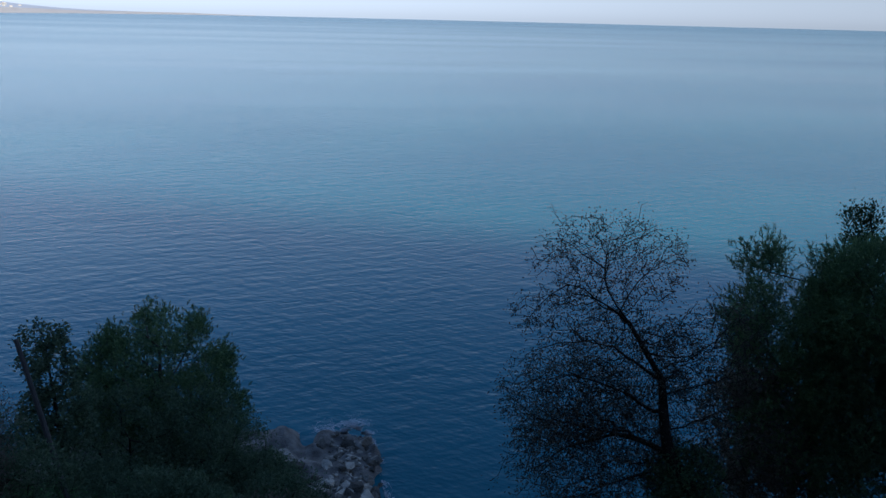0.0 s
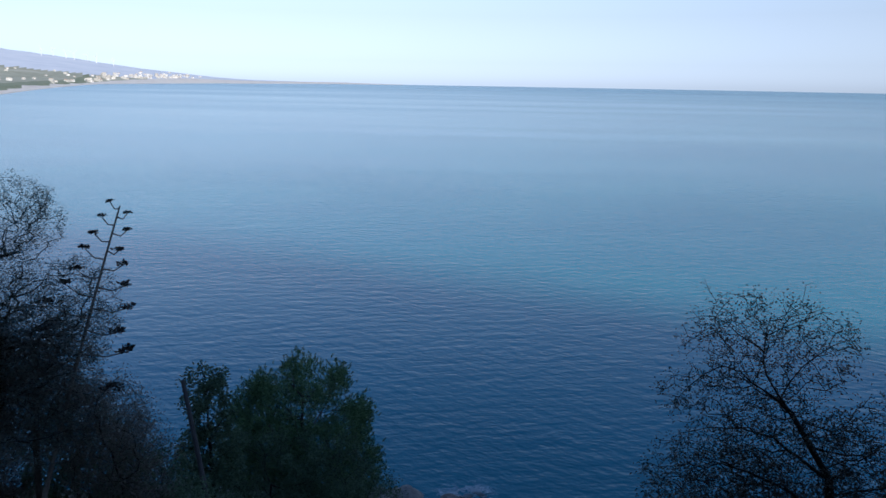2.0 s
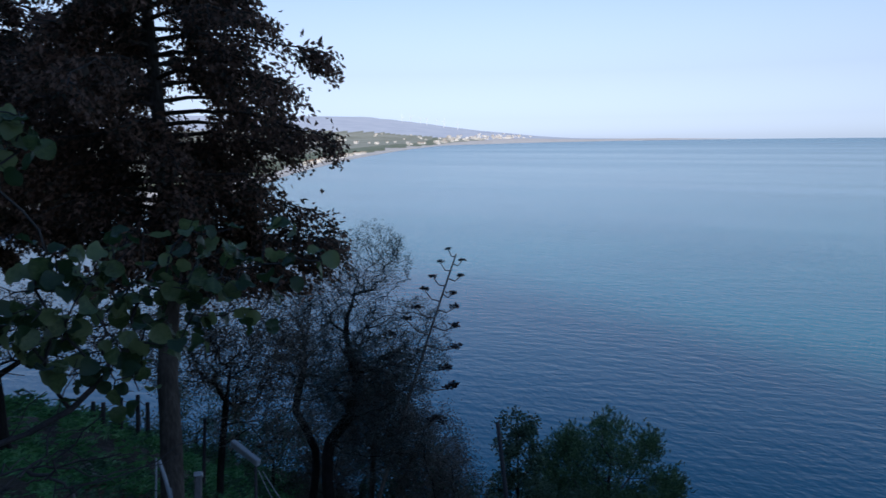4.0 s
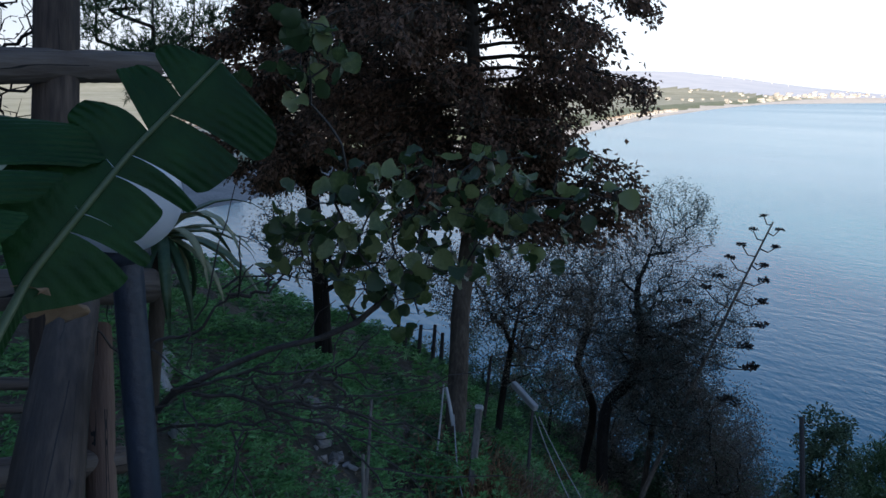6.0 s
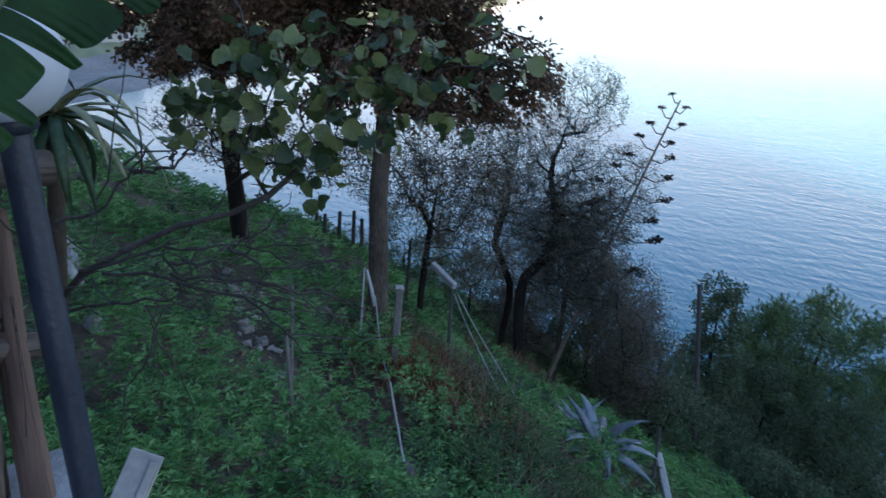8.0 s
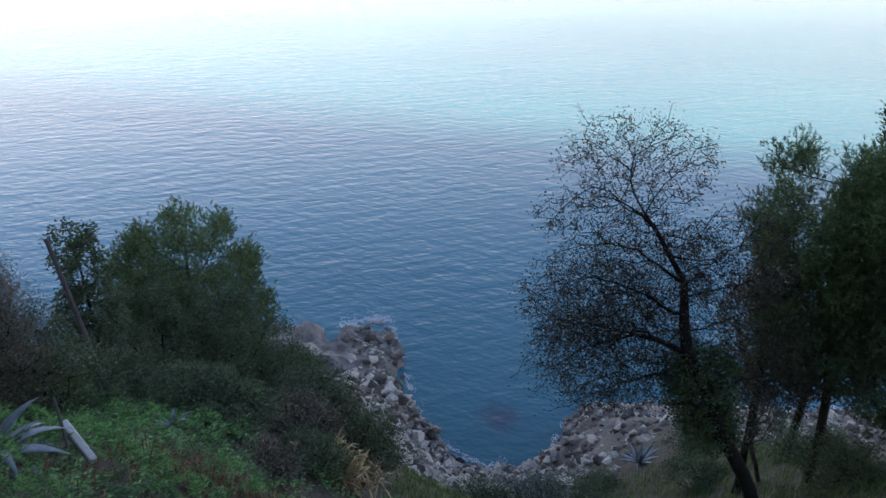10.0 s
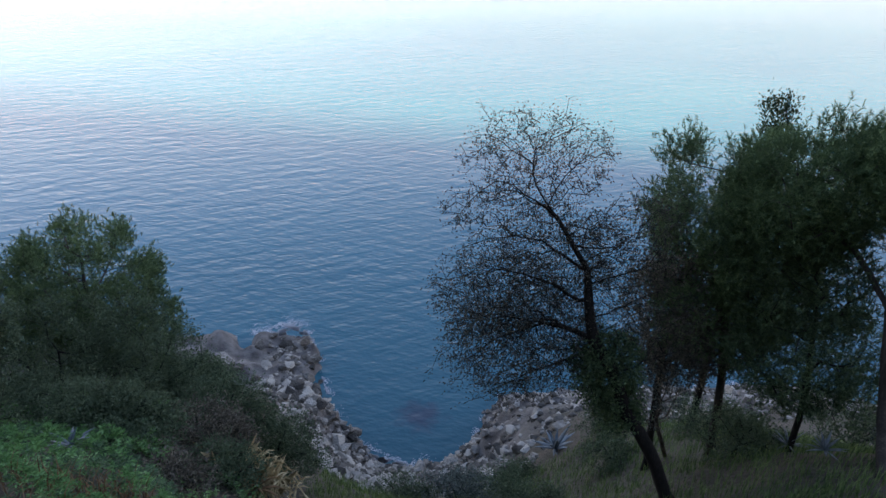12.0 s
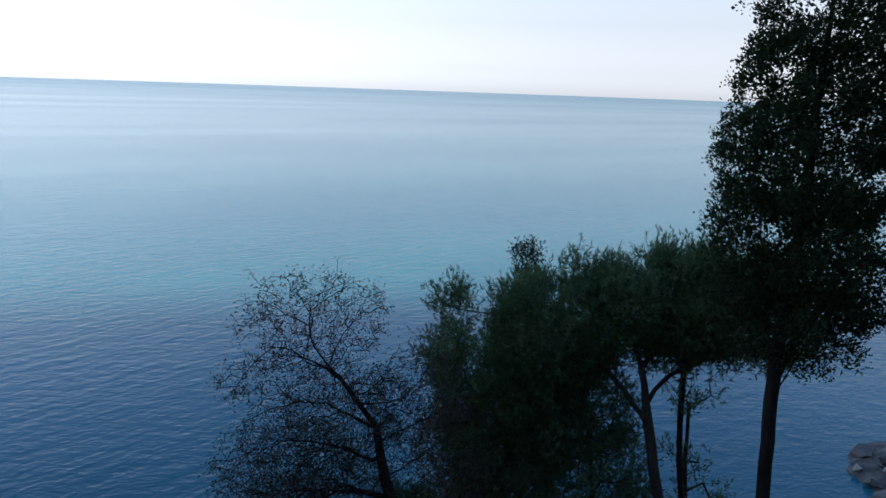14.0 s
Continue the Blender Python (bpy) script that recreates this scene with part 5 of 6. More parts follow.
def herb_clumps():
    """Taller clumps of pale star-like shoots standing out of the cover."""
    r = np.random.default_rng(86)
    buf = Buf()
    n = 420
    dist, yaw = np.exp(r.uniform(math.log(2.6), math.log(16), n)), np.radians(r.uniform(-5, 100, n))
    cx, cy = -np.sin(yaw) * dist, np.cos(yaw) * dist
    keep = (cy > 0.4) & (cy < 9.5) & (cx < -1)
    for x0, y0 in zip(cx[keep], cy[keep]):
        m = int(r.integers(6, 22))
        x, y = r.normal(x0, 0.16, m), r.normal(y0, 0.16, m)
        top = np.stack([x, y, height(x, y) + r.uniform(0.15, 0.34, m)], 1)
        p = np.repeat(top, 9, 0)
        p[:, 2] -= np.tile(np.repeat([0.0, 0.05, 0.11], 3), m)
        a = r.uniform(0, 6.28, len(p))
        w = np.stack([np.cos(a), np.sin(a), r.uniform(0.0, 0.6, len(p))], 1)
        leaves(buf, p, w, 0.06, 0.022, r, droop=0.2)
    return buf


tagged(part("herb_clumps", herb_clumps(), M_NETTLE), "taller pale green shoots among the herbs", "undergrowth", kind="stuff")


def litter():
    r = np.random.default_rng(87)
    n = 9000
    x = np.where(r.random(n) < 0.5, r.normal(PATH_A[0], 0.9, n), r.uniform(-9, -2, n))
    y = np.where(x < -6, r.normal(PATH_A[1], 0.7, n), r.uniform(1, 8, n))
    p = np.stack([x, y, height(x, y) + r.uniform(0.01, 0.16, n)], 1)
    return leaves(Buf(), p, r.normal(0, 1, (n, 3)) * np.array([1, 1, 0.4]), 0.07, 0.03, r)


tagged(part("dry_litter", litter(), M_LITTER), "dry brown leaf litter and stems among the herbs", "leaf litter", kind="stuff")


def blades(n, spots, tall, width, seed, lean=0.35):
    """Grass or dry stems at spots (functions give n points)."""
    r = np.random.default_rng(seed)
    x, y = spots(r, n)
    root = np.stack([x, y, height(x, y)], 1)
    a = r.uniform(0, 6.28, n)
    h = tall * r.uniform(0.5, 1.2, n)
    side = np.stack([-np.sin(a), np.cos(a), 0 * a], 1) * width / 2
    bend = np.stack([np.cos(a), np.sin(a), 0 * a], 1) * (lean * h)[:, None]
    mid = root + bend * 0.3 + np.stack([0 * a, 0 * a, 0.6 * h], 1)
    tip = root + bend + np.stack([0 * a, 0 * a, 0.95 * h], 1)
    b = Buf()
    v = np.stack([root - side, root + side, mid + side * 0.8, mid - side * 0.8, tip], 1).reshape(-1, 3)
    k = np.arange(n) * 5
    b.add(v, np.stack([k, k + 1, k + 2, k + 3], 1))
    b.add(v, np.stack([k + 3, k + 2, k + 4], 1))
    return b


def strip(cx, cy, sx, sy):
    return lambda r, n: (r.normal(cx, sx, n), r.normal(cy, sy, n))


tagged(part("grass", blades(22000, lambda r, n: (r.uniform(-1.2, 13, n), r.uniform(6.5, 15.0, n)), 0.28, 0.013, 82), M_GRASS), "pale green grass on the edge above the cove", "grass", kind="stuff")
tagged(part("grass", blades(16000, lambda r, n: (r.uniform(-2.4, 7, n), r.uniform(0.9, 7.0, n)), 0.25, 0.013, 92), M_GRASS), "thin grass below the terrace edge", "grass", kind="stuff")
tagged(part("dry_stems", blades(1300, strip(-5.72, 3.54, 0.4, 0.35), 0.3, 0.012, 83, 0.6), M_DRY), "reddish dry stems among the herbs", "dry plants", kind="stuff")
tagged(part("dry_stems", blades(1500, strip(-7.92, 6.84, 0.5, 0.4), 0.35, 0.014, 84, 0.7), M_DRY), "reddish dry stems below the olive", "dry plants", kind="stuff")
tagged(part("dry_stems", blades(160, strip(-3.24, 5.15, 0.9, 0.4), 0.35, 0.014, 85, 0.7), M_DRY), "brown dry stems at the edge of the slope", "dry plants", kind="stuff")

for spot, wide, label in ((-2.83, 6.12), 0.5, "brown dry stems at the edge of the slope"), ((-4.80, 3.89), 0.35, "tangle of grey-brown dry stems among the herbs"), ((-6.07, 3.92), 0.3, "rust-coloured dead stems among the herbs"):
    tagged(part("dry_stems", blades(300, strip(spot[0], spot[1], wide, wide * 0.7), 0.34, 0.016, 88, 0.6), M_DRY), label, "dry plants", kind="stuff")
tagged(part("dry_tangle", blades(1200, lambda r, n: (lambda f: (TANGLE_A[0] + f * (TANGLE_B[0] - TANGLE_A[0]) + r.normal(0, 0.45, n), TANGLE_A[1] + f * (TANGLE_B[1] - TANGLE_A[1]) + r.normal(0, 0.35, n)))(r.uniform(-0.1, 1.1, n)), 0.34, 0.011, 91, 0.9), M_LITTER), "grey-brown tangle of dry stems down the slope", "dry plants", kind="stuff")
straw = thing("dry_plant", (-1.95, 9.1, ground(-1.95, 9.1)), "straw-coloured dry plant with curled leaves", "plant")
tagged(part("dry_stalk_tuft", Buf().add(np.concatenate(blades(70, strip(-1.95, 9.1, 0.28, 0.2), 0.8, 0.035, 89, 0.5).v[:1]) - np.array(straw.location), np.arange(350).reshape(70, 5)[:, [0, 1, 2, 4, 3]]), M_STRAW, straw), kind="stuff")
r_ = np.random.default_rng(90)
tagged(part("curled_leaves", leaves(Buf(), np.concatenate([ball_points(r_, 420, (-0.05, 0, 0.45), (0.62, 0.4, 0.42)), ball_points(r_, 130, (-0.15, -0.3, 0.2), (0.55, 0.4, 0.25)), ball_points(r_, 90, (0.6, -0.2, 0.3), (0.3, 0.3, 0.3))]), r_.normal(0, 1, (640, 3)) + np.array([0, 0, 0.3]), 0.26, 0.034, r_, droop=0.45), M_STRAW, straw), kind="stuff")


def on_ground(p, up=0.0):
    return (p[0], p[1], ground(p[0], p[1]) + up)


# loose stones on the slope
M_STONE = surface("slope_stone", [(0.11, 0.096, 0.085), (0.215, 0.19, 0.17), (0.34, 0.305, 0.28)], 3, 20, 0.9, 0.6, 25, object_random=0.6)
STONES = [rock_mesh(s + 90, 0.8) for s in range(5)]
for me in STONES:
    me.materials.append(M_STONE)


def stone(x, y, size, label="weathered grey stone lying on the slope", lift=0.12):
    ob = new("stone", rng.choice(STONES))
    ob.matrix_world = Matrix.Translation((x, y, ground(x, y) + size * (lift - 0.1))) @ pose(0, 0, 0, rng.uniform(-20, 20), rng.uniform(-20, 20), rng.uniform(0, 360)) @ Matrix.Diagonal((size, size, size, 1))
    return tagged(ob, label, "stone", "stones on the slope")


for k in range(46):
    f = rng.uniform(-0.1, 1.05)
    stone(WALL_A[0] + f * (WALL_B[0] - WALL_A[0]) + rng.normal(0, 0.13), WALL_A[1] + f * (WALL_B[1] - WALL_A[1]) + rng.normal(0, 0.13), float(rng.uniform(0.035, 0.11)), lift=0.3)
for k in range(20):
    stone(rng.normal(PATH_A[0], 0.6), rng.normal(PATH_A[1], 0.45), float(rng.uniform(0.05, 0.14)))
for x, y, size in ((-9.6, 4.1, 0.34), (-9.2, 4.4, 0.25), (-7.2, 3.1, 0.2)):
    stone(x, y, size)
M_MASONRY = surface("broken_masonry", [(0.30, 0.29, 0.28), (0.46, 0.45, 0.44), (0.62, 0.61, 0.6)], 5, 30, 0.9, 0.8, 22, object_random=0.3, depth=0.04)
LUMPS = [rock_mesh(s + 130, 1.0) for s in range(3)]
for me in LUMPS:
    me.materials.append(M_MASONRY)
for x, y, size in ((-7.31, 0.62, 0.30), (-6.55, 0.50, 0.24), (-6.95, 0.58, 0.2), (-5.72, 0.56, 0.17)):
    ob = new("masonry_lump", rng.choice(LUMPS))
    ob.matrix_world = Matrix.Translation((x, y, ground(x, y) + size * 0.6)) @ pose(0, 0, 0, rng.uniform(-20, 20), rng.uniform(-20, 20), rng.uniform(0, 360)) @ Matrix.Diagonal((size * 0.8, size * 0.7, size, 1))
    tagged(ob, "pale broken lump of masonry on the slope", "masonry", "broken masonry")
M_BRICKRED = surface("red_brick", [(0.30, 0.12, 0.07), (0.40, 0.18, 0.11)], 6, 40, 0.9, 0.4, 60)
tagged(part("brick", box(Buf(), on_ground((-9.22, 4.37, 20.31), 0.03), (0.22, 0.11, 0.10), pose(0, 0, 0, 12, 8, 35), 0, 0.01), M_BRICKRED), "broken red brick lying among the herbs", "brick")

# ---- agaves ----
M_AGAVE = surface("agave_leaf", [(0.055, 0.08, 0.09), (0.11, 0.145, 0.165), (0.20, 0.245, 0.265)], 4, 25, 0.6, 0.15, 40, object_random=0.4)
M_STRAP = surface("variegated_strap", [(0.035, 0.075, 0.03), (0.09, 0.13, 0.055), (0.28, 0.28, 0.15)], 6, 40, 0.5, 0.1, 40, object_random=0.6, translucent=0.2)


def blade_leaf(length, width, bend, gutter=0.25, n=7, thick=0.012):
    """A thick, gutter-shaped pointed leaf along +x that bends down by bend degrees towards the tip."""
    b = Buf()
    t = np.linspace(0, 1, n)
    ang = np.radians(bend) * t**1.5
    dx, dz = np.cos(-ang), np.sin(-ang)
    x, z = np.r_[0, np.cumsum((dx[1:] + dx[:-1]) / 2)] * length / (n - 1), np.r_[0, np.cumsum((dz[1:] + dz[:-1]) / 2)] * length / (n - 1)
    w = width / 2 * np.sin(np.pi * (0.18 + 0.82 * t)) ** 0.8 * (1 - t**6) + 0.002
    rows = []
    for k in range(n):
        rows += [(x[k], -w[k], z[k] + gutter * w[k]), (x[k], 0, z[k]), (x[k], w[k], z[k] + gutter * w[k]), (x[k], 0, z[k] - thick * (1 - 0.8 * t[k]))]
    f = []
    for k in range(n - 1):
        o = 4 * k
        f += [(o, o + 1, o + 5, o + 4), (o + 1, o + 2, o + 6, o + 5), (o + 2, o + 3, o + 7, o + 6), (o + 3, o, o + 4, o + 7)]
    b.add(rows, f)
    return b


def rosette(name, label, category, place, count, length, width, material, seed, low=-5, high=75, bend=35, group="", leaf_name="leaf"):
    r = np.random.default_rng(seed)
    t = thing(name, place, label, category, group)
    meshes = []
    for q in range(4):
        me = blade_leaf(length * r.uniform(0.8, 1.1), width, bend * r.uniform(0.4, 1.5)).mesh(leaf_name, True)
        me.materials.append(material)
        meshes.append(me)
    for k in range(count):
        ob = part(leaf_name, meshes[k % 4], None, t)
        s = r.uniform(0.75, 1.05)
        ob.matrix_basis = pose(0, 0, 0.05, 0, -(low + (high - low) * (k / count) ** 1.2 + r.uniform(-8, 8)), 137.5 * k + r.uniform(-12, 12)) @ Matrix.Diagonal((s, s, s, 1))
    return t


big_agave = rosette("agave", "blue-grey agave with broad drooping leaves on the slope", "agave", on_ground((-4.62, 5.25, 19.68), 0.12), 26, 0.84, 0.125, M_AGAVE, 91, -4, 60, 48, "agaves")
dead = blade_leaf(0.75, 0.035, 165, 0.4, 10, 0.004).mesh("dead_leaf", True)
dead.materials.append(M_STRAW)
for k in range(11):
    ob = part("dead_leaf", dead, None, big_agave, "curled straw-coloured dead leaf")
    s_ = rng.uniform(0.6, 1.05)
    ob.matrix_basis = pose(0, 0, 0.08, rng.uniform(-15, 15), -rng.uniform(25, 65), 33 * k + rng.uniform(-10, 10)) @ Matrix.Diagonal((s_, s_, s_, 1))
rosette("agave", "small blue-grey agave beside the larger one", "agave", on_ground((-5.17, 5.47, 19.58), 0.08), 14, 0.6, 0.08, M_AGAVE, 92, 0, 70, 45, "agaves")
rosette("agave", "pale agave on the edge above the cove", "agave", on_ground((5.73, 15.72, 9.41), 0.1), 18, 0.85, 0.14, M_AGAVE, 93, 5, 75, 20, "agaves")
rosette("agave", "pale spiky agave under the pines", "agave", on_ground((7.96, 9.23, 15.29), 0.1), 18, 0.42, 0.05, M_AGAVE, 94, 5, 80, 15, "agaves")
rosette("agave", "pale spiky agave under the pines", "agave", on_ground((7.85, 8.25, 16.13), 0.1), 18, 0.42, 0.05, M_AGAVE, 95, 5, 80, 15, "agaves")
rosette("agave", "grey agave at the foot of the shrubs", "agave", on_ground((-4.11, 7.86, 17.81), 0.1), 14, 0.45, 0.06, M_AGAVE, 97, 0, 60, 30, "agaves")
rosette("dry_plant", "dried yellow-brown plant with curled leaves", "dry plant", on_ground((-1.84, 8.66, 15.86), 0.1), 16, 0.6, 0.05, M_DRY, 96, 20, 85, 70)

edge_a, edge_b = (-10.51, 11.11, 15.80), (-7.27, 9.79, 16.62)
M_KERB = surface("edging_stone", [(0.14, 0.14, 0.14), (0.24, 0.24, 0.235)], 3, 20, 0.9, 0.5, 30)
kerb = Buf()
kv = Vector(edge_b) - Vector(edge_a)
box(kerb, (Vector(edge_a) + Vector(edge_b)) / 2 + Vector((0, 0, 0.12)), (0.16, 0.3, kv.length), kv.to_track_quat("Z", "X").to_matrix().to_4x4(), 0, 0.03)
tagged(part("stone_edging", kerb, M_KERB), "long grey stone edging on the brink of the slope", "edging stone")

# flower stalk of an agave, gone to seed
M_STALK = surface("dry_stalk", [(0.07, 0.057, 0.044), (0.15, 0.12, 0.092), (0.24, 0.195, 0.15)], 5, 30, 0.9, 0.4, 40)
M_POD = surface("seed_heads", [(0.02, 0.018, 0.015), (0.05, 0.04, 0.032)], 8, 40, 0.95, 0.6, 60)


def flower_stalk():
    r = np.random.default_rng(98)
    a, b = np.array((-7.85, 7.54, 18.67)), np.array((-7.49, 9.89, 23.00))
    a[2] = ground(a[0], a[1]) - 0.1
    t = thing("agave_stalk", a, "tall dry agave flower stalk with dark seed heads", "flower stalk")
    pts = bent(0 * a, b - a, 14, -0.12)
    part("stem", tube(Buf(), pts, np.linspace(0.045, 0.014, 14), 8), M_STALK, t, smooth=True)
    axis = unit(b - a)
    across = unit(np.cross(axis, unit(np.array([-0.6, 0.75, 0]))))
    for k in range(18):
        f = 0.45 + 0.54 * (k / 17) ** 0.85
        root = pts[0] + (pts[-1] - pts[0]) * f + np.array([0, 0, 0.12 * 4 * f * (1 - f)])
        side = 1 if k % 2 else -1
        d = unit(across * side * r.uniform(0.7, 1) + np.array([-0.6, 0.75, 0]) * r.normal(0, 0.45) * 1.0 + np.array([0, 0, 0.1]))
        reach = (0.8 - 0.66 * (f - 0.47) / 0.52) * r.uniform(0.75, 1.05)
        end = root + d * reach + np.array([0, 0, 0.07])
        w = tube(Buf(), [root, root + d * reach * 0.55 - np.array([0, 0, 0.03]), end], [0.014, 0.011, 0.009], 5)
        arm = part("branch", w, M_STALK, t)
        pod = Buf()
        big = 0.115 - 0.065 * (f - 0.47) / 0.52
        n = 26
        p = ball_points(r, n, end + np.array([0, 0, big * 0.4]), (big * 1.25, big * 1.25, big * 0.38))
        leaves(pod, p, r.normal(0, 0.5, (n, 3)) * np.array([1, 1, 0.4]) + d * 0.5 + np.array([0, 0, 0.15]), big * 0.75, big * 0.5, r)
        leaves(pod, p, r.normal(0, 1, (n, 3)) * np.array([1, 1, 0.35]), big * 0.7, big * 0.55, r)
        part("seed_head", pod, M_POD, arm)
    return t


flower_stalk()

# ---- posts, boards and cables on the slope ----
M_GREYWOOD = surface("weathered_wood", [(0.07, 0.06, 0.05), (0.13, 0.115, 0.10), (0.22, 0.2, 0.175)], 6, 40, 0.85, 0.5, 30, stretch=(1, 1, 0.15))
M_PALE = surface("pale_painted_board", [(0.24, 0.235, 0.225), (0.33, 0.325, 0.31), (0.44, 0.43, 0.42)], 4, 30, 0.6, 0.2, 50)
M_CABLE = surface("grey_cable", [(0.22, 0.22, 0.22), (0.34, 0.34, 0.33)], 6, 50, 0.6, 0.1, 50)
M_DARKPOST = surface("dark_stake", [(0.03, 0.028, 0.026), (0.07, 0.06, 0.055)], 6, 40, 0.9, 0.4, 40)


def stick(name, a, b, size, material, label, category, group="", cap=None, round_=False, down=True):
    """A post or board from a (top) to b (foot), square or round; the foot goes into the ground."""
    a, b = np.array(a, float), np.array(b, float)
    if down:
        g = ground(b[0], b[1])
        b = a + (b - a) * max(1.0, (a[2] - g + 0.08) / max(a[2] - b[2], 0.05)) if a[2] - b[2] > 0.15 else b
    t = thing(name, b, label, category, group)
    w = Buf()
    if round_:
        tube(w, [(0, 0, 0), tuple((a - b) * 0.5 + np.array([0.01, 0, 0])), tuple(a - b)], [size, size * 0.95, size * 0.8], 8)
    else:
        L = float(np.linalg.norm(a - b))
        q = Vector(a - b).to_track_quat("Z", "X").to_matrix().to_4x4()
        box(w, (a - b) / 2, (size, size * 0.8, L), q, 0, size * 0.12)
    part("shaft", w, material, t)
    if cap is not None:
        q = Vector(a - b).to_track_quat("Z", "X").to_matrix().to_4x4()
        part("cap", box(Buf(), (a - b) * 1.005, (size * 1.15, size, 0.05), q, 0, 0.008), cap, t, "pale worn top")
    return t


stick("post", (-6.18, 3.58, 21.74), (-5.77, 3.23, 20.98), 0.085, M_GREYWOOD, "weathered grey square post with a pale top", "post", cap=M_PALE)
stick("rod", (-6.61, 3.39, 21.88), (-6.40, 3.20, 21.29), 0.011, M_PALE, "thin pale rod standing on the slope", "rod", round_=True)
stick("rod", (-6.43, 3.32, 21.93), (-6.17, 3.26, 21.62), 0.02, M_PALE, "thin pale rod leaning from its neighbour", "rod", round_=True, down=False)
stick("board", (-7.13, 4.67, 21.43), (-6.65, 4.68, 21.29), 0.085, M_PALE, "pale tilted board fixed on a stake", "board", down=False)
stick("stake", (-6.70, 4.67, 21.26), (-6.42, 4.41, 20.63), 0.022, M_DARKPOST, "thin dark stake under the tilted board", "stake", round_=True)
stick("board", (-4.24, 5.84, 19.79), (-3.80, 5.52, 19.54), 0.10, M_PALE, "white board slanting out of the grass", "board", down=False)
stick("stake", (-4.28, 5.87, 20.12), (-4.16, 5.69, 19.90), 0.02, M_DARKPOST, "thin dark stake beside the white board", "stake", round_=True)
stick("stake", (-4.92, 1.76, 22.30), (-4.78, 1.70, 21.95), 0.018, M_GREYWOOD, "grey broken wooden stake in the herbs", "stake", round_=True)
stick("stake", (-5.38, 2.03, 22.50), (-5.21, 1.92, 22.11), 0.015, M_GREYWOOD, "short grey wooden stake in the herbs", "stake", round_=True)
stick("plank", (-7.55, 4.73, 20.12), (-8.28, 5.87, 19.24), 0.06, M_GREYWOOD, "old grey plank lying on bare earth", "plank", down=False)
stick("pole", (-7.46, 11.25, 19.31), (-6.38, 10.12, 17.10), 0.05, M_DARKPOST, "bare dark pole among the young trees", "pole", round_=True)
stick("stake", (-9.35, 5.77, 20.83), (-9.20, 5.61, 20.32), 0.03, M_DARKPOST, "thin dark stake beyond the cypress", "stake", round_=True)
FENCE = [on_ground(p) for p in ((-11.44, 5.02, 20.51), (-11.36, 5.15, 20.48), (-11.24, 5.37, 20.42), (-11.10, 5.59, 20.36), (-11.02, 5.72, 20.32))]
FENCE_TOP = [(-11.51, 5.12, 20.82), (-11.44, 5.25, 20.78), (-11.33, 5.50, 20.81), (-11.21, 5.73, 20.81), (-11.10, 5.83, 20.67)]
for p, top in zip(FENCE, FENCE_TOP):
    stick("fence_post", top, (p[0], p[1], min(p[2], top[2] - 0.3) - 0.1), 0.04, M_DARKPOST, "short dark fence post on the ridge", "fence post", "fence posts on the ridge", round_=True)
for a, b in zip(FENCE_TOP[:-1], FENCE_TOP[1:]):
    tagged(part("fence_wire", tube(Buf(), bent((a[0], a[1], a[2] - 0.06), (b[0], b[1], b[2] - 0.06), 5, 0.04), 0.006, 4), M_DARKPOST), "dark wire strung between fence posts", "wire", "fence wires")


def cable(points, radius, label, material=None):
    pts = []
    for a, b in zip(points[:-1], points[1:]):
        pts += list(bent(a, b, 6, 0.03))[:-1]
    pts.append(np.array(points[-1], float))
    return tagged(part("cable", tube(Buf(), pts, radius, 6), material or M_CABLE, smooth=True), label, "cable")


cable([(-6.21, 3.29, 21.72), (-5.72, 3.06, 21.35), (-5.31, 2.92, 21.24)], 0.007, "slack grey cable running down the slope")
cable(PIPE[:3], 0.011, "pale grey pipe running down the slope")
cable(PIPE[2:], 0.011, "pale grey pipe below the lump")
cable([(-6.63, 4.65, 21.22), (-6.18, 4.64, 20.74), (-4.86, 4.20, 20.51)], 0.006, "thin grey cable from the tilted board", None)
cable([(-6.59, 4.68, 21.21), (-5.92, 4.77, 20.54), (-4.42, 4.34, 20.28)], 0.006, "thin grey cable from the tilted board", None)
M_LUMP = surface("lump_concrete", [(0.10, 0.095, 0.09), (0.18, 0.17, 0.165)], 8, 50, 0.9, 0.6, 50)
lump = rock_mesh(120, 0.9)
lump.materials.append(M_LUMP)
ob = tagged(new("concrete_lump", lump), "dark round lump of concrete on the pipe", "concrete lump")
ob.matrix_world = Matrix.Translation((-4.07, 2.33, 21.30)) @ Matrix.Diagonal((0.11, 0.10, 0.15, 1))

# ---- the terrace edge: slab, log fence, lamp ----
M_CONCRETE = surface("terrace_concrete", [(0.20, 0.20, 0.20), (0.30, 0.30, 0.295), (0.42, 0.42, 0.41)], 3, 25, 0.9, 0.5, 40)
M_LOG = surface("fence_log", [(0.012, 0.0075, 0.005), (0.042, 0.027, 0.018), (0.115, 0.078, 0.054)], 7, 60, 0.8, 0.8, 50, stretch=(0.14, 1, 1), depth=0.01)
M_LOG_RAIL = surface("rail_log", [(0.04, 0.028, 0.021), (0.09, 0.068, 0.054), (0.17, 0.14, 0.115)], 6, 40, 0.8, 0.6, 40, stretch=(0.14, 1, 1))
M_LOG_RED = surface("reddish_log", [(0.05, 0.03, 0.022), (0.12, 0.07, 0.048), (0.20, 0.13, 0.095)], 5, 26, 0.8, 0.6, 40, stretch=(0.14, 1, 1))
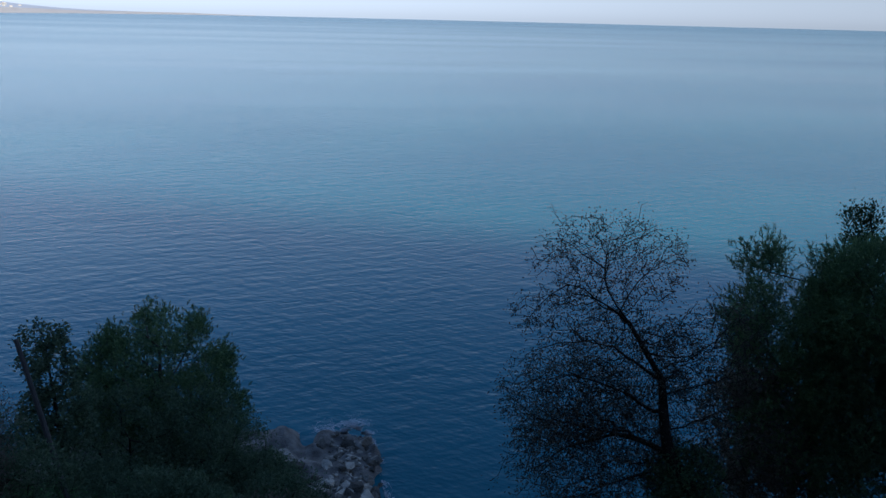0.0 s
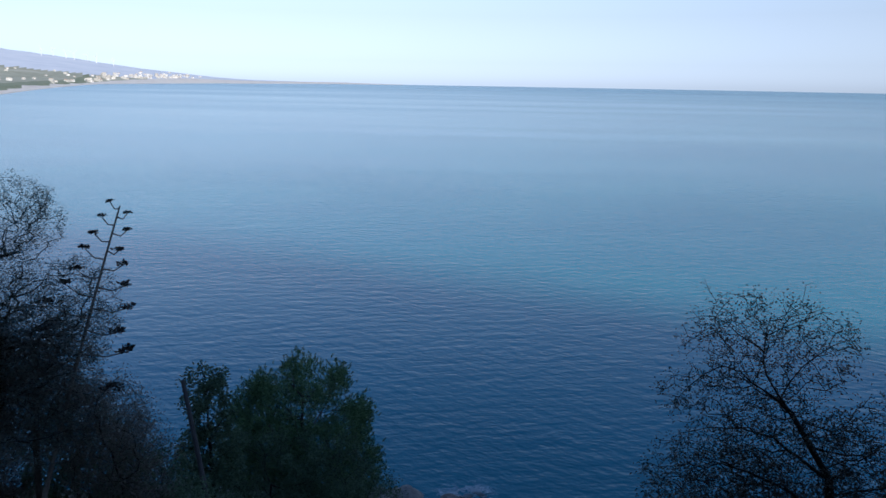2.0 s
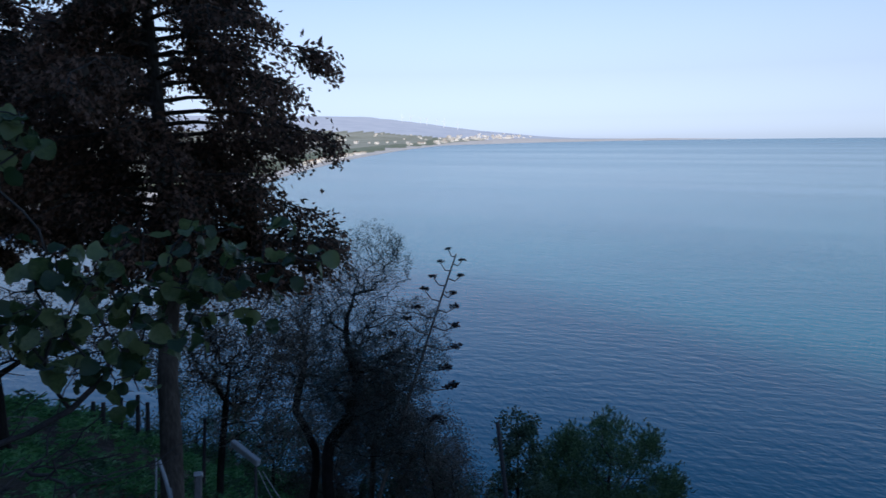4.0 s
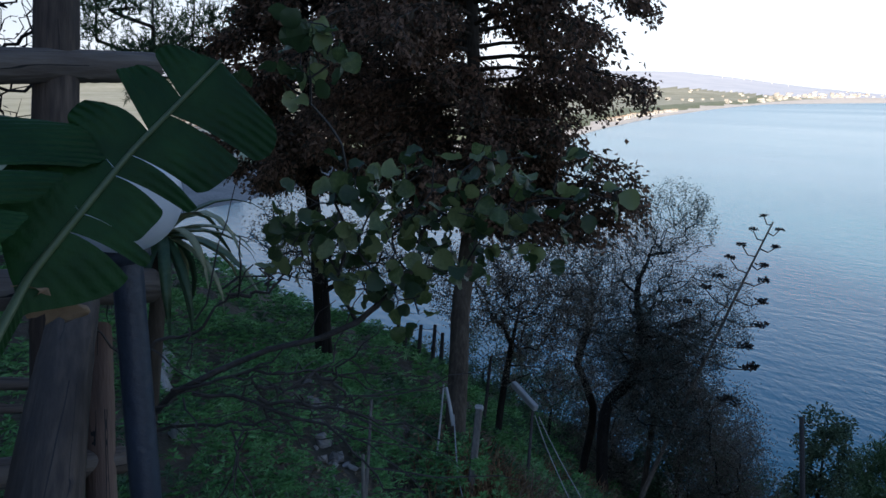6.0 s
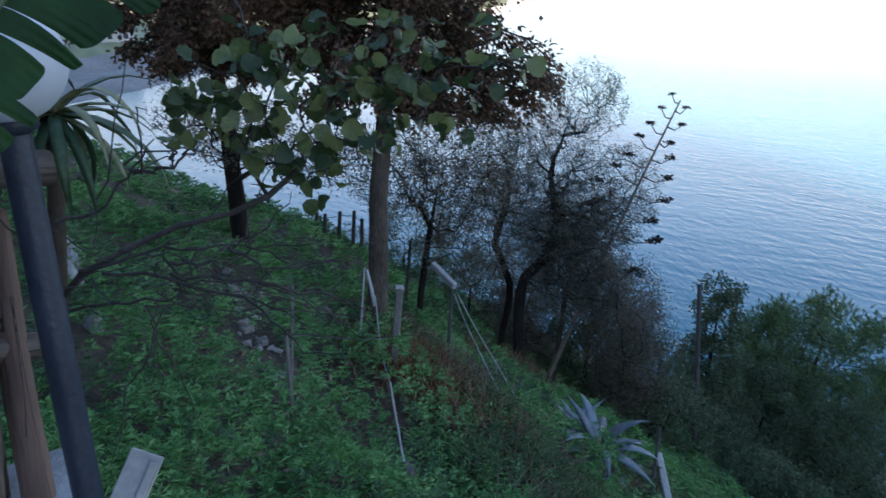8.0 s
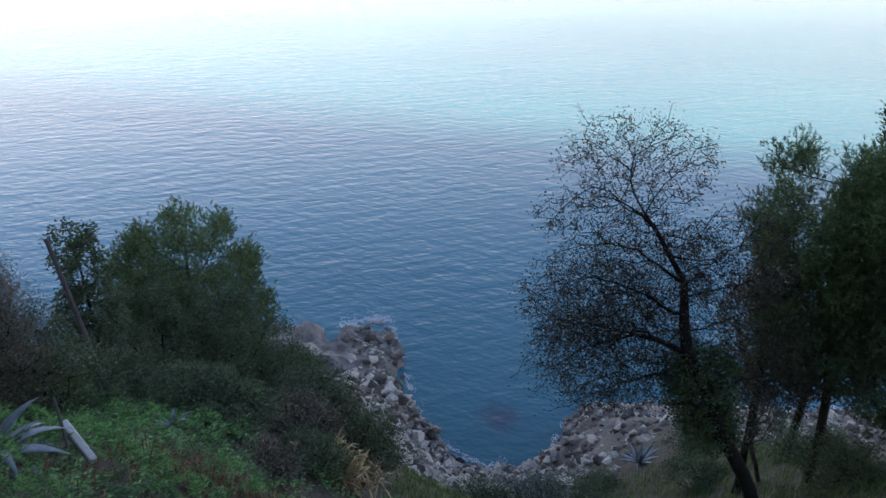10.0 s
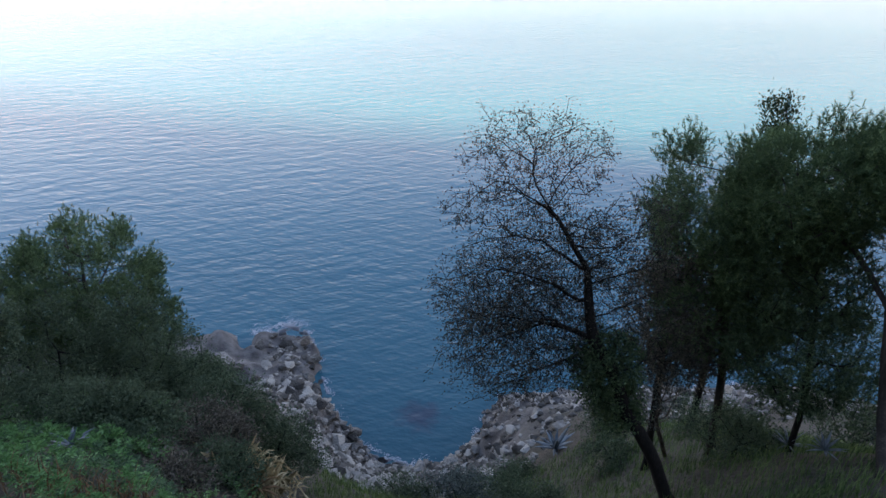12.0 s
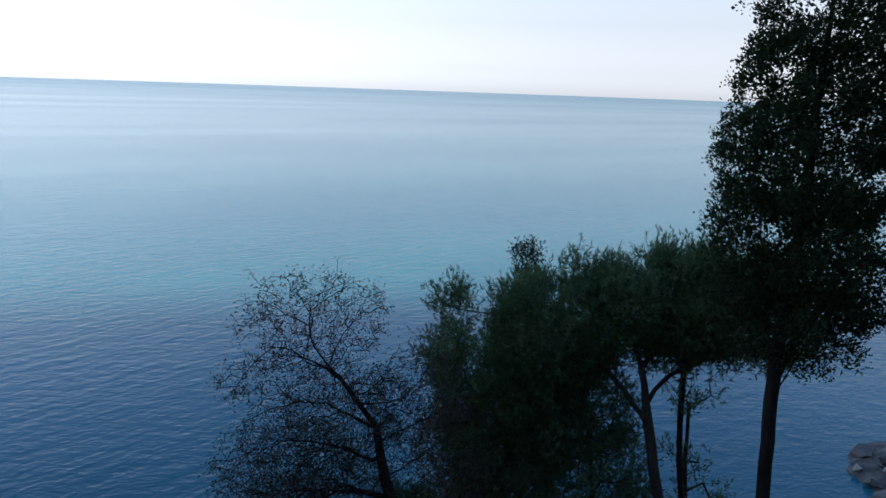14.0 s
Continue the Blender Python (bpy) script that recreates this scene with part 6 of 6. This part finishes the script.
M_PIPE = surface("slate_blue_pipe", [(0.013, 0.018, 0.030), (0.022, 0.030, 0.046), (0.04, 0.05, 0.07)], 6, 60, 0.45, 0.15, 80)
M_GLOBE = surface("milky_globe", [(0.72, 0.74, 0.78), (0.8, 0.81, 0.83)], 3, 20, 0.35, 0.0, translucent=0.25)

slab = Buf()
box(slab, (1.55, -1.9, 22.85), (8.6, 4.05, 1.1), None, 0, 0.03)
tagged(part("terrace_floor", slab, M_CONCRETE), "rough grey concrete terrace slab", "terrace", kind="structure")


def cracks(material, width=0.006, scale=16.0, stretch=0.05):
    """Thin dark drying cracks along the grain: narrow bands of a long stretched noise, broken up by a coarser one."""
    nd, ln = material.node_tree.nodes, material.node_tree.links
    b = nd["Principled BSDF"]
    tc, mp = nd.new("ShaderNodeTexCoord"), nd.new("ShaderNodeMapping")
    mp.inputs["Scale"].default_value = (stretch, 1, 1)
    ln.new(tc.outputs["Object"], mp.inputs["Vector"])
    line, gate = nd.new("ShaderNodeTexNoise"), nd.new("ShaderNodeTexNoise")
    line.inputs["Scale"].default_value, line.inputs["Detail"].default_value = scale, 1.5
    gate.inputs["Scale"].default_value = 3.2
    ln.new(mp.outputs["Vector"], line.inputs["Vector"])
    ln.new(tc.outputs["Object"], gate.inputs["Vector"])
    cmp_ = nd.new("ShaderNodeMath")
    cmp_.operation = "COMPARE"
    cmp_.inputs[1].default_value, cmp_.inputs[2].default_value = 0.5, width
    ln.new(line.outputs["Fac"], cmp_.inputs[0])
    on = nd.new("ShaderNodeMath")
    on.operation = "GREATER_THAN"
    on.inputs[1].default_value = 0.5
    ln.new(gate.outputs["Fac"], on.inputs[0])
    both = nd.new("ShaderNodeMath")
    both.operation = "MULTIPLY"
    ln.new(cmp_.outputs[0], both.inputs[0])
    ln.new(on.outputs[0], both.inputs[1])
    mix = nd.new("ShaderNodeMix")
    mix.data_type = "RGBA"
    mix.inputs["B"].default_value = (0.006, 0.005, 0.004, 1)
    ln.new(both.outputs[0], mix.inputs["Factor"])
    ln.new(b.inputs["Base Color"].links[0].from_socket, mix.inputs["A"])
    ln.new(mix.outputs["Result"], b.inputs["Base Color"])


for m_ in (M_LOG, M_LOG_RAIL, M_LOG_RED):
    cracks(m_)


def log(buf, a, b, r0, r1, seed, sides=72, n=50):
    """A debarked round log with slight bends, drying cracks, knots and rounded ends."""
    r = np.random.default_rng(seed)
    a, b = np.asarray(a, float), np.asarray(b, float)
    d = unit(b - a)
    u = unit(np.cross(d, (0.2, 0.3, 0.9)))
    w = np.cross(d, u)
    t = np.r_[-0.006, np.linspace(0, 1, n), 1.006]
    p = a + (b - a) * np.clip(t, -0.01, 1.01)[:, None] + u * (0.004 * np.sin(t * 7 + seed))[:, None]
    rad = np.r_[r0 * 0.88, np.linspace(r0, r1, n) * (1 + r.normal(0, 0.008, n)), r1 * 0.88]
    R = np.repeat(rad[:, None], sides, 1) * (1 + 0.02 * np.sin(np.arange(sides) * 4 * np.pi / sides + seed))
    for k in range(7):
        j, s0, ln_ = int(r.integers(sides)), r.uniform(-0.1, 0.9), r.uniform(0.06, 0.3)
        inside = (t > s0) & (t < s0 + ln_)
        R[inside, j] -= 0.002 + 0.003 * r.random()
    for k in range(4):
        j, m = int(r.integers(sides)), int(r.integers(2, n))
        R[m, j] += 0.006
        R[m, (j + 1) % sides] += 0.005
    ang = np.linspace(0, 2 * np.pi, sides, endpoint=False)
    v = p[:, None] + R[:, :, None] * (np.cos(ang)[None, :, None] * u + np.sin(ang)[None, :, None] * w)
    i, j = np.meshgrid(np.arange(len(t) - 1), np.arange(sides), indexing="ij")
    k0, k1 = i * sides + j, i * sides + (j + 1) % sides
    v = v.reshape(-1, 3)
    buf.add(v, np.stack([k0, k1, k1 + sides, k0 + sides], -1).reshape(-1, 4))
    buf.add(v, [list(range(sides - 1, -1, -1))])
    buf.add(v, [list(range(len(v) - sides, len(v)))])
    return buf


fence = thing("log_fence", (-2.6, -0.03, 23.4), "rustic fence of round debarked logs on the terrace edge", "fence")
FO = np.array((-2.6, -0.03, 23.4))


def fence_log(name, a, b, r0, r1, seed, material=M_LOG, label=""):
    """A log of the fence, its grain along its own length."""
    a, b = np.array(a, float) - FO, np.array(b, float) - FO
    d = Vector(b - a)
    ob = part(name, log(Buf(), (0, 0, 0), (d.length, 0, 0), r0, r1, seed), material, fence, label, smooth=True)
    ob.matrix_basis = Matrix.Translation(a) @ d.to_track_quat("X", "Z").to_matrix().to_4x4()


post_a, post_b = np.array((-2.56, -0.18, 23.45)), np.array((-3.09, 0.02, 25.32))
post_a[2] = 23.38
fence_log("post", post_a, post_b, 0.068, 0.066, 1, M_LOG)
low_a = np.array((-2.48, -0.04, 23.46))
low_a[2] = 23.38
fence_log("short_post", low_a, (-3.09, 0.03, 24.15), 0.047, 0.045, 8, M_LOG_RED, "reddish worn upright log")
fence_log("brace", (-1.29, -0.13, 24.26), (-2.91, 0.01, 24.47), 0.061, 0.057, 2)
fence_log("top_rail", (-2.71, -0.52, 25.04), (-3.15, 0.30, 25.06), 0.055, 0.052, 3, M_LOG_RAIL)
fence_log("middle_rail", (-2.59, -0.59, 24.48), (-3.02, 0.22, 24.30), 0.062, 0.06, 4, M_LOG_RAIL)
fence_log("lower_rail", (-3.14, -0.70, 24.07), (-3.13, -0.18, 23.96), 0.026, 0.022, 5, M_LOG_RAIL)
fence_log("lower_rail", (-3.11, -0.70, 23.98), (-3.10, -0.23, 23.89), 0.020, 0.016, 6, M_LOG_RAIL)
fence_log("bottom_rail", (-2.64, -0.45, 23.91), (-2.83, 0.06, 23.75), 0.05, 0.046, 7, M_LOG_RAIL)

LO = np.array((-1.77, 0.05, 23.89))
LO[2] = 23.4
lamp = thing("globe_lamp", LO, "slate-blue pipe lamp post with a white globe", "lamp post")
neck = np.array((-1.97, 0.08, 24.64)) - LO
part("pole", tube(Buf(), [(0, 0, 0), tuple(neck * 0.35), tuple(neck)], [0.032, 0.031, 0.031], 20), M_PIPE, lamp, smooth=True)
part("collar", tube(Buf(), [tuple(neck - np.array([0, 0, 0.012])), tuple(neck), tuple(neck + np.array([0, 0, 0.02])), tuple(neck + np.array([0, 0, 0.026]))], [0.034, 0.048, 0.048, 0.034], 20), M_PIPE, lamp, "flared collar below the globe", smooth=True)
part("foot_plate", tube(Buf(), [(0, 0, 0), (0, 0, 0.012)], [0.08, 0.08], 20), M_PIPE, lamp)
bm = bmesh.new()
bmesh.ops.create_uvsphere(bm, u_segments=40, v_segments=24, radius=0.120)
bmesh.ops.translate(bm, verts=bm.verts, vec=neck + np.array([0, 0, 0.128]))
part("globe", bm, M_GLOBE, lamp, "milky white globe", smooth=True)
upright = thing("blue_pipe", (-1.73, -0.20, 24.37), "slate-blue upright pipe on the terrace", "pipe")
part("shaft", tube(Buf(), [tuple(np.array([0, 0, 23.4 - 24.37])), (-0.004, 0, 0.0), (-0.008, 0, 0.11)], 0.03, 16), M_PIPE, upright, smooth=True)
panel_top = Vector((-2.47, 0.29, 23.44))
tilt = look((0, 0, 0), (-0.75, 0.35, -0.55)).to_3x3().to_4x4() @ pose(0, 0, 0, 0, 0, -24)
panel_up = tilt @ Vector((0, 1, 0))
panel = thing("white_board", panel_top - panel_up * 1.0, "white painted board leaning against the terrace edge", "board")
part("sheet", box(Buf(), panel_up * 0.5, (0.11, 1.0, 0.02), tilt, 0, 0.004), M_PALE, panel)
part("batten", box(Buf(), panel_up * 0.49 + tilt @ Vector((0.035, 0, 0.019)), (0.025, 0.98, 0.018), tilt, 0, 0.003), M_PALE, panel)

# ---- plants at the terrace edge ----
M_BANANA = surface("banana_leaf", [(0.006, 0.022, 0.006), (0.011, 0.042, 0.010), (0.024, 0.074, 0.018)], 2.5, 14, 0.5, 0.25, 60, translucent=0.2, specular=0.2)
M_RIB = surface("leaf_midrib", [(0.05, 0.075, 0.03), (0.09, 0.12, 0.05)], 6, 40, 0.5, 0.1, 60)
M_DRYLEAF = surface("dry_leaf_edge", [(0.16, 0.10, 0.055), (0.3, 0.2, 0.12)], 8, 40, 0.85, 0.3, 50)


def banana_leaf(rib, across, wide, tears, seed, parent=None, sag=0.03, short=None):
    """One big torn leaf: a midrib and ribbons of blade on both sides, split at the tears."""
    r = np.random.default_rng(seed)
    rib = np.asarray(rib, float)
    n = 300
    t = np.linspace(0, 1, n)
    k = np.linspace(0, 1, len(rib))
    p = np.stack([np.interp(t, k, rib[:, c]) for c in range(3)], 1)
    for _ in range(120):
        p[1:-1] = (p[:-2] + 2 * p[1:-1] + p[2:]) / 4
    along = unit(np.gradient(p, axis=0))
    across = unit(np.asarray(across, float))
    part("midrib", tube(Buf(), p + 0.002, np.linspace(0.0085, 0.003, n), 8), M_RIB, parent, smooth=True)
    for side in (-1, 1):
        cuts = [0.0] + sorted(tears[side]) + [1.0]
        for a, b in zip(cuts[:-1], cuts[1:]):
            lo, hi = a + 0.0005, b - 0.0005
            m = max(3, int((hi - lo) * n))
            tt = np.linspace(lo, hi, m)
            root = np.stack([np.interp(tt, t, p[:, c]) for c in range(3)], 1)
            fw = np.stack([np.interp(tt, t, along[:, c]) for c in range(3)], 1)
            half = wide * (1 + 0.42 * smooth(0.55, 0.9, tt) if side > 0 else 1.35 - 0.3 * smooth(0.75, 0.9, tt)) * np.clip(smooth(0.44, 0.58, tt) * np.sqrt(np.clip(1 - (np.clip(tt - 0.88, 0, 1) / 0.122) ** 2, 0.002, 1)), 0.03, 1) * r.uniform(0.9, 1.08)
            if short and side > 0:
                half = half * short[cuts.index(a)]
            close = 1 - 0.10 * (np.abs(np.linspace(-1, 1, m)) ** 6)
            lean = r.uniform(0.25, 0.4)
            sink = r.uniform(0.2, 1.6) * sag
            rows = []
            steps = 7
            shrink = np.linspace(-1, 1, m) * (0.006 * r.uniform(0.3, 2.0) if side > 0 else 0.012 * r.uniform(0.7, 1.3))
            for q in range(steps):
                u = q / (steps - 1)
                w = root + across * side * (half * close * u)[:, None] + fw * ((lean * half * u) - shrink * u**2)[:, None]
                w[:, 2] -= sink * u**2
                w += np.cross(fw, across) * (0.0014 * np.sin(tt * 330 + side) * u + 0.005 * np.sin(tt * 37 + seed) * u)[:, None]
                rows.append(w)
            v = np.concatenate(rows)
            i, j = np.meshgrid(np.arange(steps - 1), np.arange(m - 1), indexing="ij")
            q0 = (i * m + j).ravel()
            part("blade_strip", Buf().add(v, np.stack([q0, q0 + 1, q0 + m + 1, q0 + m], 1)), M_BANANA, parent, smooth=True)


BO = np.array((-1.27, -0.17, 24.58))
banana = thing("banana_plant", (-1.35, -0.55, 23.4), "banana plant with large torn green leaves", "banana plant")
BP = np.array((-1.35, -0.55, 23.4))
part("stalk", tube(Buf(), [(0, 0, 0), tuple((BO - BP) * 0.55 + np.array([0, -0.06, 0])), tuple(BO - BP)], [0.05, 0.035, 0.014], 10), M_RIB, banana, smooth=True)
banana_leaf([BO - BP, np.array((-1.36, -0.13, 24.65)) - BP, np.array((-1.44, -0.07, 24.74)) - BP, np.array((-1.51, 0.07, 24.89)) - BP, np.array((-1.55, 0.21, 25.02)) - BP], np.array((-1.43, 0.18, 24.75)) - np.array((-1.46, 0.05, 24.87)), 0.088, {1: [0.585, 0.62, 0.70, 0.745, 0.85], -1: [0.62, 0.71, 0.80, 0.89]}, 1, parent=banana, short=[1, 0.95, 0.75, 0.9, 0.98, 1])
banana_leaf([BO - BP, np.array((-1.25, -0.25, 24.73)) - BP, np.array((-1.37, -0.20, 24.84)) - BP, np.array((-1.51, -0.13, 24.95)) - BP], np.array((-1.39, -0.05, 24.88)) - np.array((-1.38, -0.17, 24.89)), 0.13, {1: [0.35, 0.5, 0.66, 0.78], -1: [0.3, 0.55, 0.8]}, 2, parent=banana)
def dry_scrap():
    """The withered, curled base of the leaf."""
    a, c = np.array((-1.43, -0.08, 24.72)) - BP, np.array((-1.48, -0.02, 24.67)) - BP
    u, v = np.meshgrid(np.linspace(0, 1, 14), np.linspace(-1, 1, 9), indexing="ij")
    p = a + (c - a) * u[..., None]
    p[..., 2] += v * 0.020 * np.sin(np.pi * np.clip(u, 0.05, 0.98)) ** 0.6 + 0.006 * np.sin(u * 21 + v * 2)
    p[..., 1] += 0.02 * np.cos(v * 2.2) + 0.006 * np.sin(u * 17)
    i, j = np.meshgrid(np.arange(13), np.arange(8), indexing="ij")
    k = (i * 9 + j).ravel()
    return Buf().add(p.reshape(-1, 3), np.stack([k, k + 1, k + 10, k + 9], 1))


part("withered_scrap", dry_scrap(), M_DRYLEAF, banana, "curled brown withered leaf end", smooth=True)
yucca = rosette("yucca", "variegated strap-leaved plant beside the fence", "plant", (-3.2, 0.29, 24.40), 32, 0.56, 0.038, M_STRAP, 99, -25, 42, 80)
part("stem", tube(Buf(), [(0.1, -0.25, -2.0), (0.06, -0.15, -0.9), (0, 0, 0.05)], [0.04, 0.035, 0.03], 8), M_BARK_GREY, yucca, smooth=True)

# broad-leaved branch reaching across
M_BROAD = surface("broad_leaf", [(0.04, 0.068, 0.024), (0.09, 0.13, 0.042), (0.2, 0.235, 0.09)], 5, 30, 0.42, 0.15, 60, object_random=0.9, translucent=0.42)
M_TWIG = surface("twig_bark", [(0.018, 0.015, 0.012), (0.04, 0.034, 0.029), (0.085, 0.073, 0.063)], 8, 50, 0.85, 0.4, 60)


def broad_leaf_mesh(seed):
    """A rounded, slightly folded leaf about 1 long, on a short stem, along +x."""
    r = np.random.default_rng(seed)
    n = 9
    turn = np.linspace(0, np.pi, n)
    t = (1 - np.cos(turn)) / 2
    w = 0.40 * np.sin(turn) * (1.12 - 0.3 * t) * r.uniform(0.92, 1.06, n) + 0.004
    z = 0.12 * np.sin(t * 3) * r.uniform(-1, 1) - 0.15 * t**2
    v, f = [], []
    for k in range(n):
        x = 0.22 + 0.8 * t[k]
        v += [(x, -w[k], z[k] + 0.45 * w[k] * r.uniform(0.1, 1.5)), (x, 0, z[k]), (x, w[k], z[k] + 0.45 * w[k] * r.uniform(0.1, 1.5))]
    for k in range(n - 1):
        o = 3 * k
        f += [(o, o + 1, o + 4, o + 3), (o + 1, o + 2, o + 5, o + 4)]
    b = Buf().add(v, f)
    tube(b, [(0, 0, 0.03), (0.12, 0, 0.03), (0.3, 0, z[1])], 0.018, 4)
    me = b.mesh("leaf", True)
    me.materials.append(M_BROAD)
    return me


def broad_branch():
    r = np.random.default_rng(101)
    base = np.array((-3.1, 0.05, ground(-3.1, 0.05)))
    t = thing("fig_branch", base, "low branching shrub with broad olive-green leaves", "shrub")
    main = [base, np.array((-2.55, 0.13, 24.00)), np.array((-2.39, 0.19, 24.14)), np.array((-2.30, 0.30, 24.22)), np.array((-2.24, 0.43, 24.28)), np.array((-2.21, 0.57, 24.30)), np.array((-2.18, 0.67, 24.34)), np.array((-2.17, 0.78, 24.42))]
    w = Buf()
    tube(w, [p - base for p in main], np.r_[0.013, 0.011, np.linspace(0.0095, 0.006, 6)], 8)
    bare = [[(-2.38, 0.20, 24.15), (-2.22, 0.35, 24.23), (-2.14, 0.54, 24.23), (-2.05, 0.74, 24.21)],
            [(-2.36, 0.23, 24.15), (-2.18, 0.38, 24.16), (-2.02, 0.55, 24.10), (-1.90, 0.59, 24.03), (-1.79, 0.66, 24.01)],
            [(-2.41, 0.12, 24.04), (-2.19, 0.33, 24.10), (-2.11, 0.47, 24.12)],
            [(-2.18, 0.38, 24.16), (-2.08, 0.59, 24.14), (-1.89, 0.81, 24.07)],
            [(-2.39, 0.13, 24.28), (-2.34, 0.26, 24.33), (-2.30, 0.35, 24.43), (-2.26, 0.41, 24.52)],
            [(-2.19, 0.37, 24.20), (-2.16, 0.48, 24.19), (-2.15, 0.61, 24.18)],
            [(-2.14, 0.54, 24.23), (-2.07, 0.59, 24.18), (-2.05, 0.62, 24.14)],
            [(-2.30, 0.35, 24.43), (-2.28, 0.47, 24.44), (-2.27, 0.53, 24.49)]]
    for line in bare:
        p = np.array(line) - base
        k = np.linspace(0, 1, len(p))
        tt = np.linspace(0, 1, 14)
        q = np.stack([np.interp(tt, k, p[:, c]) for c in range(3)], 1) + r.normal(0, 0.006, (14, 3))
        tube(w, q, np.linspace(0.006, 0.0018, 14), 5)
    blobs = [((-2.26, 0.49, 24.63), 0.10, 14), ((-2.22, 0.58, 24.56), 0.13, 22), ((-2.22, 0.72, 24.69), 0.11, 18), ((-2.20, 0.79, 24.56), 0.15, 34), ((-2.17, 0.90, 24.72), 0.12, 22), ((-2.14, 0.97, 24.56), 0.14, 30), ((-2.12, 1.09, 24.72), 0.13, 26), ((-2.08, 1.18, 24.59), 0.11, 12), ((-2.05, 1.31, 24.69), 0.12, 12), ((-2.00, 1.40, 24.66), 0.07, 5), ((-2.15, 0.82, 24.42), 0.10, 14), ((-2.20, 0.71, 24.44), 0.10, 10), ((-2.22, 0.57, 25.07), 0.07, 8), ((-2.21, 0.60, 25.12), 0.06, 8), ((-2.24, 0.51, 24.98), 0.05, 3)]
    targets = np.concatenate([ball_points(r, int(c * 1.15), p, (s, s, s)) for p, s, c in blobs])
    P, par = grow((np.array(main[-3:]), [-1, 0, 1]), targets, r, 0.07, 0.18, 0.0, 0.2)
    limbs(w, P - base, par, 0.0022, 1.9, 0.011)
    part("bough", w, M_TWIG, t, smooth=True)
    meshes = [broad_leaf_mesh(s) for s in range(5)]
    more = Buf()
    for k in range(36):
        me = meshes[k % 5]
        v = np.array([q.co for q in me.vertices]) * r.uniform(0.055, 0.085)
        turn = np.array(pose(0, 0, 0, r.uniform(-90, 90), r.uniform(-40, 80), r.uniform(0, 360)).to_3x3())
        g = targets[int(r.integers(len(targets)))] + r.normal(0, 0.05, 3) + np.array([-0.06, 0, -0.02])
        more.add(v @ turn.T + g - base, [list(q.vertices) for q in me.polygons if len(q.vertices) == 4])
    tagged(part("leaves", more, M_BROAD, t), kind="stuff")
    twigs = Buf()
    for k in range(46):
        line = bare[int(r.integers(len(bare)))]
        a = np.array(line[int(r.integers(len(line) - 1))]) + r.normal(0, 0.02, 3)
        d = unit(np.array(line[-1]) - np.array(line[0]) + r.normal(0, 0.35, 3))
        L = r.uniform(0.12, 0.45)
        q = bent(a - base, a + d * L - base, 8, -0.03 * r.normal(), 0.008, r)
        tube(twigs, q, np.linspace(0.0035, 0.0012, 8), 4)
    tagged(part("twig_tangle", twigs, M_TWIG, t), kind="stuff")
    for g in targets:
        ob = part("leaf", meshes[int(r.integers(5))], None, t)
        s = r.uniform(0.048, 0.08)
        ob.matrix_basis = Matrix.Translation(g - base + r.normal(0, 0.015, 3)) @ pose(0, 0, 0, r.uniform(-75, 75), r.uniform(-35, 75), r.uniform(0, 360)) @ Matrix.Diagonal((s, s, s, 1))
    return t


broad_branch()

# bare twigs and a pine against the sky beyond the fence
t, c = tree("bare_tree", "leafless tree behind the log fence", "tree", [(-8.7, -1.3, 22.6), (-8.55, -0.95, 24.2), (-8.4, -0.5, 25.5)],
            [((-8.4, -0.45, 25.75), (0.95, 0.85, 0.7)), ((-8.5, -0.9, 25.0), (1.0, 0.9, 0.6), 0.6)], 520, flat_leaf(160, 0.05, 0.02), M_BARK_DARK, 40, 0.07, crook=0.3, tip=0.004, thrift=0.1)
part("crown", c, M_SHRUB_BROWN, t)
conifer("pine_tree", "dark pine behind the log fence", "pine tree", [(-11.5, 1.0, 21), (-11.45, 1.15, 23.6), (-11.3, 1.3, 26.2)],
        [((-11.3, 1.2, 26.1), (1.0, 0.9, 0.8)), ((-11.2, 1.6, 25.4), (0.8, 0.8, 0.45))], 300, pine_shoots(4, 0.16, 14, 0.1, 0.014, inside=5), M_BARK_PINE, M_PINE_DARK, 45, 0.07, lobe=0.3, lowest=0.5)
